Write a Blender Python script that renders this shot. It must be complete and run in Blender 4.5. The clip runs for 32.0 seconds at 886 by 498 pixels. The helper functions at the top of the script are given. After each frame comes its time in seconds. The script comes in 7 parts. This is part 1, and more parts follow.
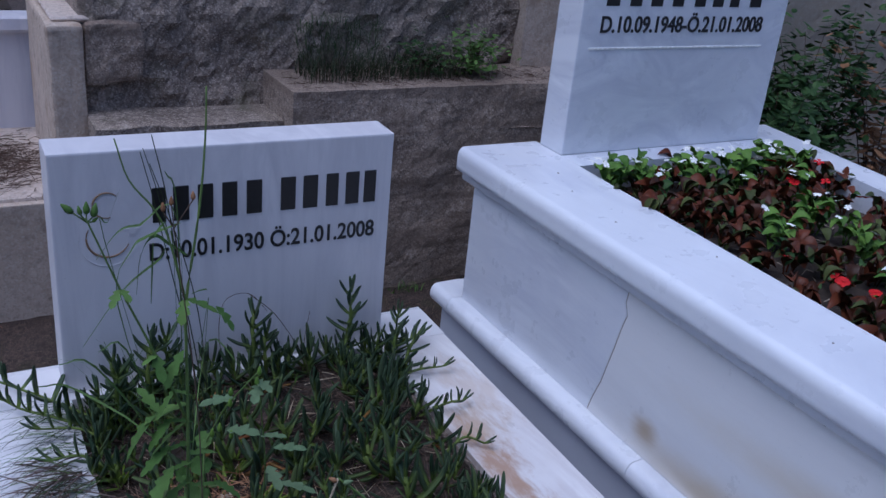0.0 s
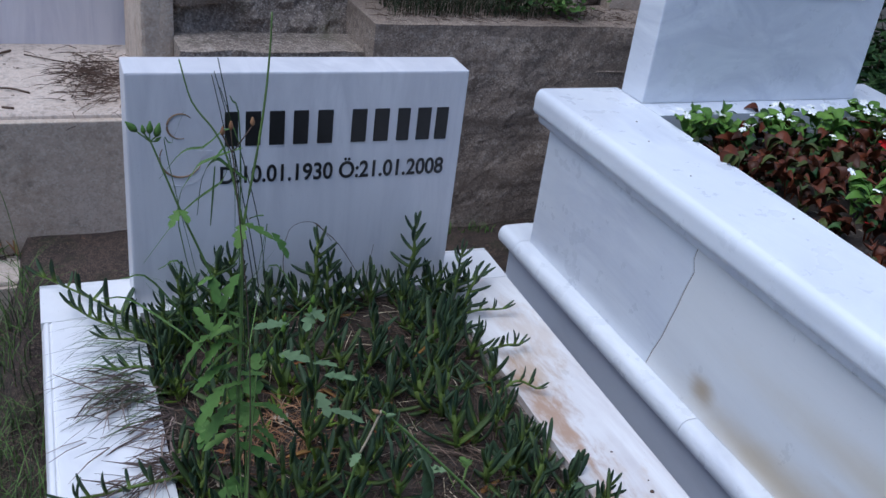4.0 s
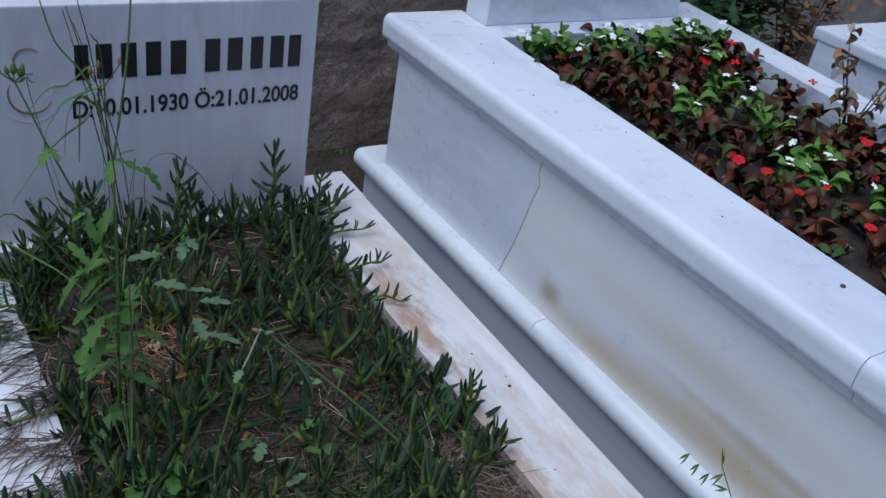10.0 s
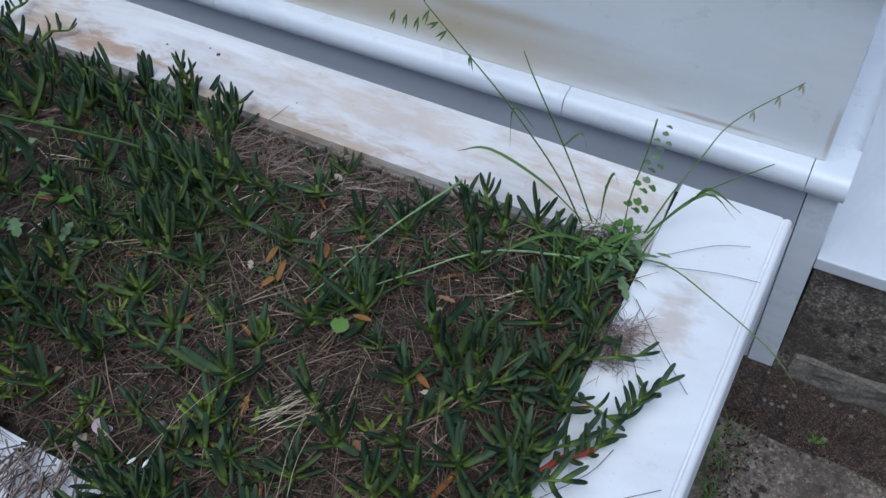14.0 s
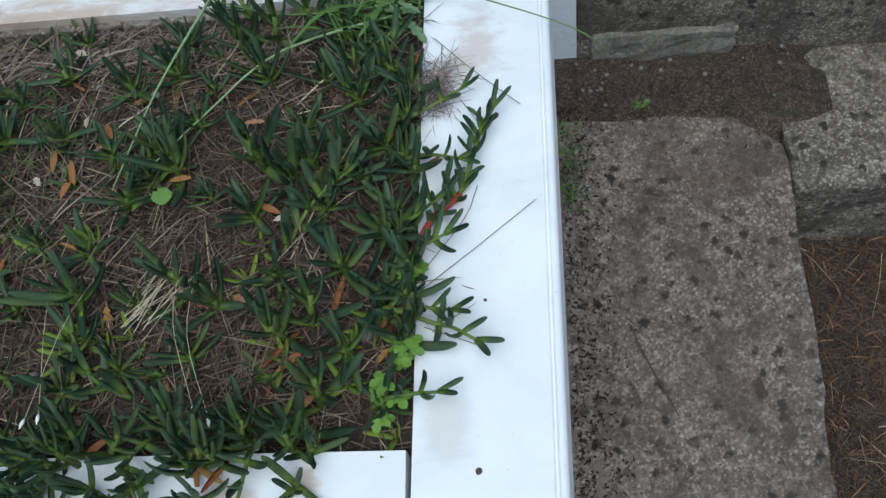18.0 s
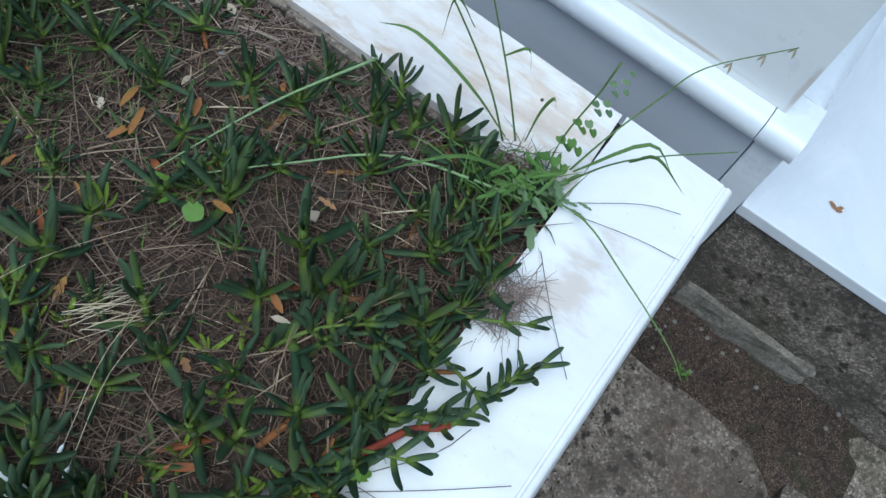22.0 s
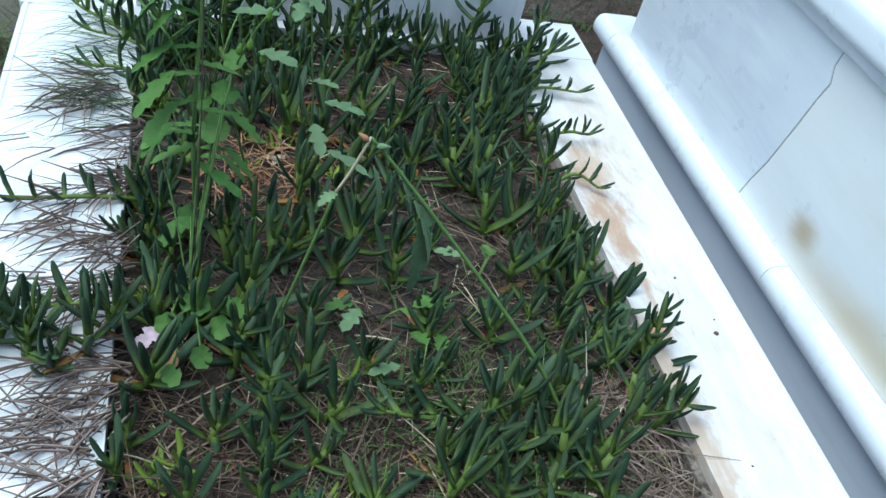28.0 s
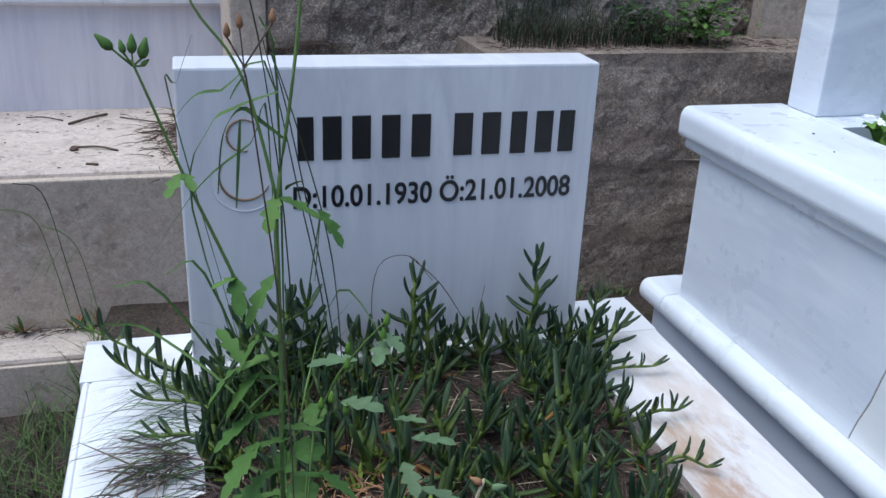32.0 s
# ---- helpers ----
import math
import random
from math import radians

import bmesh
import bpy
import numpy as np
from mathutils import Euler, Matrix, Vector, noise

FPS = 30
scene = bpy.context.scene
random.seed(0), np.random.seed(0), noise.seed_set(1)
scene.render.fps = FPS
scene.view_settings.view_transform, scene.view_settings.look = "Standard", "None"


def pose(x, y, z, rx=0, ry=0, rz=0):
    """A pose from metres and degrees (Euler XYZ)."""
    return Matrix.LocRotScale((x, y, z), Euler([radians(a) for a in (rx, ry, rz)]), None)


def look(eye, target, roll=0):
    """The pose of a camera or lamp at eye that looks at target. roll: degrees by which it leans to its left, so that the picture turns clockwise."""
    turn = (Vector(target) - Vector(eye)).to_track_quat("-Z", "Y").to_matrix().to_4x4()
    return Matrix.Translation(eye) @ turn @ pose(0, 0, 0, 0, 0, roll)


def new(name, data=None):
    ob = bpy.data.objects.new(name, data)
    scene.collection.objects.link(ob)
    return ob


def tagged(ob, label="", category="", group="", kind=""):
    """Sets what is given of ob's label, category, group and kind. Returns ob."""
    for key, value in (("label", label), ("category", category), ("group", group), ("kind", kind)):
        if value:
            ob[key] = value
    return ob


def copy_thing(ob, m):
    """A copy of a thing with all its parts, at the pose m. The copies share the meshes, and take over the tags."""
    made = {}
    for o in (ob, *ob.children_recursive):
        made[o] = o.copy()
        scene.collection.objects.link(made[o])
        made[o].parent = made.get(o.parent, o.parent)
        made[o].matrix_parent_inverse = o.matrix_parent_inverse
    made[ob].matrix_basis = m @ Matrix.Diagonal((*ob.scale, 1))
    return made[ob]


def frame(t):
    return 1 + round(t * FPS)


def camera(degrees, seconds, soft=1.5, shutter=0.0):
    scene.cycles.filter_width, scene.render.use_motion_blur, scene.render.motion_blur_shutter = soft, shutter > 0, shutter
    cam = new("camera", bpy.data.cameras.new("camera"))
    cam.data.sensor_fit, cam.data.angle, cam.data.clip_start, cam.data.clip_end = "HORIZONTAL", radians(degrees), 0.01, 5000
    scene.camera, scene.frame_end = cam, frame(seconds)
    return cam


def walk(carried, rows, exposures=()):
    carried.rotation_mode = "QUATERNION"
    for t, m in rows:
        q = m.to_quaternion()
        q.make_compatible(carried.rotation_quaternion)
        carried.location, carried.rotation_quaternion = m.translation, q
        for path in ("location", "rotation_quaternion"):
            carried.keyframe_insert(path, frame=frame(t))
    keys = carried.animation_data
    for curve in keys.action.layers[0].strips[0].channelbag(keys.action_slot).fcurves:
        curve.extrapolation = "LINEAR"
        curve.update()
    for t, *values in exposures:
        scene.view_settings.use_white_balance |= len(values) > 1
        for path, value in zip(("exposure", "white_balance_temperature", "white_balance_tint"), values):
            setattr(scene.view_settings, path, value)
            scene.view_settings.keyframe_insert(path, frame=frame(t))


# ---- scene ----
cam = camera(51.56, 32.0)
PATH = [
    (0, (-0.429, 0.113, 1.458), (0.498, 1.696, 0.661), 5.68),
    (0.5, (-0.421, 0.113, 1.442), (0.401, 1.765, 0.670), 4.38),
    (1, (-0.414, 0.111, 1.429), (0.305, 1.787, 0.609), 4.96),
    (1.5, (-0.414, 0.103, 1.439), (0.284, 1.757, 0.557), 5.31),
    (2, (-0.425, 0.107, 1.463), (0.336, 1.713, 0.546), 6.40),
    (2.5, (-0.421, 0.096, 1.471), (0.356, 1.692, 0.549), 6.69),
    (4.5, (-0.395, 0.119, 1.455), (0.358, 1.710, 0.506), 7.87),
    (5, (-0.399, 0.130, 1.458), (0.374, 1.680, 0.459), 8.58),
    (5.5, (-0.397, 0.134, 1.460), (0.361, 1.672, 0.429), 8.24),
    (6, (-0.400, 0.138, 1.468), (0.359, 1.672, 0.432), 9.27),
    (6.5, (-0.406, 0.132, 1.471), (0.359, 1.670, 0.446), 9.74),
    (7, (-0.420, 0.125, 1.483), (0.365, 1.664, 0.476), 9.81),
    (7.5, (-0.436, 0.104, 1.491), (0.374, 1.637, 0.494), 9.85),
    (8, (-0.439, 0.087, 1.497), (0.394, 1.614, 0.510), 10.74),
    (8.5, (-0.443, 0.101, 1.510), (0.410, 1.614, 0.519), 10.83),
    (9, (-0.436, 0.122, 1.505), (0.495, 1.592, 0.520), 10.33),
    (9.5, (-0.442, 0.092, 1.505), (0.527, 1.526, 0.501), 10.04),
    (10, (-0.454, 0.047, 1.501), (0.568, 1.418, 0.463), 10.22),
    (10.5, (-0.464, 0.023, 1.488), (0.610, 1.317, 0.406), 11.24),
    (11, (-0.455, 0.006, 1.496), (0.615, 1.278, 0.383), 11.09),
    (11.5, (-0.462, -0.016, 1.489), (0.652, 1.224, 0.384), 10.44),
    (12, (-0.480, -0.036, 1.489), (0.724, 1.062, 0.331), 9.87),
    (12.5, (-0.509, -0.047, 1.486), (0.742, 0.926, 0.266), 6.95),
    (13, (-0.511, -0.031, 1.461), (0.718, 0.798, 0.119), 2.51),
    (13.5, (-0.503, -0.011, 1.458), (0.664, 0.732, 0.014), 0.97),
    (14, (-0.500, -0.022, 1.431), (0.623, 0.659, -0.077), -3.70),
    (14.5, (-0.497, -0.042, 1.404), (0.557, 0.543, -0.191), -8.68),
    (15, (-0.488, -0.039, 1.392), (0.477, 0.434, -0.295), -14.24),
    (15.5, (-0.480, -0.025, 1.385), (0.394, 0.368, -0.370), -19.15),
    (17.5, (-0.503, -0.019, 1.370), (0.358, 0.268, -0.412), -20.25),
    (18, (-0.508, -0.002, 1.371), (0.394, 0.251, -0.396), -16.51),
    (18.5, (-0.495, 0.017, 1.386), (0.413, 0.264, -0.379), -12.98),
    (19, (-0.488, 0.032, 1.404), (0.449, 0.280, -0.346), -7.15),
    (19.5, (-0.471, 0.035, 1.417), (0.478, 0.294, -0.324), -2.24),
    (20, (-0.440, 0.031, 1.423), (0.529, 0.304, -0.305), 0.99),
    (20.5, (-0.414, 0.045, 1.432), (0.573, 0.349, -0.280), 2.29),
    (21, (-0.366, 0.065, 1.420), (0.563, 0.349, -0.328), 6.13),
    (21.5, (-0.297, 0.096, 1.397), (0.598, 0.335, -0.375), 12.79),
    (22, (-0.266, 0.102, 1.387), (0.607, 0.357, -0.394), 21.67),
    (22.5, (-0.237, 0.094, 1.388), (0.577, 0.391, -0.415), 30.98),
    (23, (-0.213, 0.095, 1.384), (0.570, 0.440, -0.424), 36.85),
    (23.5, (-0.233, 0.116, 1.359), (0.540, 0.523, -0.440), 46.48),
    (24, (-0.225, 0.091, 1.352), (0.359, 0.639, -0.481), 34.72),
    (24.5, (-0.219, 0.097, 1.364), (0.358, 0.696, -0.455), 29.61),
    (26.5, (-0.204, 0.181, 1.282), (0.398, 1.217, -0.320), 19.97),
    (27, (-0.221, 0.209, 1.240), (0.401, 1.369, -0.267), 18.48),
    (27.5, (-0.211, 0.241, 1.231), (0.371, 1.564, -0.151), 16.30),
    (28, (-0.223, 0.283, 1.190), (0.355, 1.733, -0.061), 16.05),
    (28.5, (-0.220, 0.319, 1.179), (0.335, 1.905, 0.095), 13.95),
    (29, (-0.228, 0.353, 1.190), (0.280, 2.038, 0.239), 13.12),
    (29.5, (-0.236, 0.366, 1.196), (0.242, 2.116, 0.353), 8.88),
    (30, (-0.247, 0.364, 1.201), (0.238, 2.140, 0.421), 6.49),
    (30.5, (-0.252, 0.360, 1.202), (0.261, 2.146, 0.463), 2.95),
    (31, (-0.255, 0.364, 1.197), (0.299, 2.143, 0.470), 3.08),
    (31.5, (-0.258, 0.371, 1.192), (0.285, 2.152, 0.460), 2.70),
    (32, (-0.261, 0.373, 1.189), (0.249, 2.155, 0.437), 2.42),
]
# the camera's own exposure and white balance: seconds, stops, kelvin, tint
EXPOSURES = [(0, -0.07, 5080, 18), (1, 0.22, 5180, 17), (2, 0.34, 5280, 13), (5, 0.36, 5340, 9), (8, 0.28, 5360, 7), (9.5, 0.15, 5330, 8), (11, -0.05, 5330, 7), (12, -0.16, 5240, 11), (13, -0.14, 5270, 8), (14, 0.22, 5360, 4), (15, 0.90, 5680, -8), (16.2, 0.74, 5620, -7), (18, 0.48, 5500, -3),
             (20, 0.70, 5470, -2), (22, 0.62, 5330, -4), (23, 0.58, 5270, -4), (24, 0.95, 5430, -10), (26.5, 1.12, 5470, -14), (28, 1.12, 5340, -8), (29, 1.12, 5460, -2), (30, 0.95, 5490, 4), (31, 0.80, 5510, 5), (32, 0.75, 5510, 5)]
walk(cam, [(t, look(eye, target, roll)) for t, eye, target, roll in PATH], EXPOSURES)

import collections

# ---- light ----
world = bpy.data.worlds.new("sky")
scene.world = world
world.use_nodes = True
wt = world.node_tree
wt.nodes.clear()
sky = wt.nodes.new("ShaderNodeTexSky")
sky.sky_type = "NISHITA"
sky.sun_disc = False
sky.sun_elevation = radians(70)
sky.sun_rotation = radians(264)
sky.air_density, sky.dust_density, sky.ozone_density = 1.0, 2.5, 1.0
back = wt.nodes.new("ShaderNodeBackground")
back.inputs["Strength"].default_value = 0.10
out = wt.nodes.new("ShaderNodeOutputWorld")
wt.links.new(sky.outputs[0], back.inputs[0])
wt.links.new(back.outputs[0], out.inputs[0])

sun_data = bpy.data.lights.new("sun", "SUN")
sun_data.energy, sun_data.angle, sun_data.color = 1.5, radians(55), (1.0, 0.97, 0.93)
sun = new("sun", sun_data)
sun.matrix_world = look((-1.5, -0.15, 4.2), (0, 0, 0))


# ---- materials ----
def nodes_of(name):
    m = bpy.data.materials.new(name)
    m.use_nodes = True
    t = m.node_tree
    b = t.nodes["Principled BSDF"]
    return m, t, b


def add(t, kind, **kw):
    n = t.nodes.new(kind)
    for k, v in kw.items():
        n.inputs[k.replace("_", " ")].default_value = v
    return n


def ramp(t, src, stops):
    n = t.nodes.new("ShaderNodeValToRGB")
    els = n.color_ramp.elements
    while len(els) < len(stops):
        els.new(0.5)
    for e, (p, c) in zip(els, stops):
        e.position = p
        e.color = (c, c, c, 1) if isinstance(c, (int, float)) else (*c, 1)
    t.links.new(src, n.inputs[0])
    return n.outputs[0]


def mix(t, f, a, b, mode="MIX"):
    n = t.nodes.new("ShaderNodeMix")
    n.data_type, n.blend_type = "RGBA", mode
    for s, v in ((n.inputs[0], f), (n.inputs[6], a), (n.inputs[7], b)):
        if isinstance(v, bpy.types.NodeSocket):
            t.links.new(v, s)
        elif isinstance(v, (int, float)):
            s.default_value = v
        else:
            s.default_value = (*v, 1)
    return n.outputs[2]


def noise_of(t, vec, scale, detail=4.0, rough=0.55, dist=0.0):
    n = add(t, "ShaderNodeTexNoise", Scale=scale, Detail=detail, Roughness=rough, Distortion=dist)
    t.links.new(vec, n.inputs["Vector"])
    return n.outputs[0]


def place_of(t):
    """World-sized coordinates: the things here are modelled in metres about their own origin."""
    return t.nodes.new("ShaderNodeNewGeometry").outputs["Position"]


def stretch(t, vec, s):
    n = t.nodes.new("ShaderNodeMapping")
    n.inputs["Scale"].default_value = s
    t.links.new(vec, n.inputs["Vector"])
    return n.outputs[0]


def bump(t, b, height, strength, dist):
    n = add(t, "ShaderNodeBump", Strength=strength, Distance=dist)
    t.links.new(height, n.inputs["Height"])
    t.links.new(n.outputs[0], b.inputs["Normal"])


def blob(t, v, c, centre, radii, colour, amount, ragged=0.5, grain=9.0, soft=0.3):
    """A stain with a ragged rim, round a place of the stone."""
    n = t.nodes.new("ShaderNodeMapping")
    n.inputs["Location"].default_value = [-p / r for p, r in zip(centre, radii)]
    n.inputs["Scale"].default_value = [1 / r for r in radii]
    t.links.new(v, n.inputs["Vector"])
    ln = t.nodes.new("ShaderNodeVectorMath")
    ln.operation = "LENGTH"
    t.links.new(n.outputs[0], ln.inputs[0])
    nz = t.nodes.new("ShaderNodeMath")
    nz.operation = "MULTIPLY_ADD"
    t.links.new(noise_of(t, stretch(t, v, (1.0, 0.35, 1.0)), grain, 6, 0.65, 0.3), nz.inputs[0])
    nz.inputs[1].default_value = 3.4 * ragged
    t.links.new(ln.outputs["Value"], nz.inputs[2])
    sc = t.nodes.new("ShaderNodeMapRange")
    sc.interpolation_type = "SMOOTHSTEP"
    for k, x in ((1, 0.55 - soft + 1.7 * ragged), (2, 0.55 + soft + 1.7 * ragged), (3, amount), (4, 0.0)):
        sc.inputs[k].default_value = x
    t.links.new(nz.outputs[0], sc.inputs[0])
    return mix(t, sc.outputs[0], c, colour)


def marble(name, base, vein, stain, stain_amount, vein_scale=(3.0, 3.0, 3.0), rough=0.35, dirt=0.25, blobs=()):
    m, t, b = nodes_of(name)
    v = place_of(t)
    warped = stretch(t, v, vein_scale)
    veins = ramp(t, noise_of(t, warped, 1.5, 6, 0.58, 1.2), [(0.38, 0.0), (0.53, 0.85), (0.66, 0.05)])
    thin = ramp(t, noise_of(t, warped, 1.7, 5, 0.55, 1.6), [(0.475, 0.0), (0.50, 0.16), (0.525, 0.0)])
    cloud = ramp(t, noise_of(t, v, 4.5, 5, 0.6), [(0.35, 0.0), (0.75, 1.0)])
    c = mix(t, veins, base, vein)
    c = mix(t, thin, c, tuple(0.9 * x for x in vein))
    c = mix(t, cloud, c, tuple(0.93 * x for x in base))
    s = ramp(t, noise_of(t, stretch(t, v, (2.2, 2.2, 3.2)), 2.6, 6, 0.6, 0.4), [(0.62 - 0.12 * stain_amount, 0.0), (0.80, stain_amount)])
    c = mix(t, s, c, stain)
    for bl in blobs:
        c = blob(t, v, c, *bl)
    specks = ramp(t, noise_of(t, v, 160, 2, 0.5), [(0.70, 0.0), (0.76, dirt)])
    c = mix(t, specks, c, (0.20, 0.17, 0.14))
    t.links.new(c, b.inputs["Base Color"])
    r = ramp(t, noise_of(t, v, 14, 5, 0.6), [(0.3, rough - 0.08), (0.75, rough + 0.16)])
    t.links.new(r, b.inputs["Roughness"])
    b.inputs["Subsurface Weight"].default_value = 0.0
    bump(t, b, noise_of(t, v, 90, 4, 0.6), 0.12, 0.002)
    return m


def rough_stone(name, dark, mid, light, spots=0.0, scale=1.0, relief=0.9, moss=None, grit=0.0, boards=False):
    m, t, b = nodes_of(name)
    v = place_of(t)
    big = noise_of(t, v, 3.2 * scale, 6, 0.65, 0.3)
    c = mix(t, ramp(t, big, [(0.34, 0.0), (0.66, 1.0)]), dark, mid)
    fine = noise_of(t, v, 70 * scale, 6, 0.7)
    c = mix(t, ramp(t, fine, [(0.50, 0.0), (0.72, 0.75)]), c, light)
    c = mix(t, ramp(t, noise_of(t, v, 34 * scale, 4, 0.6), [(0.28, 0.8), (0.42, 0.0)]), c, tuple(0.5 * x for x in dark))
    if grit:
        cell = add(t, "ShaderNodeTexVoronoi", Scale=300 * scale, Randomness=1.0)
        t.links.new(v, cell.inputs["Vector"])
        sep = t.nodes.new("ShaderNodeSeparateColor")
        t.links.new(cell.outputs["Color"], sep.inputs[0])
        c = mix(t, ramp(t, sep.outputs[0], [(0.62, 0.0), (0.95, grit)]), c, tuple(min(0.7, 1.25 * x) for x in light))
        c = mix(t, ramp(t, sep.outputs[1], [(0.60, 0.0), (0.9, grit)]), c, tuple(0.35 * x for x in dark))
        blot = noise_of(t, v, 40 * scale, 7, 0.68, 0.8)
        c = mix(t, ramp(t, blot, [(0.53, 0.0), (0.585, 0.9 * grit)]), c, tuple(0.42 * x for x in dark))
    if spots:
        vor = add(t, "ShaderNodeTexVoronoi", Scale=34 * scale, Randomness=1.0)
        t.links.new(v, vor.inputs["Vector"])
        ragged = mix(t, 0.55, vor.outputs["Distance"], noise_of(t, v, 85 * scale, 5, 0.7))
        sp = ramp(t, ragged, [(0.34, spots), (0.41, 0.0)])
        keep = ramp(t, noise_of(t, v, 9 * scale, 3, 0.5), [(0.36, 0.0), (0.44, 1.0)])
        c = mix(t, mix(t, 1.0, sp, keep, "MULTIPLY"), c, (0.028, 0.020, 0.015))
        vor2 = add(t, "ShaderNodeTexVoronoi", Scale=75 * scale, Randomness=1.0)
        t.links.new(v, vor2.inputs["Vector"])
        rag2 = mix(t, 0.4, vor2.outputs["Distance"], noise_of(t, v, 220 * scale, 3, 0.6))
        keep2 = ramp(t, noise_of(t, v, 14 * scale, 4, 0.6), [(0.46, 0.0), (0.60, 1.0)])
        c = mix(t, mix(t, 1.0, ramp(t, rag2, [(0.34, 0.8 * spots), (0.44, 0.0)]), keep2, "MULTIPLY"), c, (0.060, 0.048, 0.038))
        c = mix(t, ramp(t, noise_of(t, v, 10 * scale, 7, 0.68, 0.6), [(0.48, 0.0), (0.62, 0.72 * spots)]), c, tuple(0.58 * x for x in dark))
    if boards:
        band = noise_of(t, stretch(t, v, (0.7, 0.7, 9.0)), 2.2, 5, 0.6, 0.2)
        c = mix(t, ramp(t, band, [(0.42, 0.55), (0.56, 0.0)]), c, tuple(0.75 * x for x in dark))
        drip = noise_of(t, stretch(t, v, (9.0, 9.0, 0.8)), 1.6, 5, 0.6, 0.3)
        c = mix(t, ramp(t, drip, [(0.54, 0.0), (0.70, 0.3)]), c, tuple(0.55 * x for x in dark))
    if moss:
        c = mix(t, ramp(t, noise_of(t, v, 5.5, 6, 0.7), [(0.55, 0.0), (0.72, 0.7)]), c, moss)
    t.links.new(c, b.inputs["Base Color"])
    b.inputs["Roughness"].default_value = 0.93
    h = mix(t, 0.45, fine, noise_of(t, v, 22 * scale, 6, 0.7))
    bump(t, b, h, relief, 0.006)
    return m


def leafy(name, a, bb, tip=None, rough=0.5, axis_len=0.06, sheen=0.0):
    """Leaf colour, varied from piece to piece, paler at the foot where tip is given."""
    m, t, b = nodes_of(name)
    info = t.nodes.new("ShaderNodeObjectInfo")
    geo = t.nodes.new("ShaderNodeNewGeometry")
    r = t.nodes.new("ShaderNodeMath")
    r.operation = "ADD"
    t.links.new(info.outputs["Random"], r.inputs[0])
    t.links.new(geo.outputs["Random Per Island"], r.inputs[1])
    fr = t.nodes.new("ShaderNodeMath")
    fr.operation = "FRACT"
    t.links.new(r.outputs[0], fr.inputs[0])
    c = mix(t, fr.outputs[0], a, bb)
    v = place_of(t)
    c = mix(t, ramp(t, noise_of(t, v, 120, 3, 0.6), [(0.42, 0.0), (0.75, 0.45)]), c, tuple(1.9 * x for x in a))
    if tip:
        tc = t.nodes.new("ShaderNodeTexCoord")
        sep = t.nodes.new("ShaderNodeSeparateXYZ")
        t.links.new(tc.outputs["Object"], sep.inputs[0])
        f = ramp(t, sep.outputs[0], [(0.0, 0.85), (axis_len * 0.42, 0.0)])
        c = mix(t, f, c, tip)
    t.links.new(c, b.inputs["Base Color"])
    b.inputs["Roughness"].default_value = rough
    b.inputs["Specular IOR Level"].default_value = 0.14
    bump(t, b, noise_of(t, v, 260, 2, 0.5), 0.25, 0.001)
    return m


def plain(name, c, rough=0.6, vary=0.2, scale=60.0):
    m, t, b = nodes_of(name)
    v = place_of(t)
    col = mix(t, noise_of(t, v, scale, 5, 0.6), tuple(x * (1 - vary) for x in c), tuple(min(1, x * (1 + vary)) for x in c))
    t.links.new(col, b.inputs["Base Color"])
    b.inputs["Roughness"].default_value = rough
    return m


RUST, OCHRE, BROWN = (0.36, 0.20, 0.08), (0.44, 0.35, 0.21), (0.36, 0.22, 0.11)
M_GRAVE = marble("stained white marble", (0.83, 0.81, 0.79), (0.56, 0.51, 0.50), (0.60, 0.50, 0.40), 0.2, (4.5, 0.7, 4.5), 0.35, 0.3,
                 (((0.368, 0.998, 0.45), (0.030, 0.045, 0.05), (0.50, 0.24, 0.09), 0.85, 0.2, 40.0), ((0.387, 1.206, 0.45), (0.05, 0.22, 0.05), (0.38, 0.22, 0.12), 0.85, 0.8, 38.0, 0.5),
                  ((0.416, 1.349, 0.45), (0.09, 0.09, 0.05), (0.42, 0.27, 0.14), 0.6, 0.9, 45.0, 0.5), ((0.360, 0.743, 0.45), (0.04, 0.35, 0.05), (0.42, 0.27, 0.15), 0.7, 0.9, 42.0, 0.5),
                  ((0.423, 0.241, 0.45), (0.10, 0.16, 0.05), (0.50, 0.33, 0.18), 0.45, 1.0, 55.0, 0.5), ((0.444, 0.657, 0.45), (0.07, 0.40, 0.05), (0.52, 0.36, 0.22), 0.4, 1.0, 45.0, 0.5), ((0.462, 1.470, 0.45), (0.07, 0.16, 0.05), (0.50, 0.36, 0.24), 0.4, 0.9, 40.0, 0.5)))
M_LEFTK = marble("clean white marble", (0.82, 0.81, 0.81), (0.71, 0.69, 0.69), (0.58, 0.49, 0.41), 0.2, (2.5, 1.4, 2.5), 0.35, 0.25,
                 (((-0.366, 0.266, 0.45), (0.022, 0.022, 0.03), (0.46, 0.27, 0.14), 0.7, 1.0, 60.0), ((-0.295, 0.267, 0.45), (0.03, 0.025, 0.03), (0.40, 0.24, 0.13), 0.6, 0.6, 55.0), ((-0.316, 0.351, 0.45), (0.035, 0.05, 0.03), (0.48, 0.30, 0.16), 0.5, 0.4, 30.0), ((-0.246, 0.121, 0.45), (0.06, 0.04, 0.03), (0.52, 0.44, 0.34), 0.4, 0.5, 25.0),
                  ((0.265, 0.093, 0.45), (0.12, 0.06, 0.03), (0.46, 0.33, 0.23), 0.5, 0.7, 28.0)))
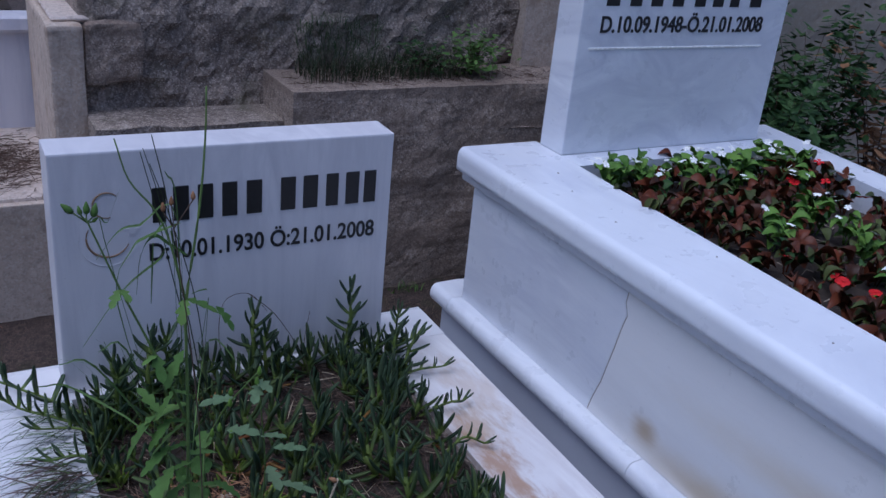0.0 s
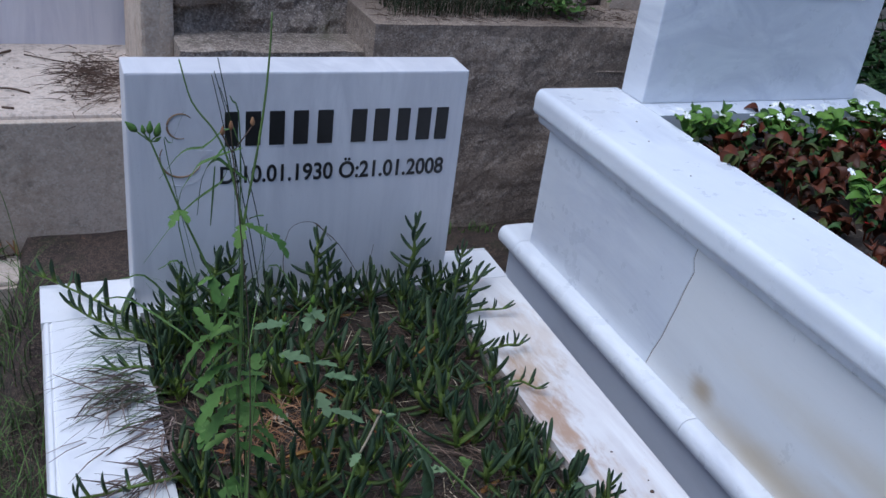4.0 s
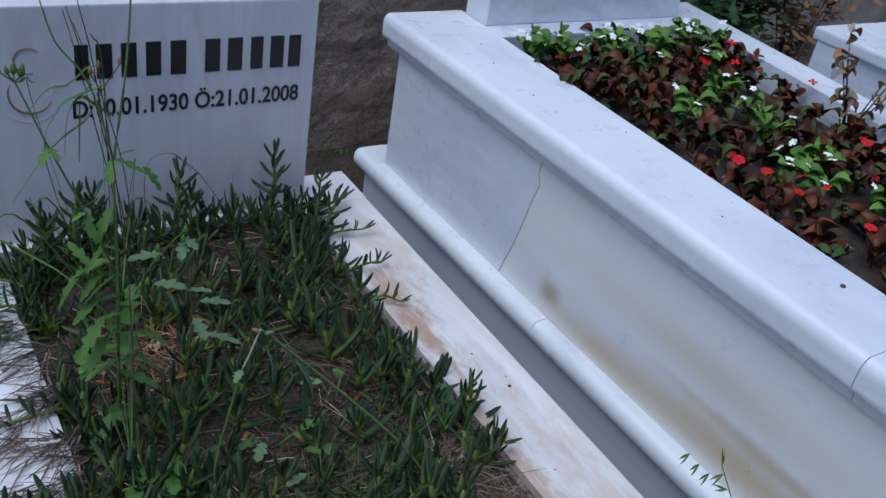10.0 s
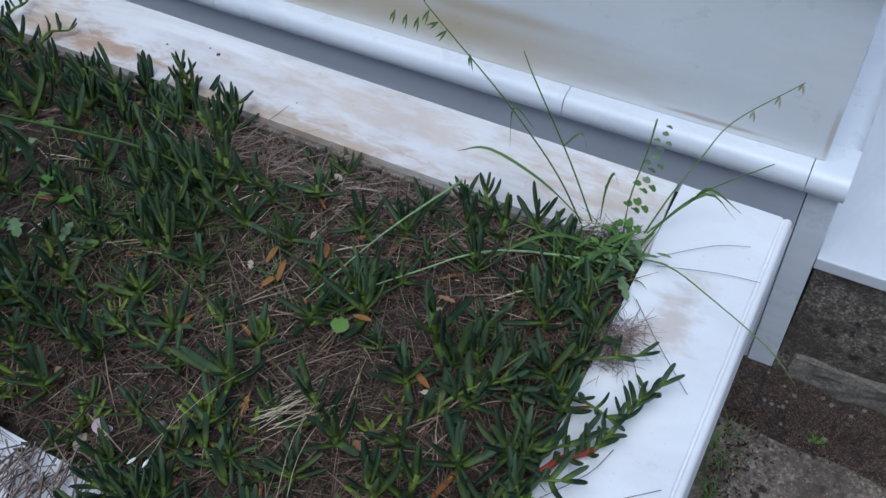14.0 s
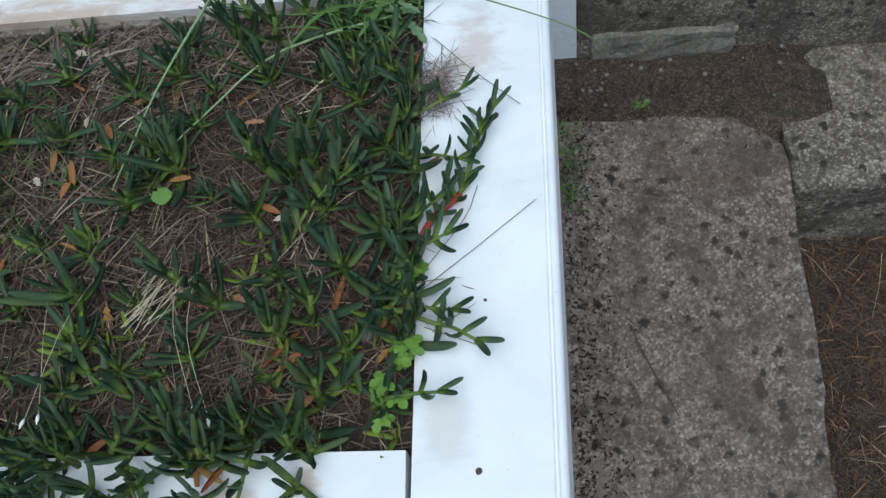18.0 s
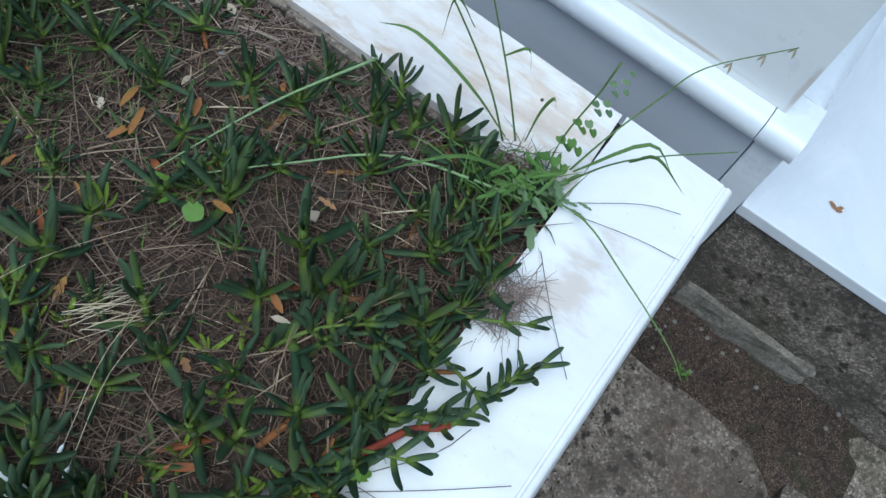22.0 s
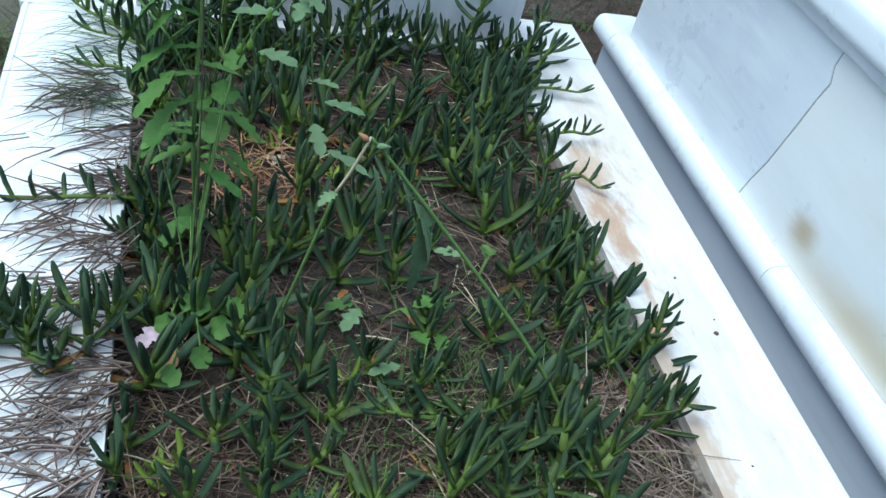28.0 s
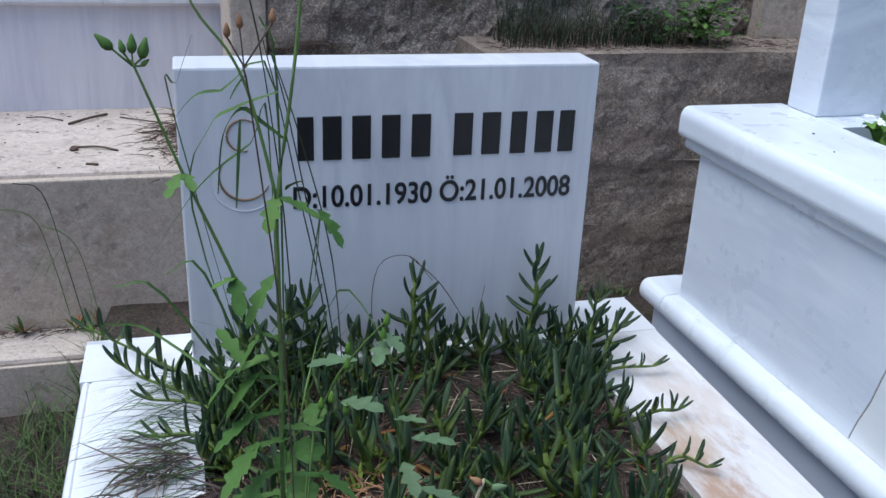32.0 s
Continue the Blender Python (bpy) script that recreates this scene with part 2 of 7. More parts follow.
M_STONE = marble("grey veined marble", (0.745, 0.73, 0.745), (0.58, 0.57, 0.595), (0.64, 0.60, 0.56), 0.2, (5.0, 2.0, 0.8), 0.4, 0.12)
M_TOMB = marble("polished white marble", (0.81, 0.83, 0.86), (0.61, 0.63, 0.69), (0.66, 0.62, 0.55), 0.1, (2.0, 0.6, 4.0), 0.3, 0.12)
M_PANEL = marble("rust stained marble", (0.86, 0.855, 0.835), (0.80, 0.795, 0.78), (0.68, 0.63, 0.53), 0.15, (2.2, 0.6, 3.5), 0.33, 0.1,
                 (((0.75, 1.248, 0.418), (0.1, 0.060, 0.045), (0.42, 0.29, 0.13), 0.75, 0.25, 22.0, 0.45), ((0.75, 1.066, 0.385), (0.1, 0.30, 0.06), (0.58, 0.46, 0.28), 0.7, 0.25, 9.0, 0.5),
                  ((0.75, 0.720, 0.417), (0.1, 0.48, 0.075), (0.60, 0.46, 0.25), 0.85, 0.35, 7.0, 0.65), ((0.75, 0.642, 0.469), (0.1, 0.34, 0.022), (0.52, 0.37, 0.17), 0.55, 0.3, 10.0, 0.55),
                  ((0.75, 0.833, 0.534), (0.1, 0.40, 0.06), (0.64, 0.53, 0.35), 0.5, 0.3, 7.0, 0.6), ((0.75, -0.008, 0.408), (0.1, 0.008, 0.08), RUST, 0.35, 0.3, 18.0), ((0.75, 0.164, 0.371), (0.1, 0.18, 0.008), RUST, 0.5, 0.4, 18.0)))
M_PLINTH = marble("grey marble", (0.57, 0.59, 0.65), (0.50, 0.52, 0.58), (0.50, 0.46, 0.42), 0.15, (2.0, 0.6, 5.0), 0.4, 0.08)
M_FARMAR = marble("streaked marble panel", (0.72, 0.70, 0.74), (0.54, 0.53, 0.60), (0.64, 0.53, 0.44), 0.25, (6.0, 2.0, 0.5), 0.45, 0.1)
M_STEP = rough_stone("weathered concrete", (0.105, 0.080, 0.062), (0.190, 0.152, 0.122), (0.35, 0.295, 0.245), 1.0, 0.8, 1.3, (0.085, 0.050, 0.035), 0.5)
M_BLOCK = rough_stone("lichen concrete", (0.10, 0.080, 0.062), (0.21, 0.172, 0.138), (0.40, 0.34, 0.285), 1.0, 0.8, 1.7, (0.060, 0.055, 0.030), 0.6)
M_WALL = rough_stone("dark cast concrete", (0.25, 0.185, 0.138), (0.41, 0.325, 0.255), (0.55, 0.46, 0.38), 0.0, 0.9, 1.1, (0.14, 0.10, 0.075), 0.55, True)
M_RUBBLE = rough_stone("dark rubble concrete", (0.16, 0.123, 0.097), (0.33, 0.268, 0.216), (0.54, 0.46, 0.385), 0.0, 0.8, 1.5, (0.10, 0.092, 0.05), 0.5)
M_LEDGE = rough_stone("pale smooth cement", (0.51, 0.41, 0.335), (0.62, 0.52, 0.44), (0.71, 0.62, 0.54), 0.3, 0.8, 0.4, None, 0.2)
M_RISER = rough_stone("stained cement", (0.44, 0.345, 0.265), (0.58, 0.475, 0.385), (0.67, 0.57, 0.475), 0.0, 0.6, 0.35, (0.31, 0.21, 0.135), 0.2)
M_BEIGE = rough_stone("beige plaster", (0.34, 0.28, 0.21), (0.42, 0.36, 0.28), (0.48, 0.43, 0.35), 0.0, 0.6, 0.4)
M_SOIL = rough_stone("dark soil", (0.03, 0.0216, 0.0156), (0.06, 0.0432, 0.0312), (0.114, 0.09, 0.069), 0.0, 1.6, 1.3)
M_REDSOIL = rough_stone("brown soil", (0.018, 0.011, 0.008), (0.060, 0.036, 0.026), (0.19, 0.135, 0.10), 0.5, 2.2, 1.6, (0.034, 0.040, 0.012), 0.75)
M_INK = plain("worn black paint", (0.012, 0.012, 0.014), 0.35, 0.5, 90)
M_GOLD = plain("faded brown gilding", (0.26, 0.16, 0.085), 0.5, 0.45, 50)
M_CRACK = plain("dark joint", (0.40, 0.36, 0.31), 0.9, 0.3)
M_GAP = plain("open joint", (0.015, 0.014, 0.013), 0.9, 0.3)
M_STRAW = leafy("dry straw", (0.030, 0.019, 0.014), (0.215, 0.148, 0.108), None, 0.8)
M_STRAWL = leafy("tan straw", (0.14, 0.098, 0.070), (0.34, 0.255, 0.175), None, 0.8)
M_STRAWP = leafy("mauve brown dry roots", (0.11, 0.080, 0.068), (0.33, 0.25, 0.21), None, 0.85)
M_PALE = leafy("bleached straw", (0.36, 0.29, 0.19), (0.52, 0.44, 0.31), None, 0.75)
M_ICE = leafy("dark succulent leaf", (0.020, 0.038, 0.021), (0.075, 0.108, 0.055), (0.17, 0.24, 0.036), 0.42, 0.055)
M_ICELT = leafy("green succulent leaf", (0.042, 0.068, 0.024), (0.092, 0.124, 0.046), (0.17, 0.24, 0.032), 0.5, 0.055)
M_DEAD = leafy("orange dying leaf", (0.20, 0.060, 0.025), (0.27, 0.165, 0.05), None, 0.6)
M_ICESTEM = leafy("yellow green stem", (0.085, 0.125, 0.028), (0.14, 0.18, 0.045), None, 0.5)
M_REDSTEM = leafy("red stem", (0.20, 0.035, 0.025), (0.28, 0.07, 0.04), None, 0.5)
M_STALK = leafy("green stalk", (0.095, 0.155, 0.042), (0.14, 0.21, 0.062), None, 0.55)
M_BLADE = leafy("grass blade", (0.065, 0.115, 0.030), (0.12, 0.19, 0.055), None, 0.55)
M_DARKSTALK = leafy("dark thin stalk", (0.024, 0.036, 0.0176), (0.04, 0.048, 0.024), None, 0.6)
M_MALLOW = leafy("soft green leaf", (0.062, 0.125, 0.028), (0.125, 0.205, 0.050), None, 0.6)
M_LIME = leafy("lime green leaf", (0.085, 0.165, 0.025), (0.15, 0.245, 0.04), None, 0.55)
M_GREY = leafy("grey green leaf", (0.10, 0.155, 0.075), (0.16, 0.22, 0.11), None, 0.65)
M_FLOWERLEAF = leafy("bright bedding leaf", (0.065, 0.135, 0.022), (0.155, 0.265, 0.047), None, 0.45)
M_BEGONIA = leafy("bronze leaf", (0.032, 0.015, 0.009), (0.14, 0.038, 0.017), None, 0.3)
M_OLIVE = leafy("olive leaf", (0.04, 0.048, 0.016), (0.072, 0.088, 0.024), None, 0.5)
M_PALEGREEN = leafy("pale green stalk", (0.20, 0.28, 0.13), (0.28, 0.36, 0.18), None, 0.6)
M_SLAB = marble("grey-white marble", (0.70, 0.71, 0.74), (0.60, 0.62, 0.66), (0.52, 0.44, 0.38), 0.3, (1.5, 3.0, 3.0), 0.35, 0.2)
M_DRYBROWN = leafy("dead brown fern", (0.045, 0.026, 0.017), (0.17, 0.105, 0.062), None, 0.85)
M_MORTAR = rough_stone("smeared mortar", (0.15, 0.13, 0.105), (0.23, 0.20, 0.17), (0.31, 0.28, 0.24), 0.4, 0.9, 0.6, (0.08, 0.072, 0.04), 0.4)
M_REDPETAL = leafy("red petal", (0.42, 0.008, 0.012), (0.58, 0.02, 0.018), None, 0.5)
M_WHITEPETAL = leafy("white petal", (0.78, 0.78, 0.74), (0.85, 0.85, 0.80), None, 0.5)
M_PINKPETAL = leafy("faded pink petal", (0.36, 0.27, 0.30), (0.46, 0.36, 0.39), None, 0.6)
M_BROWNLEAF = leafy("withered brown leaf", (0.22, 0.11, 0.055), (0.36, 0.20, 0.10), None, 0.7)
M_DRYLEAF = leafy("tan dead leaf", (0.30, 0.24, 0.17), (0.42, 0.35, 0.26), None, 0.75)
M_BUSH = leafy("shrub leaf", (0.02125, 0.051, 0.0153), (0.05525, 0.102, 0.02975), None, 0.5)
M_TWIG = plain("brown twig", (0.091, 0.056, 0.0385), 0.85, 0.4, 120)
M_DIRT = leafy("dark crumbs of dirt", (0.016, 0.009, 0.006), (0.065, 0.038, 0.026), None, 0.9)
M_PEBBLE = plain("pebble", (0.17, 0.155, 0.14), 0.85, 0.5, 40)


# ---- building helpers ----
def finish(name, me, material, parent=None, label="", smooth=False):
    if me.materials:
        pass
    elif isinstance(material, (list, tuple)):
        for x in material:
            me.materials.append(x)
    else:
        me.materials.append(material)
    if smooth:
        me.polygons.foreach_set("use_smooth", [True] * len(me.polygons))
        if smooth == "bevel":
            me.set_sharp_from_angle(angle=radians(38))
    ob = new(name, me)
    ob.parent = parent
    if label:
        tagged(ob, label=label)
    return ob


def part(name, bm, material, parent=None, label="", smooth=False):
    me = bpy.data.meshes.new(name)
    bmesh.ops.recalc_face_normals(bm, faces=bm.faces)
    bm.to_mesh(me)
    bm.free()
    return finish(name, me, material, parent, label, smooth)


def lofted(name, bm, material, parent=None, label=""):
    """A moulded bar: rounded where its profile is, sharp at its corners."""
    return part(name, bm, material, parent, label, "bevel")


def raw(name, verts, faces, material, parent=None, label="", smooth=False):
    me = bpy.data.meshes.new(name)
    me.from_pydata(verts, [], faces)
    me.update()
    return finish(name, me, material, parent, label, smooth)


def thing(name, label, category, group="", at=(0, 0, 0)):
    ob = new(name)
    ob.empty_display_size = 0.05
    ob.location = at
    return tagged(ob, label=label, category=category, group=group)


def prism(poly, z0, z1, bevel=0.0, seg=2, chips=0.0, rng=None):
    """A block on a plan polygon (anticlockwise), its edges rounded."""
    bm = bmesh.new()
    lo = [bm.verts.new((x, y, z0)) for x, y in poly]
    hi = [bm.verts.new((x, y, z1)) for x, y in poly]
    bm.faces.new(lo[::-1])
    bm.faces.new(hi)
    n = len(poly)
    for i in range(n):
        bm.faces.new((lo[i], lo[(i + 1) % n], hi[(i + 1) % n], hi[i]))
    if bevel:
        bmesh.ops.bevel(bm, geom=list(bm.edges), offset=bevel, segments=seg, profile=0.6, affect="EDGES")
    return bm


def cut_roughen(bm, cuts, amount, scale, seed=0.0, only=None):
    """Divides a block and pushes its surface about, as cast or broken concrete is."""
    bmesh.ops.subdivide_edges(bm, edges=list(bm.edges), cuts=cuts, use_grid_fill=True)
    bm.normal_update()
    for v in bm.verts:
        p = v.co * scale + Vector((seed, seed * 1.7, -seed))
        d = noise.fractal(p, 0.9, 2.1, 5) * amount
        v.co += v.normal * d
    return bm


def loft(profile, start, end, steps=1):
    """A bar whose profile [(way in from the outer edge, z)] runs from start to end; each is (outer, inner) in plan."""
    bm = bmesh.new()
    rings = []
    for k in range(steps + 1):
        f = k / steps
        o = Vector(start[0]).lerp(Vector(end[0]), f)
        i = Vector(start[1]).lerp(Vector(end[1]), f)
        way = i - o
        width = way.length
        way /= width
        ring = []
        for d, z in profile:
            d = width if d == "in" else d
            p = o + way * d
            ring.append(bm.verts.new((p.x, p.y, z)))
        rings.append(ring)
    n = len(profile)
    for a, b in zip(rings, rings[1:]):
        for i in range(n):
            bm.faces.new((a[i], a[(i + 1) % n], b[(i + 1) % n], b[i]))
    bm.faces.new(rings[0][::-1])
    bm.faces.new(rings[-1])
    return bm


def tube_data(points, radii, sides=6, verts=None, faces=None):
    verts = [] if verts is None else verts
    faces = [] if faces is None else faces
    pts = [Vector(p) for p in points]
    base = len(verts)
    for i, p in enumerate(pts):
        d = (pts[min(i + 1, len(pts) - 1)] - pts[max(i - 1, 0)])
        d = d.normalized() if d.length > 1e-9 else Vector((0, 0, 1))
        a = d.orthogonal().normalized() if abs(d.z) > 0.99 else d.cross(Vector((0, 0, 1))).normalized()
        b = d.cross(a)
        for k in range(sides):
            w = 2 * math.pi * k / sides
            verts.append(tuple(p + (a * math.cos(w) + b * math.sin(w)) * radii[i]))
    for i in range(len(pts) - 1):
        for k in range(sides):
            k2 = (k + 1) % sides
            faces.append((base + i * sides + k, base + i * sides + k2, base + (i + 1) * sides + k2, base + (i + 1) * sides + k))
    faces.append(tuple(base + k for k in range(sides))[::-1])
    faces.append(tuple(base + (len(pts) - 1) * sides + k for k in range(sides)))
    return verts, faces


def tube(name, points, radii, material, parent=None, label="", sides=6):
    if isinstance(radii, (int, float)):
        radii = [radii] * len(points)
    v, f = tube_data(points, radii, sides)
    return raw(name, v, f, material, parent, label, True)


def smooth_line(points, n=5):
    """More points along a Catmull-Rom line through the given ones."""
    p = [Vector(q) for q in points]
    p = [p[0] * 2 - p[1]] + p + [p[-1] * 2 - p[-2]]
    outp = []
    for i in range(1, len(p) - 2):
        for k in range(n):
            t = k / n
            a, b, c, d = p[i - 1], p[i], p[i + 1], p[i + 2]
            outp.append(0.5 * ((2 * b) + (c - a) * t + (2 * a - 5 * b + 4 * c - d) * t * t + (3 * b - a - 3 * c + d) * t ** 3))
    outp.append(p[-2])
    return outp


def blade_data(points, widths, side, verts, faces, fold=0.25):
    """A folded leaf blade along points; side: the way across."""
    base = len(verts)
    pts = [Vector(p) for p in points]
    side = Vector(side).normalized()
    for i, p in enumerate(pts):
        d = (pts[min(i + 1, len(pts) - 1)] - pts[max(i - 1, 0)]).normalized()
        s = (side - d * side.dot(d)).normalized()
        up = s.cross(d)
        w = widths[i] / 2
        verts += [tuple(p - s * w + up * w * fold), tuple(p), tuple(p + s * w + up * w * fold)]
    for i in range(len(pts) - 1):
        a = base + 3 * i
        faces += [(a, a + 1, a + 4, a + 3), (a + 1, a + 2, a + 5, a + 4)]


def text_mesh(name, body, height, width, depth, material, parent, m, label=""):
    """Letters of the built-in font, fitted to a height and width, at the pose m; each letter is a part of the line."""
    c = bpy.data.curves.new(name, "FONT")
    c.body, c.extrude, c.align_x, c.align_y = body, 0.02, "LEFT", "BOTTOM_BASELINE"
    c.bevel_depth, c.bevel_resolution = 0.020, 0
    tmp = new(name + "_draft", c)
    dg = bpy.context.evaluated_depsgraph_get()
    me = bpy.data.meshes.new_from_object(tmp.evaluated_get(dg))
    bpy.data.objects.remove(tmp)
    bpy.data.curves.remove(c)
    co = np.array([v.co[:] for v in me.vertices])
    lo, hi = co.min(0), co.max(0)
    co[:, 0] = (co[:, 0] - lo[0]) / (hi[0] - lo[0]) * width
    co[:, 1] = co[:, 1] / 0.73 * height
    co[:, 2] = (co[:, 2] - lo[2]) / (hi[2] - lo[2]) * depth
    root = list(range(len(co)))

    def top(i):
        while root[i] != i:
            root[i] = root[root[i]]
            i = root[i]
        return i

    for p in me.polygons:
        vs = list(p.vertices)
        for k in vs[1:]:
            root[top(k)] = top(vs[0])
    pieces = collections.defaultdict(list)
    for i in range(len(co)):
        pieces[top(i)].append(i)
    spans = sorted((co[ids, 0].min(), co[ids, 0].max(), ids) for ids in pieces.values())
    letters = []
    for a, b, ids in spans:
        if letters and a < letters[-1][1]:
            letters[-1][1] = max(b, letters[-1][1])
            letters[-1][2] += ids
        else:
            letters.append([a, b, list(ids)])
    line = new(name)
    line.parent = parent
    line.matrix_local = m
    tagged(line, label=label)
    polys = [tuple(p.vertices) for p in me.polygons]
    for _, _, ids in letters:
        spot = {k: j for j, k in enumerate(ids)}
        raw("letter", [tuple(co[k]) for k in ids], [tuple(spot[k] for k in p) for p in polys if p[0] in spot], material, line)
    bpy.data.meshes.remove(me)
    return line


# ---- ground and walls ----
def step_up(x, a, b):
    f = min(1.0, max(0.0, (x - a) / (b - a)))
    return f * f * (3 - 2 * f)


def ground_z(x, y):
    """The height of the ground: low before the foot of the graves, rising to the terrace behind them."""
    left = -0.44 + 0.33 * step_up(y, -0.2, 1.1)
    behind = left + (0.10 - left) * step_up(y, 1.95, 2.2) * step_up(x, -0.60, -0.50)
    right = behind + (0.10 - behind) * step_up(x, 1.85, 2.1) * step_up(y, -0.6, 0.0)
    strip = step_up(x, 0.46, 0.52) * (1 - step_up(x, 0.80, 0.9)) * step_up(y, -0.62, -0.54) * (1 - step_up(y, 0.25, 0.4))
    base = right + (-0.205 + 0.01 * step_up(y, -0.12, -0.03) - right) * strip
    near = max(0.0, 1 - math.hypot(x, y - 1) / 6)
    return base + near * 0.022 * noise.fractal(Vector((x * 5, y * 5, 0.3)), 1.0, 2.0, 4)


def build_ground():
    fine_x = [-2.0 + 0.05 * i for i in range(101)]
    fine_y = [-2.0 + 0.05 * i for i in range(111)]
    xs = [-900, -200, -60, -20, -8, -4, -2.6] + fine_x + [3.4, 4.5, 8, 20, 60, 200, 900]
    ys = [-900, -200, -60, -20, -8, -4, -2.6] + fine_y + [4, 5, 8, 20, 60, 200, 900]
    verts = [(x, y, ground_z(x, y)) for y in ys for x in xs]
    w = len(xs)
    faces = [(j * w + i, j * w + i + 1, (j + 1) * w + i + 1, (j + 1) * w + i) for j in range(len(ys) - 1) for i in range(w - 1)]
    g = raw("ground", verts, faces, M_REDSOIL, smooth=True)
    tagged(g, "brown earth between the graves with dry grass and dirt", "ground", kind="structure")


build_ground()


def concrete(name, poly, z0, z1, material, label, category, cuts, rough, scale, bevel=0.012, kind="", seed=0.0):
    bm = prism(poly, z0, z1, bevel, 2)
    bmesh.ops.triangulate(bm, faces=[f for f in bm.faces if len(f.verts) > 4])
    cut_roughen(bm, cuts, rough, scale, seed)
    return tagged(part(name, bm, material, smooth=False), label, category, kind=kind)


def rough_wall(name, x0, x1, y, z0, z1, depth, material, label, nx, nz, amount, scale, category="wall", seed=0.0):
    """A thick wall whose face, turned to -y, is uneven."""
    verts, faces = [], []
    for j in range(nz + 1):
        for i in range(nx + 1):
            x, z = x0 + (x1 - x0) * i / nx, z0 + (z1 - z0) * j / nz
            d = noise.fractal(Vector((x * scale + seed, z * scale, seed)), 0.8, 2.1, 6) * amount
            rim = 0 if i in (0, nx) or j == 0 else 1
            dz = 0.35 * amount * noise.noise(Vector((x * 9 + seed, 3.1, 0))) if j == nz else 0
            verts.append((x, y + d * rim, z + dz))
    w = nx + 1
    faces = [(j * w + i, j * w + i + 1, (j + 1) * w + i + 1, (j + 1) * w + i) for j in range(nz) for i in range(nx)]
    n = len(verts)
    top = [nz * w + i for i in range(w)]
    verts += [(verts[k][0], y + depth, verts[k][2]) for k in top]
    verts += [(x0, y + depth, z0), (x1, y + depth, z0)]
    faces += [(top[i], top[i + 1], n + i + 1, n + i) for i in range(w - 1)]
    faces += [tuple([j * w for j in range(nz, -1, -1)] + [n + w, n]), tuple([j * w + nx for j in range(nz + 1)] + [n + w - 1, n + w + 1])]
    faces += [tuple([n + i for i in range(w)] + [n + w + 1, n + w])]
    return tagged(raw(name, verts, faces, material), label, category, kind="structure")


rough_wall("wall_upper", -0.065, 1.85, 2.86, -0.1, 2.7, 0.5, M_RUBBLE, "dark rough rubble concrete wall behind the graves", 100, 120, 0.035, 7.0)
rough_wall("wall_lower", 0.468, 1.95, 2.58, -0.1, 0.778, 0.28, M_WALL, "dark weathered cast concrete retaining wall with a ledge", 80, 50, 0.009, 6.0, seed=4.0)
rough_wall("wall_mid", -0.065, 0.478, 2.66, -0.1, 0.672, 0.21, M_RUBBLE, "dark crumbling concrete wall foot", 30, 40, 0.014, 8.0, seed=9.0)
rough_wall("wall_pier", 1.38, 1.62, 2.80, 0.77, 2.6, 0.06, M_RISER, "plain cement pier against the rubble wall", 12, 60, 0.004, 6.0, seed=2.0)
rough_wall("wall_right", 1.83, 5.5, 3.2, -0.1, 2.6, 0.3, M_BEIGE, "beige plastered garden wall", 40, 40, 0.012, 3.0, seed=6.0)
rough_wall("wall_left", -3.4, -0.16, 4.05, -0.1, 2.6, 0.3, M_RUBBLE, "dark concrete wall behind the marble tomb", 60, 50, 0.03, 5.0, seed=7.0)
# added out of view: takes sky light off the faces turned to -y
rough_wall("shade_wall", 5.5, -4.5, -2.5, -0.5, 2.0, -0.3, M_WALL, "unseen dark concrete wall added to shade the fronts of the stones", 30, 14, 0.01, 3.0, seed=8.0)
# board marks of the lower wall: shallow raised fins
for zz, xa, xb in ((0.63, 0.52, 1.90), (0.48, 0.50, 1.80), (0.54, 1.0, 1.92), (0.30, 0.55, 1.7)):
    v, f = tube_data([(xa + (xb - xa) * i / 24, 2.582, zz + 0.006 * noise.noise(Vector((i * 0.9, zz * 9, 0)))) for i in range(25)],
                     [0.0020 + 0.0015 * noise.noise(Vector((i * 1.7, zz, 1))) for i in range(25)], 5)
    raw("board_mark", v, f, M_WALL, bpy.data.objects["wall_lower"])

concrete("concrete_ledge", [(-3.2, 2.75), (-0.06, 2.75), (-0.06, 3.46), (-3.2, 3.46)], -0.2, 0.460, M_LEDGE,
         "pale smooth cement ledge with twigs and dead leaves", "ledge", 6, 0.006, 5.0, kind="structure")
concrete("cement_riser", [(-3.2, 2.72), (-0.07, 2.72), (-0.07, 2.749), (-3.2, 2.749)], -0.2, 0.450, M_RISER,
         "stained cement face of the ledge", "wall", 5, 0.002, 5.0, 0.004, kind="structure")
concrete("concrete_step", [(-3.2, 2.555), (-0.20, 2.56), (-0.20, 2.72), (-3.2, 2.72)], -0.35, 0.046, M_LEDGE,
         "low cement step with dirt in its corner", "step", 5, 0.006, 7.0, kind="structure")
concrete("concrete_step", [(-3.2, 2.541), (-0.21, 2.546), (-0.21, 2.559), (-3.2, 2.554)], -0.35, 0.031, M_RISER,
         "cement face of the low step", "step", 4, 0.002, 7.0, 0.003, kind="structure")

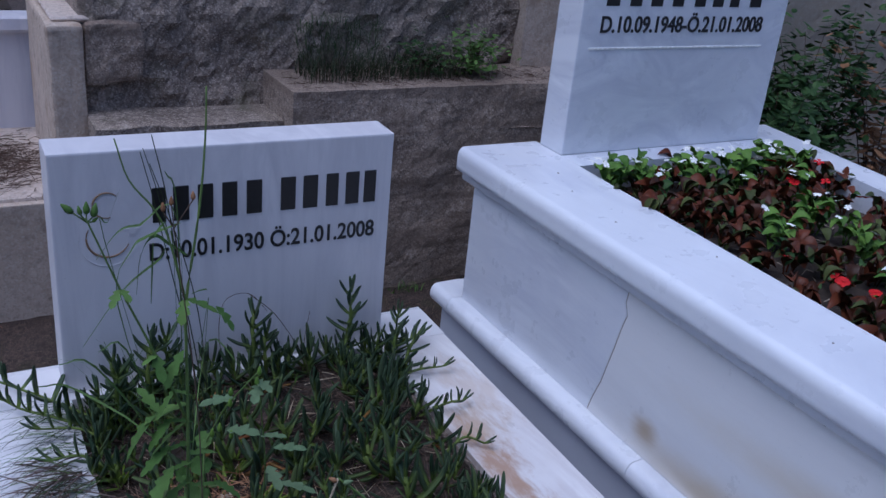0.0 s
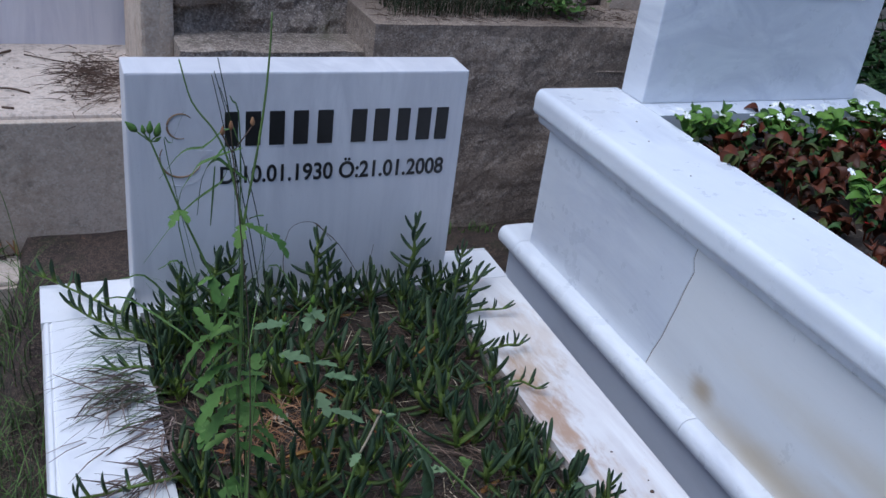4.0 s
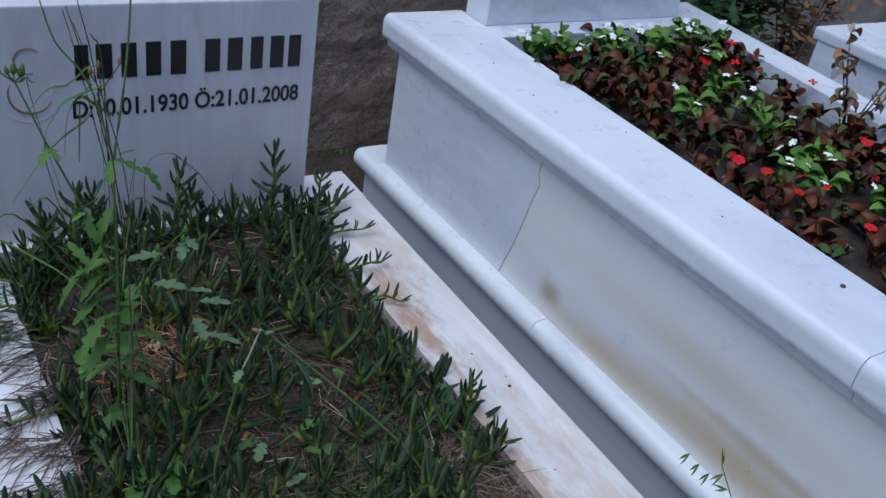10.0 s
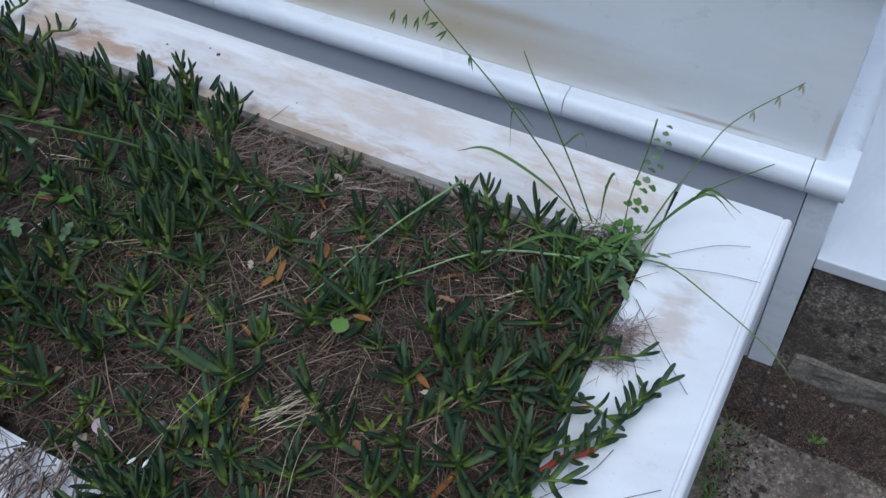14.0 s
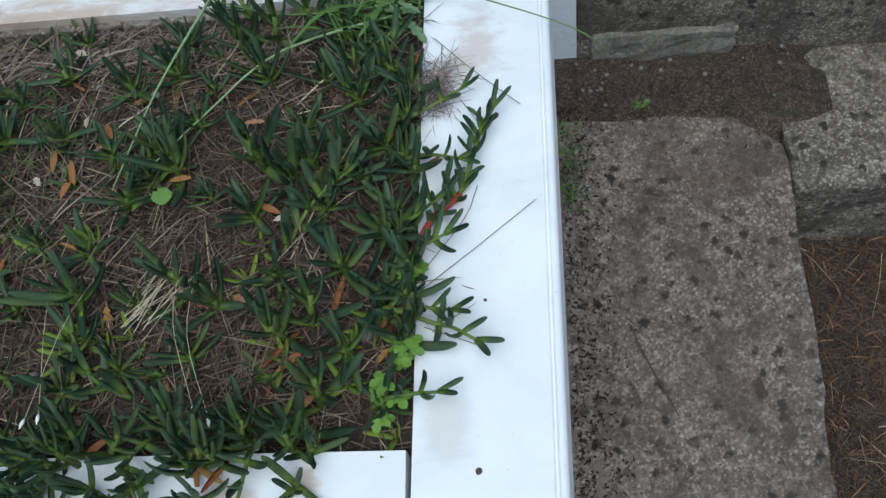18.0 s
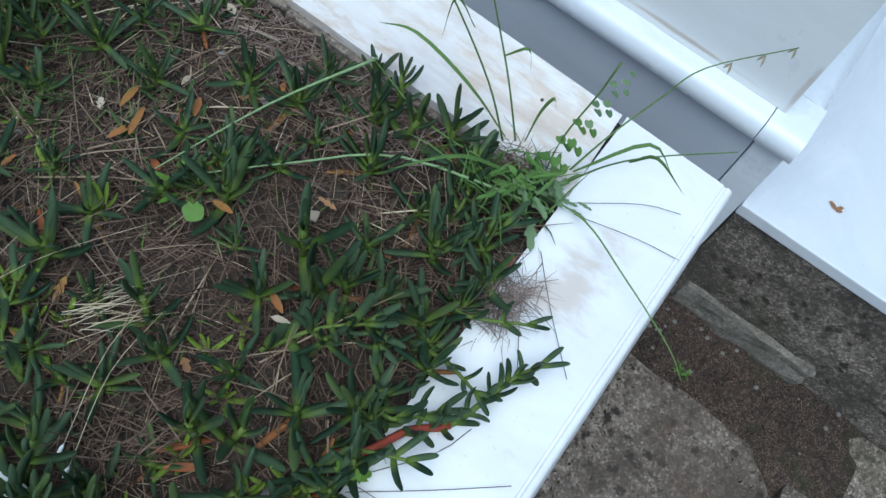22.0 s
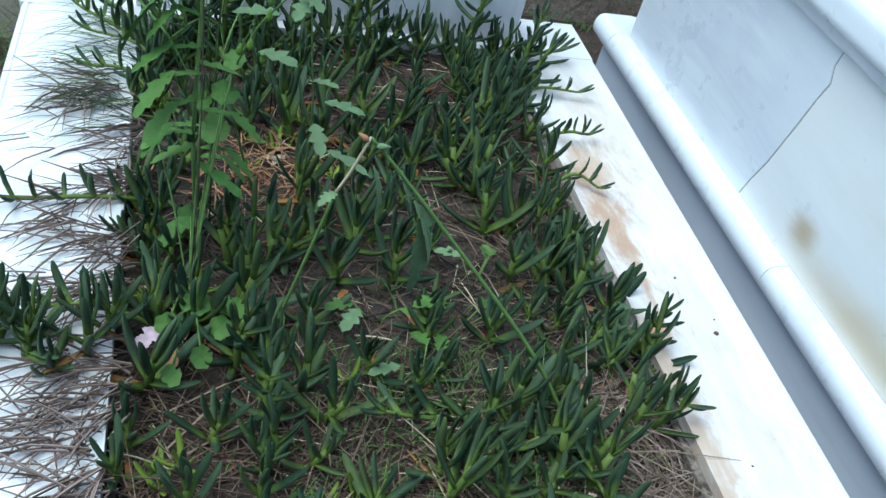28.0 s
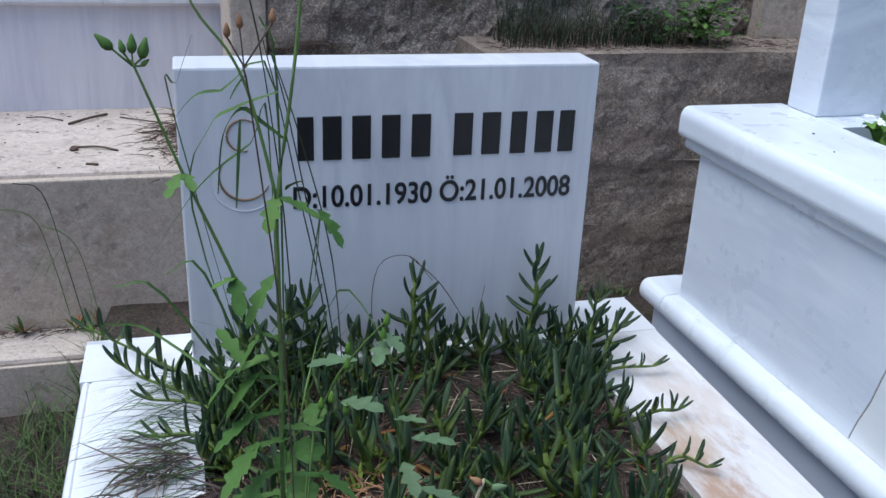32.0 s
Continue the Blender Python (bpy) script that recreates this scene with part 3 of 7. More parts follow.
post = thing("concrete_post", "pale concrete post with a broken stub beam", "post")
bm = prism([(-0.155, 2.80), (-0.062, 2.80), (-0.058, 3.36), (-0.155, 3.36)], 0.42, 0.925, 0.012, 2)
part("shaft", cut_roughen(bm, 4, 0.006, 9.0), M_RISER, post)
bm = prism([(-0.060, 2.81), (0.105, 2.825), (0.105, 3.6), (-0.060, 3.6)], 0.755, 0.93, 0.02, 2)
part("stub_beam", cut_roughen(bm, 5, 0.012, 11.0, 3.0), M_WALL, post, "dark broken stub")
bm = prism([(-0.14, 2.84), (0.10, 2.86), (0.10, 3.6), (-0.14, 3.6)], 0.927, 0.942, 0.006, 1)
part("top", cut_roughen(bm, 3, 0.006, 9.0, 5.0), M_LEDGE, post, "pale cement top")

# marble tomb above the ledge
far_tomb = thing("marble_tomb", "white marble panelled tomb with grey streaks above the ledge", "tomb")
xs = [-3.1, -2.35, -1.62, -0.90, -0.10]
for a, b in zip(xs, xs[1:]):
    part("panel", prism([(a + 0.001, 3.42), (b - 0.001, 3.42), (b - 0.001, 3.445), (a + 0.001, 3.445)], 0.452, 0.785, 0.003), M_FARMAR, far_tomb)
for a, b in zip([-3.1, -1.5, -0.50], [-1.5, -0.50, -0.10]):
    bm = loft([(0, 0.795), (0.004, 0.830), (0.012, 0.836), (0.12, 0.836), (0.12, 0.785), (0.006, 0.785)], ((a + 0.001, 3.395), (a + 0.001, 3.72)), ((b - 0.001, 3.395), (b - 0.001, 3.72)))
    part("coping", bm, M_FARMAR, far_tomb)
part("soil_fill", prism([(-3.1, 3.52), (-0.18, 3.52), (-0.18, 4.02), (-3.1, 4.02)], 0.45, 0.84, 0.01), M_SOIL, far_tomb, "dark soil filling the tomb")
part("corner_block", prism([(-1.2, 3.43), (-0.49, 3.43), (-0.49, 3.54), (-1.2, 3.54)], 0.837, 1.4, 0.006), M_FARMAR, far_tomb, "white marble block on the coping")

# ---- foot of the graves ----
concrete("stepping_slab", [(0.566, 0.14), (-1.4, 0.14), (-1.4, -0.41), (-0.21, -0.424), (0.05, -0.432), (0.44, -0.446), (0.487, -0.440), (0.535, -0.395), (0.562, -0.35), (0.572, -0.20)], -0.50, -0.195, M_STEP,
         "spotted weathered concrete slab at the foot of the grave", "slab", 7, 0.010, 8.0, kind="structure")
concrete("concrete_kerb", [(0.530, -0.450), (0.400, -0.456), (0.38, -1.6), (0.735, -1.6), (0.735, -0.440)], -0.52, -0.214, M_BLOCK,
         "rough grey concrete edge beside the slab", "kerb", 6, 0.014, 8.0, kind="structure", seed=3.0)
concrete("concrete_block", [(0.752, -1.6), (2.1, -1.6), (2.1, -0.0555), (0.737, -0.0555)], -0.50, 0.121, M_BLOCK,
         "rough mossy concrete block under the marble slab", "block", 9, 0.012, 7.0, kind="structure", seed=5.0)
concrete("mortar_fillet", [(0.724, -0.37), (0.747, -0.37), (0.747, -0.085), (0.725, -0.085)], -0.30, -0.130, M_MORTAR, "smeared pale mortar at the foot of the block", "mortar", 7, 0.012, 16.0, 0.006, kind="structure", seed=7.0)
slab = part("marble_slab", prism([(0.742, -1.58), (2.1, -1.58), (2.1, -0.056), (0.728, -0.056)], 0.127, 0.155, 0.003), M_SLAB)
tagged(slab, "white marble slab lying before the foot of the tomb", "slab")
for k, (x, y, s) in enumerate(((0.832, -0.190, 0.011), (1.020, -0.265, 0.009))):
    v, f = [], []
    rr = random.Random(k)
    for j in range(6):
        a = rr.uniform(0, 6.28)
        c = Vector((x + rr.uniform(-1, 1) * s * 0.5, y + rr.uniform(-1, 1) * s * 0.5, 0.1565))
        blade_data([c, c + Vector((math.cos(a), math.sin(a), 0.35)) * s * 0.6, c + Vector((math.cos(a), math.sin(a), 0.2)) * s], [s * 0.5, s * 0.7, s * 0.1],
                   (-math.sin(a), math.cos(a), 0), v, f)
    tagged(raw("fallen_petal", v, f, M_BROWNLEAF), "small dark red withered petal on the marble slab", "petal", "petals on the slab")

# ---- the low grave ----
OFR, OFL, OBL, OBR = (0.499, -0.005), (-0.453, -0.005), (-0.453, 1.836), (0.523, 1.836)
IFR, IFL, IBL, IBR = (0.350, 0.155), (-0.268, 0.162), (-0.276, 1.692), (0.352, 1.692)
TOP = 0.450
grave = thing("grave_surround", "low white marble grave surround with rust stains and open joints", "grave")


def at_line(a, b, x=None, y=None):
    f = (y - a[1]) / (b[1] - a[1]) if y is not None else (x - a[0]) / (b[0] - a[0])
    return (a[0] + f * (b[0] - a[0]), a[1] + f * (b[1] - a[1]))


MOULD = [(0, TOP - 0.032), (0, TOP - 0.018), (0.003, TOP - 0.013), (0.003, TOP - 0.007), (0.0055, TOP - 0.002), (0.009, TOP), (0.0125, TOP - 0.0005),
         (0.0145, TOP - 0.003), (0.0165, TOP - 0.003), (0.0185, TOP - 0.0005), (0.021, TOP), (0.026, TOP), ("in", TOP), ("in", TOP - 0.032)]
FLAT = [(0, TOP - 0.032), (0, TOP - 0.004), (0.0015, TOP - 0.001), (0.004, TOP), (0.008, TOP), ("in", TOP), ("in", TOP - 0.032)]
fro = at_line(OFR, OBR, y=0.162)
flo = at_line(OFL, OBL, y=0.157)
lofted("front_kerb", loft(MOULD, (OFL, flo), (OFR, fro), 8), M_LEFTK, grave, "white marble kerb with a moulded edge")
a0, a1 = at_line(OFR, OBR, y=0.1690), at_line(IFR, IBR, y=0.1595)
b0, b1 = at_line(OFR, OBR, y=1.690), at_line(IFR, IBR, y=1.690)
part("joint", prism([(IFR[0], 0.1560), (fro[0] - 0.008, 0.1625), (a0[0] - 0.008, 0.1685), (a1[0], 0.1590)], TOP - 0.031, TOP - 0.010, 0.0005), M_GAP, grave, "dark open joint")
lofted("right_kerb", loft(FLAT, (a0, a1), (b0, b1), 12), M_GRAVE, grave, "white marble kerb with brown rust stains")
a0, a1 = at_line(OFL, OBL, y=0.1600), at_line(IFL, IBL, y=0.1645)
b0, b1 = at_line(OFL, OBL, y=1.690), at_line(IFL, IBL, y=1.690)
lofted("left_kerb", loft(MOULD, (a0, a1), (b0, b1), 12), M_LEFTK, grave, "white marble kerb strewn with dry grass")
lofted("back_kerb", loft(MOULD, (OBL, at_line(OFL, OBL, y=1.6915)), (OBR, at_line(OFR, OBR, y=1.6915)), 8), M_LEFTK, grave)


def inset(p, d):
    c = Vector((0.04, 0.93))
    v = Vector(p) - c
    return tuple(c + Vector((v.x - math.copysign(d, v.x), v.y - math.copysign(d, v.y))))


for name, a, b in (("front_panel", OFL, OFR), ("right_panel", OFR, OBR), ("back_panel", OBR, OBL), ("left_panel", OBL, OFL)):
    p, q = Vector(inset(a, 0.012)), Vector(inset(b, 0.012))
    if name == "front_panel":
        p, q = p + Vector((0, 0.04)), q + Vector((0, 0.04))
    d = (q - p).normalized()
    n = Vector((-d.y, d.x)) * 0.03
    p, q = p + d * (0.16 if name == "right_panel" else 0.031), q - d * (0.06 if name == "left_panel" else 0.001)
    # the panel facing the tomb takes the plinth's grey, darker than its white fellows
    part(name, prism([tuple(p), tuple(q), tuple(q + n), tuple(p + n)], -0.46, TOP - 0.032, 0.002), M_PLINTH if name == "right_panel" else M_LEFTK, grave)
# a second course stands out from the left side
p, q = at_line(OFL, OBL, y=0.0), at_line(OFL, OBL, y=1.30)
part("side_plinth", prism([(p[0] - 0.022, p[1]), (p[0] + 0.008, p[1]), (q[0] + 0.008, q[1]), (q[0] - 0.022, q[1])], -0.46, 0.33, 0.003), M_LEFTK, grave, "marble plinth of the side")
# inner lining of cement that shows above the soil
for a, b in ((IFR, IBR),):
    p, q = at_line(a, b, y=0.165), at_line(a, b, y=1.688)
    part("inner_lining", prism([(p[0] - 0.012, p[1]), (p[0] - 0.001, p[1]), (q[0] - 0.001, q[1]), (q[0] - 0.012, q[1])], 0.2, TOP - 0.012, 0.003), M_STEP, grave, "grey cement lining under the kerb")


def soil_height(x, y):
    f = noise.fractal(Vector((x * 6, y * 6, 2.0)), 1.0, 2.0, 4)
    mound = 0.018 * (1 - ((x - 0.04) / 0.33) ** 2)
    side = -0.008 * step_up(x, 0.27, 0.35) * (1 - step_up(y, 1.0, 1.2))
    return 0.418 + mound + 0.012 * f + side


def soil_bed():
    nx, ny = 60, 130
    verts = []
    for j in range(ny + 1):
        y = 0.148 + (1.708 - 0.148) * j / ny
        l, r = at_line(IFL, IBL, y=y)[0] - 0.015, at_line(IFR, IBR, y=y)[0] + 0.015
        for i in range(nx + 1):
            x = l + (r - l) * i / nx
            z = soil_height(x, y) + 0.006 * noise.fractal(Vector((x * 40, y * 40, 0)), 1.0, 2.0, 3)
            verts.append((x, y, min(z, TOP - 0.006) if i in (0, 1, nx, nx - 1) or j in (0, 1, ny, ny - 1) else z))
    w = nx + 1
    faces = [(j * w + i, j * w + i + 1, (j + 1) * w + i + 1, (j + 1) * w + i) for j in range(ny) for i in range(nx)]
    b = raw("soil_bed", verts, faces, M_SOIL, smooth=True)
    tagged(b, "dark earth of the grave bed under dead straw", "soil", kind="structure")


soil_bed()

# headstone
head = thing("headstone", "low rectangular grey-veined marble headstone with worn black lettering", "headstone")
HF = 1.715
bm = prism([(-0.284, HF), (0.370, HF), (0.374, HF + 0.093), (-0.284, HF + 0.093)], TOP, 0.925, 0.004, 2)
part("slab", bm, M_STONE, head)
# emblem: a crescent and a star, cut as brown-tinted grooves
v, f = [], []


def groove(cx, cz, r, a0, a1, w, n=28):
    pts = [(cx + r * math.cos(radians(a0 + (a1 - a0) * i / n)), HF - 0.0004, cz + r * math.sin(radians(a0 + (a1 - a0) * i / n))) for i in range(n + 1)]
    wd = [w * (0.35 + 0.65 * math.sin(math.pi * i / n)) for i in range(n + 1)]
    return tube_data(pts, wd, 5)


for args, mat, lab in (((-0.190, 0.824, 0.024, 40, 285, 0.0020), M_GOLD, "brown groove"), ((-0.190, 0.762, 0.038, 150, 335, 0.0022), M_GOLD, "brown groove"),
                       ((-0.190, 0.757, 0.051, 160, 340, 0.0009), M_STONE, "carved line")):
    vv, ff = groove(*args)
    raw("emblem_groove", vv, ff, mat, head, lab, True)
bm = bmesh.new()
vs = [bm.verts.new((-0.148 + (0.014 if i % 2 == 0 else 0.006) * math.sin(i * math.pi / 5), HF - 0.0015, 0.771 + (0.014 if i % 2 == 0 else 0.006) * math.cos(i * math.pi / 5))) for i in range(10)]
fc = bm.faces.new(vs)
ext = bmesh.ops.extrude_face_region(bm, geom=[fc])
for e in ext["geom"]:
    if isinstance(e, bmesh.types.BMVert):
        e.co.y += 0.004
part("emblem_star", bm, M_STONE, head, "small carved star")
# the name: a plain bar for each letter
FACE = Matrix.Translation((0, 0, 0)) @ Matrix.Rotation(radians(90), 4, "X")
bars = [(-0.111, 0.034), (-0.073, 0.040), (-0.028, 0.040), (0.018, 0.040), (0.065, 0.042), (0.133, 0.042), (0.179, 0.042), (0.227, 0.036), (0.269, 0.040), (0.309, 0.036)]
for x, w in bars:
    lean = 0.004
    bm = prism([(x, HF - 0.0018), (x + w * 0.72, HF - 0.0018), (x + w * 0.72, HF + 0.002), (x, HF + 0.002)], 0.782, 0.850, 0.0008, 1)
    part("name_bar", bm, M_INK, head, "black painted bar")
text_mesh("date_line", "D:10.01.1930 Ö:21.01.2008", 0.036, 0.456, 0.004, M_INK, head, Matrix.Translation((-0.119, HF + 0.0022, 0.7065)) @ Matrix.Rotation(radians(90), 4, "X"), "black engraved dates")

# ---- the tall tomb beside it ----
tomb = thing("marble_tomb", "raised white marble tomb with moulded cap and rust-stained side", "tomb")
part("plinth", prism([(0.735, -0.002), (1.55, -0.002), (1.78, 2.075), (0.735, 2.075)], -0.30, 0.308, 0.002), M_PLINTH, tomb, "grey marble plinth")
part("plinth_front", prism([(0.731, -0.055), (1.55, -0.055), (1.55, -0.0035), (0.731, -0.0035)], -0.30, 0.308, 0.003), M_TOMB, tomb, "white marble plinth end")
BASE = [(0.014, 0.309), (0.004, 0.313), (0.0005, 0.322), (0.0, 0.332), (0.003, 0.344), (0.009, 0.352), (0.017, 0.3555), (0.022, 0.356), ("in", 0.357), ("in", 0.309)]
bl0, bl1 = Vector((0.708, -0.062)), Vector((0.708, 2.103))
cuts = [0.0, 0.030, 0.232, 0.60, 0.955, 1.0]
for a, b in zip(cuts, cuts[1:]):
    p, q = bl0.lerp(bl1, a), bl0.lerp(bl1, b)
    e = 0.0008
    p, q = p + Vector((0, e)), q - Vector((0, e))
    lofted("base_moulding", loft(BASE, ((p.x, p.y), (p.x + 0.09, p.y)), ((q.x, q.y), (q.x + 0.09, q.y)), 3), M_TOMB, tomb)
lofted("base_moulding", loft(BASE, ((0.800, -0.062), (0.800, 0.07)), ((1.56, -0.062), (1.56, 0.07)), 2), M_TOMB, tomb)
part("base_core", prism([(0.799, 0.071), (1.57, 0.071), (1.80, 2.103), (0.799, 2.103)], 0.310, 0.3565, 0.003), M_TOMB, tomb)
PL0, PL1 = Vector((0.749, -0.012)), Vector((0.749, 1.997))
# side wall: two panels that meet at a ragged crack
crk = [(1.368, 0.679), (1.371, 0.650), (1.360, 0.625), (1.370, 0.590), (1.381, 0.535), (1.392, 0.490), (1.402, 0.445), (1.420, 0.395), (1.430, 0.3575)]


def panel_x(y):
    return PL0.x + (PL1.x - PL0.x) * (y - PL0.y) / (PL1.y - PL0.y)


def side_panel(ya_line, yb_line, mat, label):
    verts, faces = [], []
    for (ya, z), (yb, _) in zip(ya_line, yb_line):
        for y in (ya, yb):
            verts += [(panel_x(y), y, z), (panel_x(y) + 0.03, y, z)]
    n = len(ya_line)
    for i in range(n - 1):
        k = 4 * i
        faces += [(k, k + 2, k + 6, k + 4), (k + 1, k + 5, k + 7, k + 3), (k, k + 4, k + 5, k + 1), (k + 2, k + 3, k + 7, k + 6)]
    faces += [(0, 1, 3, 2), (4 * n - 4, 4 * n - 2, 4 * n - 1, 4 * n - 3)]
    return raw("side_panel", verts, faces, mat, tomb, label)


side_panel([(-0.012, z) for _, z in crk], [(y - 0.0018, z) for y, z in crk], M_PANEL, "white marble panel with yellow-brown rust stains")
side_panel([(y + 0.0018, z) for y, z in crk], [(1.997, z) for _, z in crk], M_TOMB, "white marble panel")
v, f = [], []
blade_data([(panel_x(y) + 0.0012, y, z) for y, z in crk], [0.009] * len(crk), (0, 1, 0), v, f, 0.0)
raw("crack_filler", v, f, M_CRACK, tomb, "grey filled crack")
part("foot_panel", prism([(0.7805, -0.012), (1.53, -0.012), (1.53, 0.018), (0.7805, 0.018)], 0.3575, 0.679, 0.002), M_TOMB, tomb)
part("back_panel", prism([(0.7805, 1.967), (1.75, 1.967), (1.75, 1.997), (0.7805, 1.997)], 0.3575, 0.679, 0.002), M_TOMB, tomb)
part("right_panel", prism([(1.531, -0.011), (1.56, -0.011), (1.78, 1.966), (1.75, 1.966)], 0.3575, 0.679, 0.002), M_TOMB, tomb)
CAP = [(0.050, 0.679), (0.031, 0.680), (0.025, 0.682), (0.021, 0.687), (0.020, 0.692), (0.020, 0.703), (0.015, 0.7055), (0.008, 0.708), (0.003, 0.712), (0.0, 0.718), (0.0, 0.725), (0.0, 0.742), (0.0, 0.750), (0.0015, 0.758), (0.0055, 0.7655), (0.012, 0.771), (0.019, 0.772), (0.026, 0.772),
       ("in", 0.772), ("in", 0.679)]
co0, co1 = (0.712, -0.050), (0.712, 2.035)
ci0, ci1 = (0.883, -0.050), (0.948, 2.035)
cr_o0, cr_o1 = (1.600, -0.050), (1.812, 2.035)
cr_i0, cr_i1 = (1.455, -0.050), (1.690, 2.035)


def cap_piece(o0, o1, i0, i1, ya, yb, steps=4):
    lofted("cap", loft(CAP, (at_line(o0, o1, y=ya), at_line(i0, i1, y=ya)), (at_line(o0, o1, y=yb), at_line(i0, i1, y=yb)), steps), M_TOMB, tomb, "rounded marble cap")


cap_piece(co0, co1, ci0, ci1, -0.050, 0.5590)
cap_piece(co0, co1, ci0, ci1, 0.5605, 2.035)
cap_piece(cr_o0, cr_o1, cr_i0, cr_i1, -0.050, 2.035)
lofted("cap", loft(CAP, ((0.9490, 2.035), (0.9430, 1.8305)), ((1.689, 2.035), (1.667, 1.8305)), 3), M_TOMB, tomb, "rounded marble cap carrying the headstone")
lofted("cap", loft(CAP, ((0.8845, -0.050), (0.8890, 0.099)), ((1.4540, -0.050), (1.4710, 0.099)), 3), M_TOMB, tomb, "rounded marble cap")
bm = prism([(0.86, 0.08), (1.49, 0.08), (1.69, 1.85), (0.93, 1.85)], 0.5, 0.700, 0.0)
cut_roughen(bm, 22, 0.010, 12.0)
bed = tagged(part("flower_bed_soil", bm, M_SOIL, smooth=True), "dark earth of the tomb's flower bed", "soil", kind="structure")

stone = thing("tall_headstone", "tall white marble headstone with black lettering standing on the tomb", "headstone")
bm = bmesh.new()
q = [((0.944, 1.913, 0.772), (1.634, 1.913, 0.772)), ((0.944, 1.913, 1.62), (1.634, 1.913, 1.62))]
ring = []
for (l, r) in q:
    ring.append([bm.verts.new(l), bm.verts.new(r), bm.verts.new((r[0], 2.012, r[2])), bm.verts.new((l[0], 2.012, l[2]))])
bm.faces.new(ring[0][::-1])
bm.faces.new(ring[1])
for i in range(4):
    bm.faces.new((ring[0][i], ring[0][(i + 1) % 4], ring[1][(i + 1) % 4], ring[1][i]))
bmesh.ops.bevel(bm, geom=list(bm.edges), offset=0.005, segments=2, profile=0.6, affect="EDGES")
part("slab", bm, M_TOMB, stone)
for x, w in ((1.013, 0.056), (1.086, 0.050), (1.152, 0.052), (1.222, 0.050), (1.296, 0.050), (1.358, 0.050), (1.418, 0.044), (1.490, 0.056)):
    part("name_bar", prism([(x, 1.9112), (x + w * 0.72, 1.9112), (x + w * 0.72, 1.916), (x, 1.916)], 1.147, 1.225, 0.0008, 1), M_INK, stone, "black painted bar")
text_mesh("date_line", "D.10.09.1948-Ö.21.01.2008", 0.041, 0.545, 0.004, M_INK, stone, Matrix.Translation((1.006, 1.9142, 1.083)) @ Matrix.Rotation(radians(90), 4, "X"), "black engraved dates")
part("ruled_line", prism([(0.978, 1.9105), (1.564, 1.9105), (1.564, 1.916), (0.978, 1.916)], 1.041, 1.046, 0.0008, 1), M_WHITEPETAL, stone, "white raised line")

# a further marble grave on the other side of the tomb
third = thing("marble_grave", "grey-white marble grave beyond the flower bed", "grave")
part("side_slab", prism([(2.05, -0.6), (2.09, -0.6), (2.09, 1.66), (2.05, 1.66)], 0.0, 0.76, 0.004), M_TOMB, third, "upright marble side")
part("end_slab", prism([(2.05, 1.661), (2.95, 1.661), (2.95, 1.70), (2.05, 1.70)], 0.0, 0.76, 0.004), M_TOMB, third, "upright marble end")
part("pillar", prism([(2.035, 1.615), (2.049, 1.615), (2.049, 1.70), (2.035, 1.70)], 0.0, 0.76, 0.003), M_TOMB, third, "marble corner strip")
part("coping", prism([(2.03, -0.6), (2.20, -0.6), (2.20, 1.72), (2.03, 1.72)], 0.761, 0.80, 0.008), M_TOMB, third, "marble coping")
part("coping", prism([(2.201, 1.55), (2.97, 1.55), (2.97, 1.72), (2.201, 1.72)], 0.761, 0.80, 0.008), M_TOMB, third, "marble coping")
part("soil_fill", prism([(2.09, -0.6), (2.95, -0.6), (2.95, 1.66), (2.09, 1.66)], 0.0, 0.72, 0.004), M_SOIL, third, "dark soil")


# ---- plants of the low grave ----
rng = random.Random(7)


def succulent_leaf(name, material, bend, length=0.052, width=0.0080, sway=0.0):
    """A fleshy three-sided leaf along +x that curves upwards."""
    verts, faces = [], []
    prof = ((0.0, 0.72), (0.2, 0.92), (0.5, 1.0), (0.74, 0.94), (0.89, 0.72), (0.97, 0.42), (1.0, 0.12))
    rings = len(prof)
    for f, wide in prof:
        x = length * (f - 0.10 * bend * f * f)
        z = length * bend * f * f * 0.55
        w = width * wide * 0.62
        y = length * sway * f * f
        verts += [(x, y - w, z + w * 0.25), (x, y - w * 0.42, z - w * 0.66), (x, y + w * 0.42, z - w * 0.66), (x, y + w, z + w * 0.25), (x, y, z + w * 0.02)]
    for i in range(rings - 1):
        for k in range(5):
            a, b = i * 5 + k, i * 5 + (k + 1) % 5
            faces.append((a, b, b + 5, a + 5))
    faces.append((4, 3, 2, 1, 0))
    faces.append(tuple((rings - 1) * 5 + k for k in range(5)))
    me = bpy.data.meshes.new(name)
    me.from_pydata(verts, [], faces)
    me.materials.append(material)
    me.polygons.foreach_set("use_smooth", [True] * len(me.polygons))
    return me


LEAVES = [succulent_leaf("leaf", M_ICE, b, sway=q) for b, q in ((0.15, 0.10), (0.35, -0.08), (0.55, 0.14), (0.85, -0.12), (-0.1, -0.15), (0.4, 0.2))]
LEAVES_LT = [succulent_leaf("leaf", M_ICELT, b) for b in (0.25, 0.6)]
LEAVES_DEAD = [succulent_leaf("leaf", M_DEAD, b, 0.052, 0.0085) for b in (0.0, -0.35)]


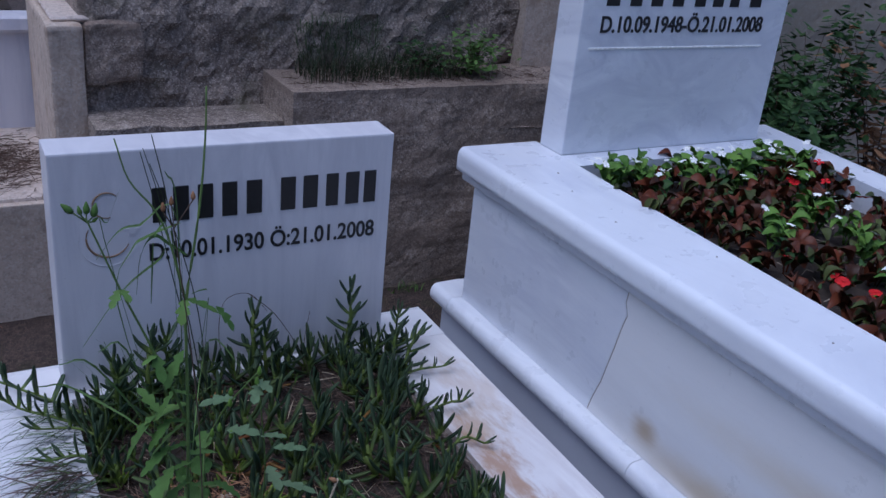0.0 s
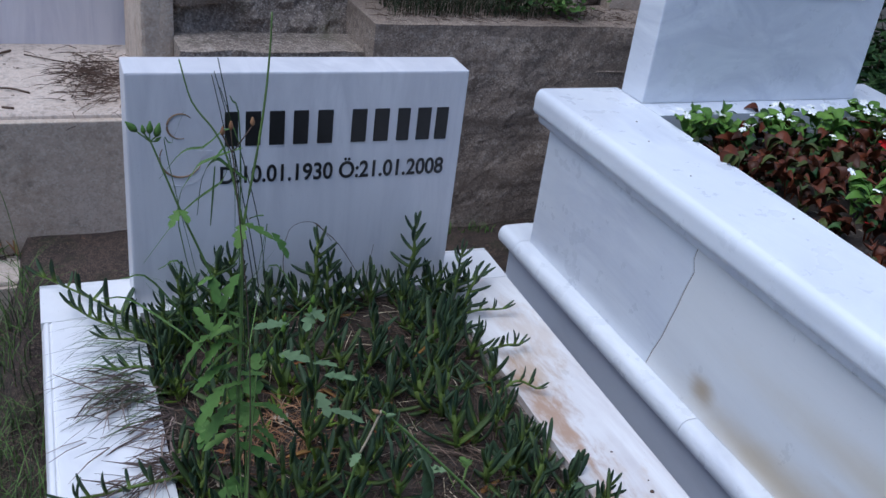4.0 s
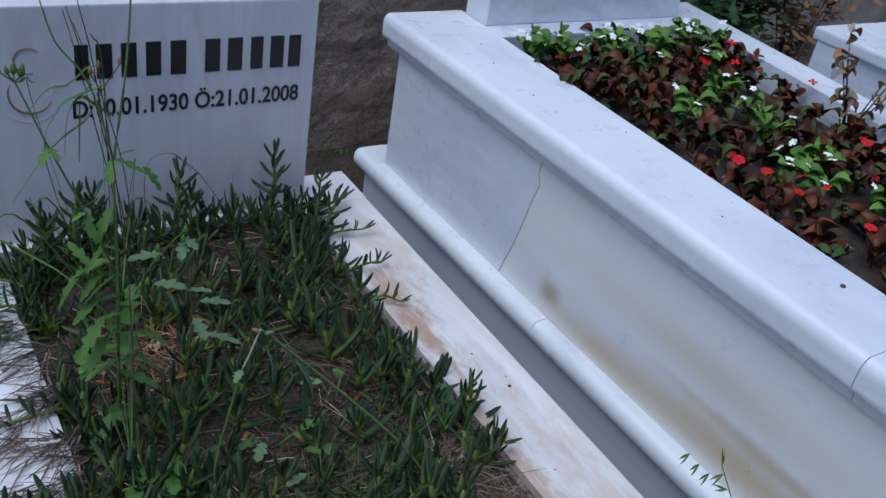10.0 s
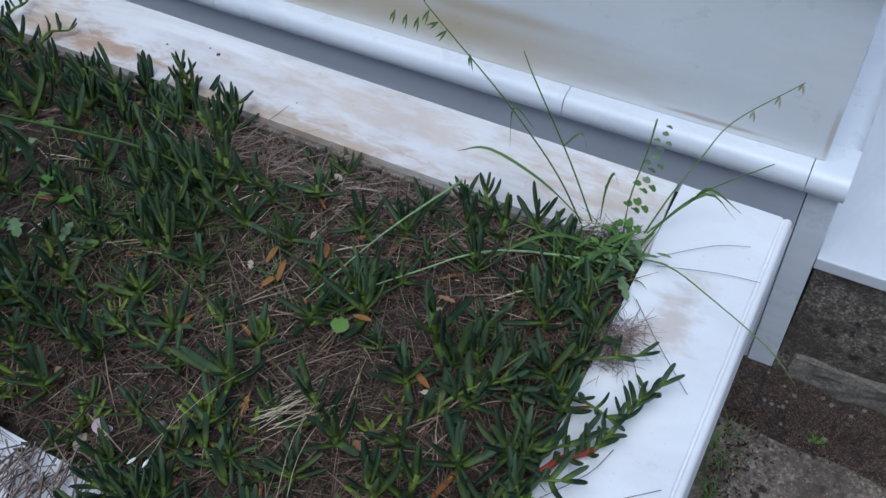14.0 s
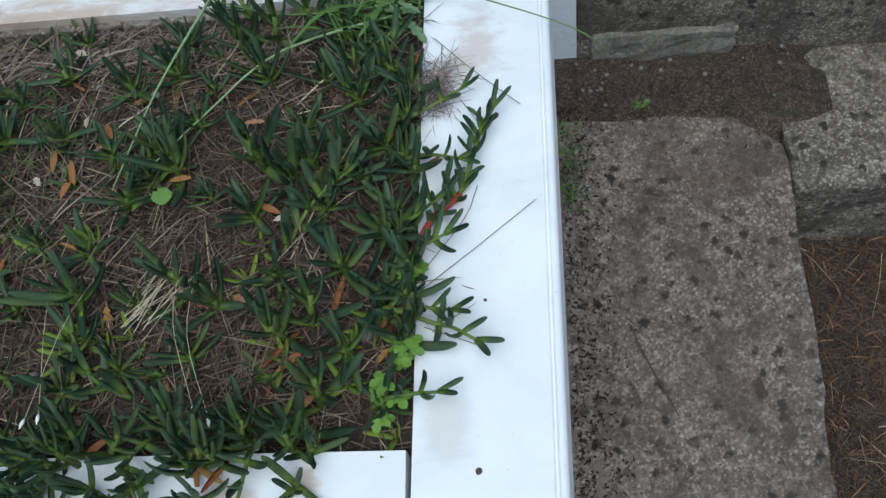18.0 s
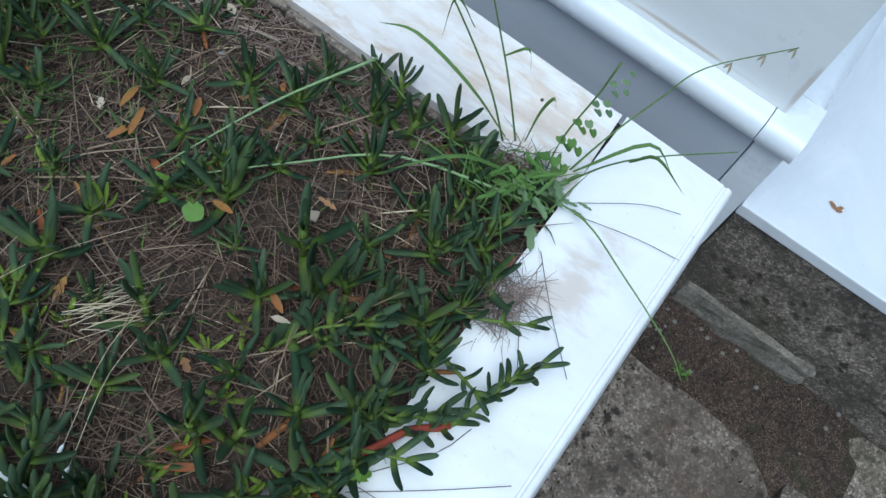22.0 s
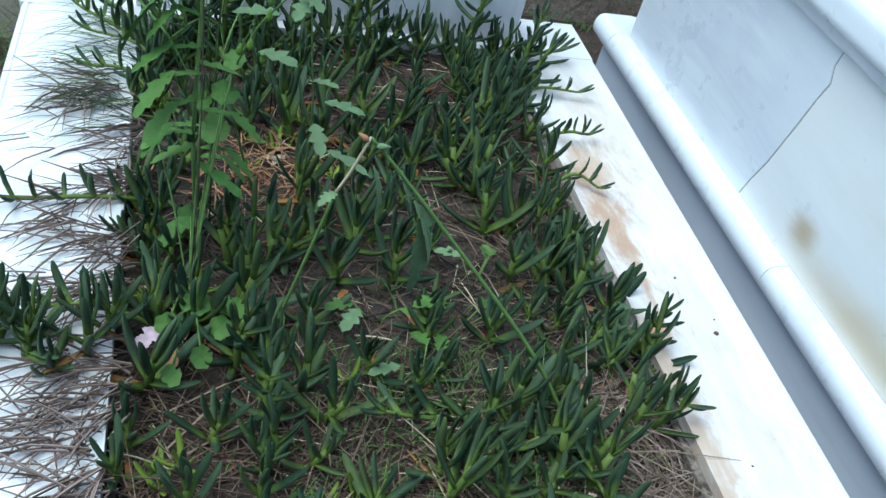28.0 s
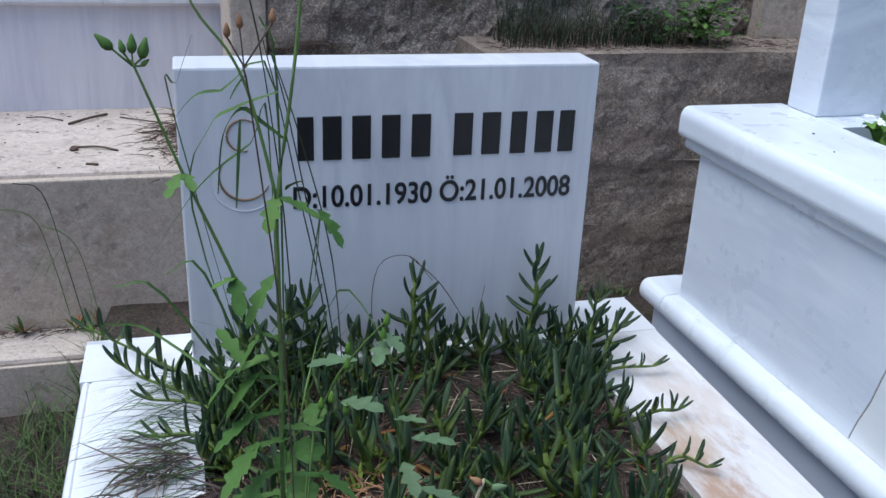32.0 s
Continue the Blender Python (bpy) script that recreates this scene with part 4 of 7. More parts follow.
def put_leaf(me, parent, at, az, el, size, roll=0.0, wide=1.0):
    ob = new("leaf", me)
    ob.parent = parent
    ob.matrix_local = Matrix.Translation(at) @ Matrix.Rotation(az, 4, "Z") @ Matrix.Rotation(-el, 4, "Y") @ Matrix.Rotation(roll, 4, "X") @ Matrix.Diagonal((size, size * wide, size * wide, 1))
    return ob


ICE_LABEL = "dark green succulent ice plant rooted in the grave bed"


def ice_rosette(r, leaves, size, dead=0, light=0.15, spread=1.0):
    p = thing("ice_plant", ICE_LABEL, "plant", "ice plants on the grave")
    h = 0.022 * size
    tube("stem", [(0, 0, -0.012), (0.001, 0, h * 0.5), (0, 0.001, h + 0.006)], [0.0042, 0.0038, 0.0026], M_ICESTEM, p, "", 5)
    az = r.uniform(0, 6.28)
    for i in range(leaves):
        f = i / max(1, leaves - 1)
        az += math.pi if i % 2 else math.pi / 2 + r.uniform(-0.35, 0.35)
        el = radians((14 + 46 * f * f + 16 * f) * spread + r.uniform(-12, 16))
        me = r.choice(LEAVES_LT) if r.random() < light else r.choice(LEAVES)
        put_leaf(me, p, (0, 0, h * (0.25 + 0.75 * f)), az, el, size * (1.08 - 0.42 * f) * r.uniform(0.82, 1.15), r.uniform(-0.4, 0.4), 0.80)
    for _ in range(dead):
        put_leaf(r.choice(LEAVES_DEAD), p, (0, 0, 0.004), r.uniform(0, 6.28), radians(r.uniform(0, 16)), size * r.uniform(0.65, 0.95), r.uniform(-0.5, 0.5), 0.7)
    return p


def ice_shoot(r, height, pairs, size, tip_up=1.0):
    """An upright shoot with pairs of leaves that stand well away from its stem."""
    p = thing("ice_plant", "dark green ice plant shoot with paired fleshy leaves", "plant", "ice plants on the grave")
    n = 6
    line = [(0.004 * math.sin(i * 1.1), 0.003 * math.cos(i), -0.012 + (height + 0.012) * i / n) for i in range(n + 1)]
    tube("stem", line, [0.0050 - 0.0022 * i / n for i in range(n + 1)], M_ICESTEM, p, "", 5)
    az = r.uniform(0, 6.28)
    for i in range(pairs):
        f = (i + 0.5) / pairs
        az += math.pi / 2 + r.uniform(-0.25, 0.25)
        for s in (0, math.pi):
            el = radians(14 + 34 * f * tip_up + r.uniform(-10, 10))
            put_leaf(r.choice(LEAVES[1:3]), p, (0, 0, height * f), az + s, el, size * (1.0 - 0.22 * f) * r.uniform(0.85, 1.1), 0)
    for s in (0.3, 3.3):
        put_leaf(LEAVES[1], p, (0, 0, height), az + s + 1.5, radians(66), size * 0.7, 0)
    return p


def ice_tuft(r, shoots, size, pairs=4, dead=0):
    """A clump of upright shoots, each with crossed pairs of blunt leaves that curve inwards."""
    p = thing("ice_plant", "dense dark green ice plant clump with upright fleshy leaves", "plant", "ice plants on the grave")
    turn = r.uniform(0, 6.28)
    for k in range(shoots):
        out = turn + 6.28 * k / shoots + r.uniform(-0.5, 0.5)
        away = (0.017 if shoots > 1 else 0.0) * size * r.uniform(0.6, 1.3)
        h = r.uniform(0.026, 0.050) * size
        lean = r.uniform(0.15, 0.55)
        d = Vector((math.cos(out) * lean, math.sin(out) * lean, 1.0)).normalized()
        b = Vector((math.cos(out) * away, math.sin(out) * away, 0.0))
        tube("stem", [b - d * 0.014, b + d * h * 0.5, b + d * h], [0.0040, 0.0036, 0.0028], M_ICESTEM, p, "", 5)
        az = r.uniform(0, 6.28)
        for i in range(pairs):
            f = i / (pairs - 1)
            az += math.pi / 2 + r.uniform(-0.25, 0.25)
            for half in (0, math.pi):
                el = radians(26 + 46 * f + r.uniform(-13, 13)) + 0.35 * lean * math.cos(az + half - out + math.pi)
                put_leaf(r.choice(LEAVES_LT if r.random() < 0.12 else LEAVES[:4]), p, b + d * h * (0.12 + 0.88 * f), az + half, el, size * (1.05 - 0.32 * f) * r.uniform(0.82, 1.14), r.uniform(-0.3, 0.3), 0.84)
    for _ in range(dead):
        put_leaf(r.choice(LEAVES_DEAD), p, (0, 0, 0.004), r.uniform(0, 6.28), radians(r.uniform(0, 16)), size * r.uniform(0.65, 0.95), r.uniform(-0.5, 0.5), 0.7)
    return p


def creeper(seed, pts, pairs, size, red=False, rise=48):
    """A shoot that creeps along a line, its leaves paired at each node and turned up."""
    r = random.Random(seed)
    p = thing("ice_plant", "creeping ice plant shoot with red stem lying over the marble kerb" if red else "creeping ice plant shoot with paired fleshy leaves", "plant", "ice plants on the grave", pts[0])
    o = Vector(pts[0])
    jit = [Vector((0, 0, 0))] + [Vector((r.uniform(-0.012, 0.012), r.uniform(-0.012, 0.012), r.uniform(0, 0.006))) * (0.4 if red else 1.0) for _ in pts[1:]]
    line = smooth_line([Vector(q) - o + j for q, j in zip(pts, jit)], 6)
    n = len(line)
    rad = [(0.0050 if red else 0.0034) - 0.0016 * i / (n - 1) for i in range(n)]
    if red:
        h = n // 2
        tube("stem", line[:h + 1], rad[:h + 1], M_REDSTEM, p, "red fleshy stem", 6)
        tube("stem", line[h:], [q * 0.8 for q in rad[h:]], M_ICESTEM, p, "", 6)
    else:
        tube("stem", line, rad, M_ICESTEM, p, "", 6)
    for i in range(pairs):
        f = (i + 0.2) / pairs
        if red:
            f = 0.30 + 0.68 * f
        k = min(n - 2, int(f * (n - 1)))
        q = line[k].lerp(line[k + 1], f * (n - 1) - k)
        d = line[k + 1] - line[k]
        az = math.atan2(d.y, d.x)
        turn = 62 if i % 2 else 30
        for s in (-1, 1):
            put_leaf(r.choice(LEAVES[1:4]), p, q, az + s * radians(turn + r.uniform(-24, 24)), radians(rise + (12 if turn == 30 else -16) + r.uniform(-18, 16)), size * (1.0 - 0.25 * f) * r.uniform(0.7, 1.15), r.uniform(-0.5, 0.5))
    d = line[-1] - line[-2]
    az = math.atan2(d.y, d.x)
    for s in (-0.35, 0.35):
        put_leaf(LEAVES[1], p, line[-1], az + s, radians(20 + r.uniform(-6, 12)), size * 0.75, 0)
    return p


ROS = [ice_rosette(rng, 10, 0.92, 1), ice_rosette(rng, 11, 1.0, 1, 0.3), ice_rosette(rng, 9, 0.88, 0), ice_rosette(rng, 12, 1.02, 1, 0.1),
       ice_rosette(rng, 10, 0.95, 2, 0.35, 0.8), ice_rosette(rng, 11, 0.92, 0, 0.1, 1.15), ice_rosette(rng, 8, 0.75, 1, 0.4)]
CLUMPS = [ice_tuft(rng, 3, 0.95), ice_tuft(rng, 2, 1.05, 4, 1), ice_tuft(rng, 3, 1.0), ice_tuft(rng, 2, 0.95, 4, 1), ice_tuft(rng, 1, 1.15, 5, 1), ice_tuft(rng, 4, 0.92, 3)]


def in_bed(x, y, m=0.0):
    return 0.165 + m < y < 1.685 - m and at_line(IFL, IBL, y=y)[0] + m < x < at_line(IFR, IBR, y=y)[0] - m


def stand(x, y):
    """The height of what a plant stands on at (x, y)."""
    return soil_height(x, y) if in_bed(x, y, 0.006) else TOP


NEAR = [(-0.049, 0.681), (-0.085, 0.554), (-0.090, 0.410), (0.021, 0.272), (-0.060, 0.243), (0.227, 0.197), (0.314, 0.295), (0.226, 0.550), (0.245, 0.644), (0.142, 0.705), (0.077, 0.339),
        (0.089, 0.268), (0.092, 0.468), (-0.128, 0.292), (-0.158, 0.230), (-0.194, 0.564), (-0.240, 0.630), (-0.244, 0.548), (-0.240, 0.342), (-0.228, 0.269), (-0.028, 0.759), (0.153, 0.632),
        (0.340, 0.441), (0.330, 0.206), (0.108, 0.200), (0.290, 0.380), (0.180, 0.240), (-0.020, 0.195), (-0.225, 0.440)]
FULL = [(-0.164, 1.014), (-0.130, 0.947), (-0.250, 0.848), (-0.129, 1.098), (-0.080, 1.142), (-0.080, 0.900), (-0.217, 1.013), (-0.238, 0.932), (0.230, 1.103), (0.280, 1.083), (0.326, 1.053),
        (0.251, 0.960), (0.159, 1.656), (0.239, 1.652), (0.335, 1.660), (0.091, 0.837), (0.152, 0.850), (0.196, 0.804), (0.302, 0.873), (0.009, 1.655), (0.086, 1.438), (0.169, 1.449),
        (0.254, 1.493), (0.286, 1.433), (0.318, 1.346), (0.119, 1.326), (0.188, 1.292), (0.206, 1.193), (0.014, 1.158), (-0.036, 1.235), (-0.039, 1.378), (-0.133, 1.394), (-0.119, 1.551), (-0.060, 1.525)]
# patches of bare straw: centre and half widths
BARE = [(0.076, 1.550, 0.075, 0.055), (-0.116, 1.262, 0.075, 0.080), (0.120, 1.068, 0.075, 0.085), (-0.010, 0.985, 0.066, 0.045), (0.018, 0.830, 0.075, 0.045), (0.305, 0.780, 0.065, 0.075), (-0.253, 1.352, 0.045, 0.100),
        (0.345, 1.235, 0.032, 0.060), (0.200, 1.000, 0.035, 0.045), (0.310, 0.560, 0.055, 0.070), (0.149, 0.375, 0.055, 0.060), (-0.020, 0.450, 0.075, 0.060), (-0.120, 0.690, 0.050, 0.060), (0.180, 0.480, 0.040, 0.035), (-0.140, 0.360, 0.040, 0.035), (0.030, 0.590, 0.045, 0.045)]


def bare(x, y):
    return any(((x - a) / p) ** 2 + ((y - b) / q) ** 2 < 1 for a, b, p, q in BARE)


taken = []


def grow(x, y, src=None, size=None, tilt=None):
    src = src or rng.choice(ROS)
    s = size or rng.uniform(0.8, 1.12)
    t = tilt if tilt is not None else rng.uniform(0, 16)
    m = Matrix.Translation((x, y, stand(x, y) + 0.002)) @ Matrix.Rotation(rng.uniform(0, 6.28), 4, "Z") @ Matrix.Rotation(radians(t), 4, "X") @ Matrix.Rotation(rng.uniform(0, 6.28), 4, "Z") @ Matrix.Diagonal((s, s, s * rng.uniform(0.95, 1.2), 1))
    taken.append((x, y))
    return copy_thing(src, m)


for x, y in NEAR:
    grow(x, y, rng.choice(ROS[:6] if rng.random() < 0.75 else CLUMPS[1:5:2]), size=rng.uniform(1.12, 1.38))
for x, y in FULL:
    grow(x, y, rng.choice(CLUMPS), size=rng.uniform(1.15, 1.45))
for _ in range(2500):
    x, y = rng.uniform(-0.27, 0.36), rng.uniform(0.17, 0.72)
    if not bare(x, y) and in_bed(x, y, 0.012) and all((x - a) ** 2 + (y - b) ** 2 > 0.058 ** 2 for a, b in taken):
        grow(x, y, size=rng.uniform(0.8, 1.12))
# the far half is grown over more closely
for _ in range(6000):
    x, y = rng.uniform(-0.28, 0.36), rng.uniform(0.70, 1.685)
    gap = 0.066 if y < 1.1 else 0.074
    if not bare(x, y) and in_bed(x, y, 0.016) and all((x - a) ** 2 + (y - b) ** 2 > gap * gap for a, b in taken):
        grow(x, y, rng.choice(CLUMPS[:5]), size=rng.uniform(0.9, 1.25))
for o, x, y in zip(CLUMPS, (0.300, 0.330, 0.250, -0.200, 0.200, 0.060), (1.160, 1.560, 1.560, 1.180, 0.900, 1.360)):
    o.matrix_basis = Matrix.Translation((x, y, stand(x, y) + 0.002)) @ o.matrix_basis
for o in ROS:
    i = ROS.index(o)
    x, y = ((0.296, 1.016), (0.202, 1.270), (0.267, 1.334), (0.327, 1.519), (-0.244, 1.116), (0.078, 0.495), (-0.174, 0.452))[i]
    o.matrix_basis = Matrix.Translation((x, y, stand(x, y) + 0.002)) @ o.matrix_basis



def sprouts(count, seed):
    """Young ice plants, too small and many to count, as one mesh."""
    r = random.Random(seed)
    srcs = []
    for me in LEAVES[:3]:
        srcs.append(([v.co.copy() for v in me.vertices], [tuple(p.vertices) for p in me.polygons]))
    v, f = [], []
    n = 0
    while n < count:
        x, y = r.uniform(-0.27, 0.35), r.uniform(0.17, 1.66)
        if not in_bed(x, y, 0.012) or noise.noise(Vector((x * 9, y * 9, 7.0))) < 0.0 or bare(x, y) and r.random() < 0.8:
            continue
        n += 1
        base = Vector((x, y, soil_height(x, y) + 0.004))
        az = r.uniform(0, 6.28)
        for k in range(r.randint(3, 6)):
            az += 2.4
            s = r.uniform(0.38, 0.80)
            m = Matrix.Translation(base) @ Matrix.Rotation(az, 4, "Z") @ Matrix.Rotation(-radians(r.uniform(5, 60)), 4, "Y") @ Matrix.Diagonal((s, s * 0.9, s * 0.9, 1))
            co, po = r.choice(srcs)
            b = len(v)
            v += [tuple(m @ c) for c in co]
            f += [tuple(b + i for i in p) for p in po]
    tagged(raw("young_ice_plants", v, f, M_ICELT, None, "", True), "small young ice plant sprouts among the straw", "plant", kind="stuff")


sprouts(150, 55)
# shoots: upright before the headstone, and creeping over the kerbs
SHOOTS = [ice_shoot(rng, 0.085, 5, 0.95), ice_shoot(rng, 0.062, 4, 0.9), ice_shoot(rng, 0.10, 6, 1.0, 0.8)]


def shoot(src, x, y, z, az=0.0, lean=0.0, s=1.0):
    m = Matrix.Translation((x, y, z)) @ Matrix.Rotation(radians(az), 4, "Z") @ Matrix.Rotation(radians(lean), 4, "Y") @ Matrix.Diagonal((s, s, s, 1))
    return copy_thing(src, m)


for k, x, y, z, az, lean, s in ((0, 0.059, 1.656, 0.490, 20, 4, 1.2), (1, 0.059, 1.660, 0.435, 80, 4, 1.1), (0, 0.269, 1.662, 0.505, 60, 6, 1.15), (1, 0.253, 1.657, 0.435, 10, 14, 1.2),
                                (2, -0.137, 1.659, 0.48, 100, -8, 1.0), (1, -0.172, 1.655, 0.44, 0, -10, 1.2), (0, -0.097, 1.654, 0.44, 45, 10, 0.95), (1, 0.351, 1.620, 0.44, 15, 12, 1.2),
                                (2, 0.373, 1.656, 0.44, 40, 12, 0.95), (0, 0.344, 1.565, 0.44, 0, 20, 1.1), (0, -0.153, 0.949, 0.43, 0, 8, 1.05), (2, -0.116, 0.869, 0.43, 0, -6, 0.9), (0, 0.331, 0.975, 0.43, 0, 14, 0.9),
                                (1, 0.321, 0.396, 0.43, 30, 14, 0.9), (0, -0.226, 1.576, 0.44, 0, -12, 1.1), (1, 0.135, 1.641, 0.435, 0, 0, 1.1), (1, -0.037, 1.653, 0.435, 30, 0, 1.2), (2, -0.154, 1.619, 0.45, 10, 6, 1.25), (2, -0.108, 1.645, 0.46, 70, -4, 1.2), (0, -0.193, 1.629, 0.45, 30, -10, 1.3), (0, 0.079, 1.642, 0.44, 50, 6, 1.2)):
    shoot(SHOOTS[k], x, y, z, az, lean, s)
for k, s in enumerate(SHOOTS):
    s.matrix_basis = Matrix.Translation(((0.320, 1.629, 0.435), (0.115, 1.655, 0.435), (-0.204, 1.620, 0.44))[k]) @ Matrix.Rotation(radians(8), 4, "X")
K = TOP + 0.006
for k, (pts, pairs, size, is_red) in enumerate((
        ([(-0.238, 1.620, 0.44), (-0.294, 1.674, K + 0.006), (-0.367, 1.753, K + 0.004), (-0.429, 1.822, K + 0.016)], 9, 1.15, False),
        ([(-0.240, 1.585, 0.44), (-0.297, 1.621, K + 0.008), (-0.354, 1.658, K + 0.004), (-0.390, 1.693, K + 0.012)], 7, 1.1, False),
        ([(-0.234, 1.531, 0.44), (-0.282, 1.559, K + 0.010), (-0.334, 1.582, K + 0.008)], 5, 0.95, False),
        ([(-0.239, 1.459, 0.44), (-0.277, 1.478, K + 0.008), (-0.326, 1.488, K + 0.006)], 4, 0.9, False),
        ([(-0.236, 1.220, 0.445), (-0.308, 1.208, K + 0.004), (-0.375, 1.197, K), (-0.426, 1.190, K + 0.010)], 7, 0.95, False),
        ([(-0.222, 1.001, 0.44), (-0.284, 1.004, K + 0.010), (-0.335, 1.006, K + 0.006)], 4, 1.0, False),
        ([(-0.066, 0.189, 0.445), (-0.044, 0.165, K + 0.004), (-0.005, 0.137, K), (0.032, 0.113, K), (0.076, 0.098, K + 0.004), (0.114, 0.083, K + 0.008), (0.139, 0.071, K + 0.014)], 13, 0.9, True),
        ([(-0.104, 0.208, 0.445), (-0.119, 0.175, K + 0.008), (-0.128, 0.143, K + 0.004), (-0.136, 0.112, K + 0.004), (-0.145, 0.094, K + 0.010)], 6, 1.05, False),
        ([(0.317, 1.538, 0.44), (0.370, 1.537, K + 0.010), (0.428, 1.545, K + 0.008)], 5, 0.8, False),
        ([(0.324, 1.426, 0.44), (0.371, 1.421, K + 0.008), (0.418, 1.410, K + 0.008)], 5, 0.7, False),
        ([(0.319, 1.304, 0.44), (0.356, 1.298, K + 0.006), (0.387, 1.288, K + 0.004)], 4, 0.7, False),
        ([(0.299, 1.611, 0.44), (0.362, 1.633, K + 0.012), (0.425, 1.655, K + 0.020)], 6, 1.0, False),
        ([(0.290, 0.887, 0.44), (0.328, 0.881, K + 0.004), (0.359, 0.864, K + 0.010)], 4, 0.85, False),
        ([(0.190, 0.258, 0.445), (0.222, 0.224, 0.462), (0.255, 0.195, 0.468)], 4, 1.1, False),
        ([(-0.028, 0.317, 0.445), (0.020, 0.287, 0.465), (0.057, 0.247, 0.468)], 5, 1.2, False))):
    creeper(200 + k, pts, pairs, size, is_red)
# more of them crowd over the near end of the other kerb
cr = random.Random(77)
for x, y in ((-0.321, 0.639), (-0.339, 0.586), (-0.305, 0.588), (-0.324, 0.543), (-0.283, 0.552), (-0.342, 0.490), (-0.308, 0.493), (-0.270, 0.510), (-0.310, 0.452), (-0.328, 0.413),
             (-0.304, 0.381), (-0.275, 0.399), (-0.309, 0.342), (-0.273, 0.347), (-0.293, 0.310), (-0.259, 0.301), (-0.280, 0.276), (-0.252, 0.263), (-0.277, 0.611), (-0.240, 0.336), (-0.281, 0.701), (-0.310, 0.743), (-0.358, 0.995), (-0.323, 0.971), (-0.295, 0.955), (-0.341, 0.942), (-0.281, 0.986), (-0.364, 0.964)):
    if cr.random() < 0.62:
        grow(x, y, cr.choice(CLUMPS[1:5]), cr.uniform(0.9, 1.15), cr.uniform(4, 22))
for k in range(9):
    x = -0.15 + 0.042 * k + cr.uniform(-0.008, 0.008)
    grow(x, at_line(IFL, IFR, x=x)[1] + cr.uniform(-0.002, 0.03), cr.choice(ROS[:6]), cr.uniform(0.9, 1.2), cr.uniform(4, 18))
for k in range(3):
    y = 0.32 + 0.12 * k
    x = at_line(IFL, IBL, y=y)[0]
    a = radians(cr.uniform(150, 210))
    creeper(300 + k, [(x + 0.03, y, 0.438), (x - 0.012, y + cr.uniform(-0.01, 0.01), K + 0.014), (x - 0.02 + 0.05 * math.cos(a), y + 0.05 * math.sin(a), K + 0.014)], 6, 0.95, False, 36)
for k in range(6):
    x = -0.21 + 0.072 * k + cr.uniform(-0.012, 0.012)
    y = at_line(IFL, IFR, x=x)[1]
    a = radians(cr.uniform(-125, -50))
    L = cr.uniform(0.025, 0.06)
    creeper(350 + k, [(x, y + 0.045, 0.438), (x + cr.uniform(-0.01, 0.01), y + 0.006, K + 0.012), (x + L * math.cos(a), y + L * math.sin(a), K + cr.uniform(0.006, 0.016))], 4, cr.uniform(0.75, 1.05), False, 38)
# short leafy runners among the rosettes
made = 0
while made < 8:
    x, y = cr.uniform(-0.23, 0.33), cr.uniform(0.19, 1.05)
    if not in_bed(x, y, 0.05):
        continue
    made += 1
    a = cr.uniform(0, 6.28)
    L = cr.uniform(0.05, 0.09)
    z = soil_height(x, y)
    d = Vector((math.cos(a), math.sin(a), 0))
    p = Vector((x, y, z))
    creeper(400 + made, [p - d * L * 0.5 + Vector((0, 0, 0.002)), p + Vector((0, 0, 0.016)), p + d * L * 0.5 + Vector((0, 0, 0.030))], 4, cr.uniform(0.85, 1.2), False, 34)


# ---- dead straw, roots and grass ----
def strands(name, count, where, length, radius, material, label, category, flat=1.0, seed=1, curl=0.3, az=None):
    """Many thin stems, as one mesh of stuff."""
    r = random.Random(seed)
    v, f = [], []
    made = 0
    while made < count:
        spot = where(r)
        if spot is None:
            continue
        made += 1
        x, y, z = spot
        L = length * r.uniform(0.4, 1.3)
        a = r.uniform(0, 6.28) if az is None else radians(az[0] + r.uniform(-az[1], az[1]))
        e = r.uniform(0.0, 0.35) * (1 - flat) + r.uniform(-0.05, 0.16)
        d = Vector((math.cos(a) * math.cos(e), math.sin(a) * math.cos(e), math.sin(e)))
        side = Vector((-d.y, d.x, 0)) * curl * r.uniform(-1, 1)
        p0 = Vector((x, y, z + 0.002 + r.uniform(0, 0.006)))
        pts = [p0, p0 + d * L * 0.5 + side * L * 0.18, p0 + d * L + side * L * 0.42 + Vector((0, 0, -0.10 * L))]
        rad = radius * r.uniform(0.6, 1.4)
        tube_data(pts, [rad, rad * 0.9, rad * 0.3], 3, v, f)
    ob = raw(name, v, f, material, None, "", False)
    return tagged(ob, label, category, kind="stuff")


def bed_spot(r):
    x, y = r.uniform(-0.28, 0.36), r.uniform(0.16, 1.69)
    return (x, y, soil_height(x, y)) if in_bed(x, y, 0.004) else None


def near_spot(r):
    x, y = r.uniform(-0.28, 0.36), r.uniform(0.16, 0.92)
    return (x, y, soil_height(x, y) + r.uniform(0, 0.006)) if in_bed(x, y, 0.004) else None


def right_strip(r):
    x, y = r.uniform(0.25, 0.355), r.uniform(0.33, 1.06)
    return (x, y, soil_height(x, y) + r.uniform(0, 0.008)) if in_bed(x, y, 0.0) else None


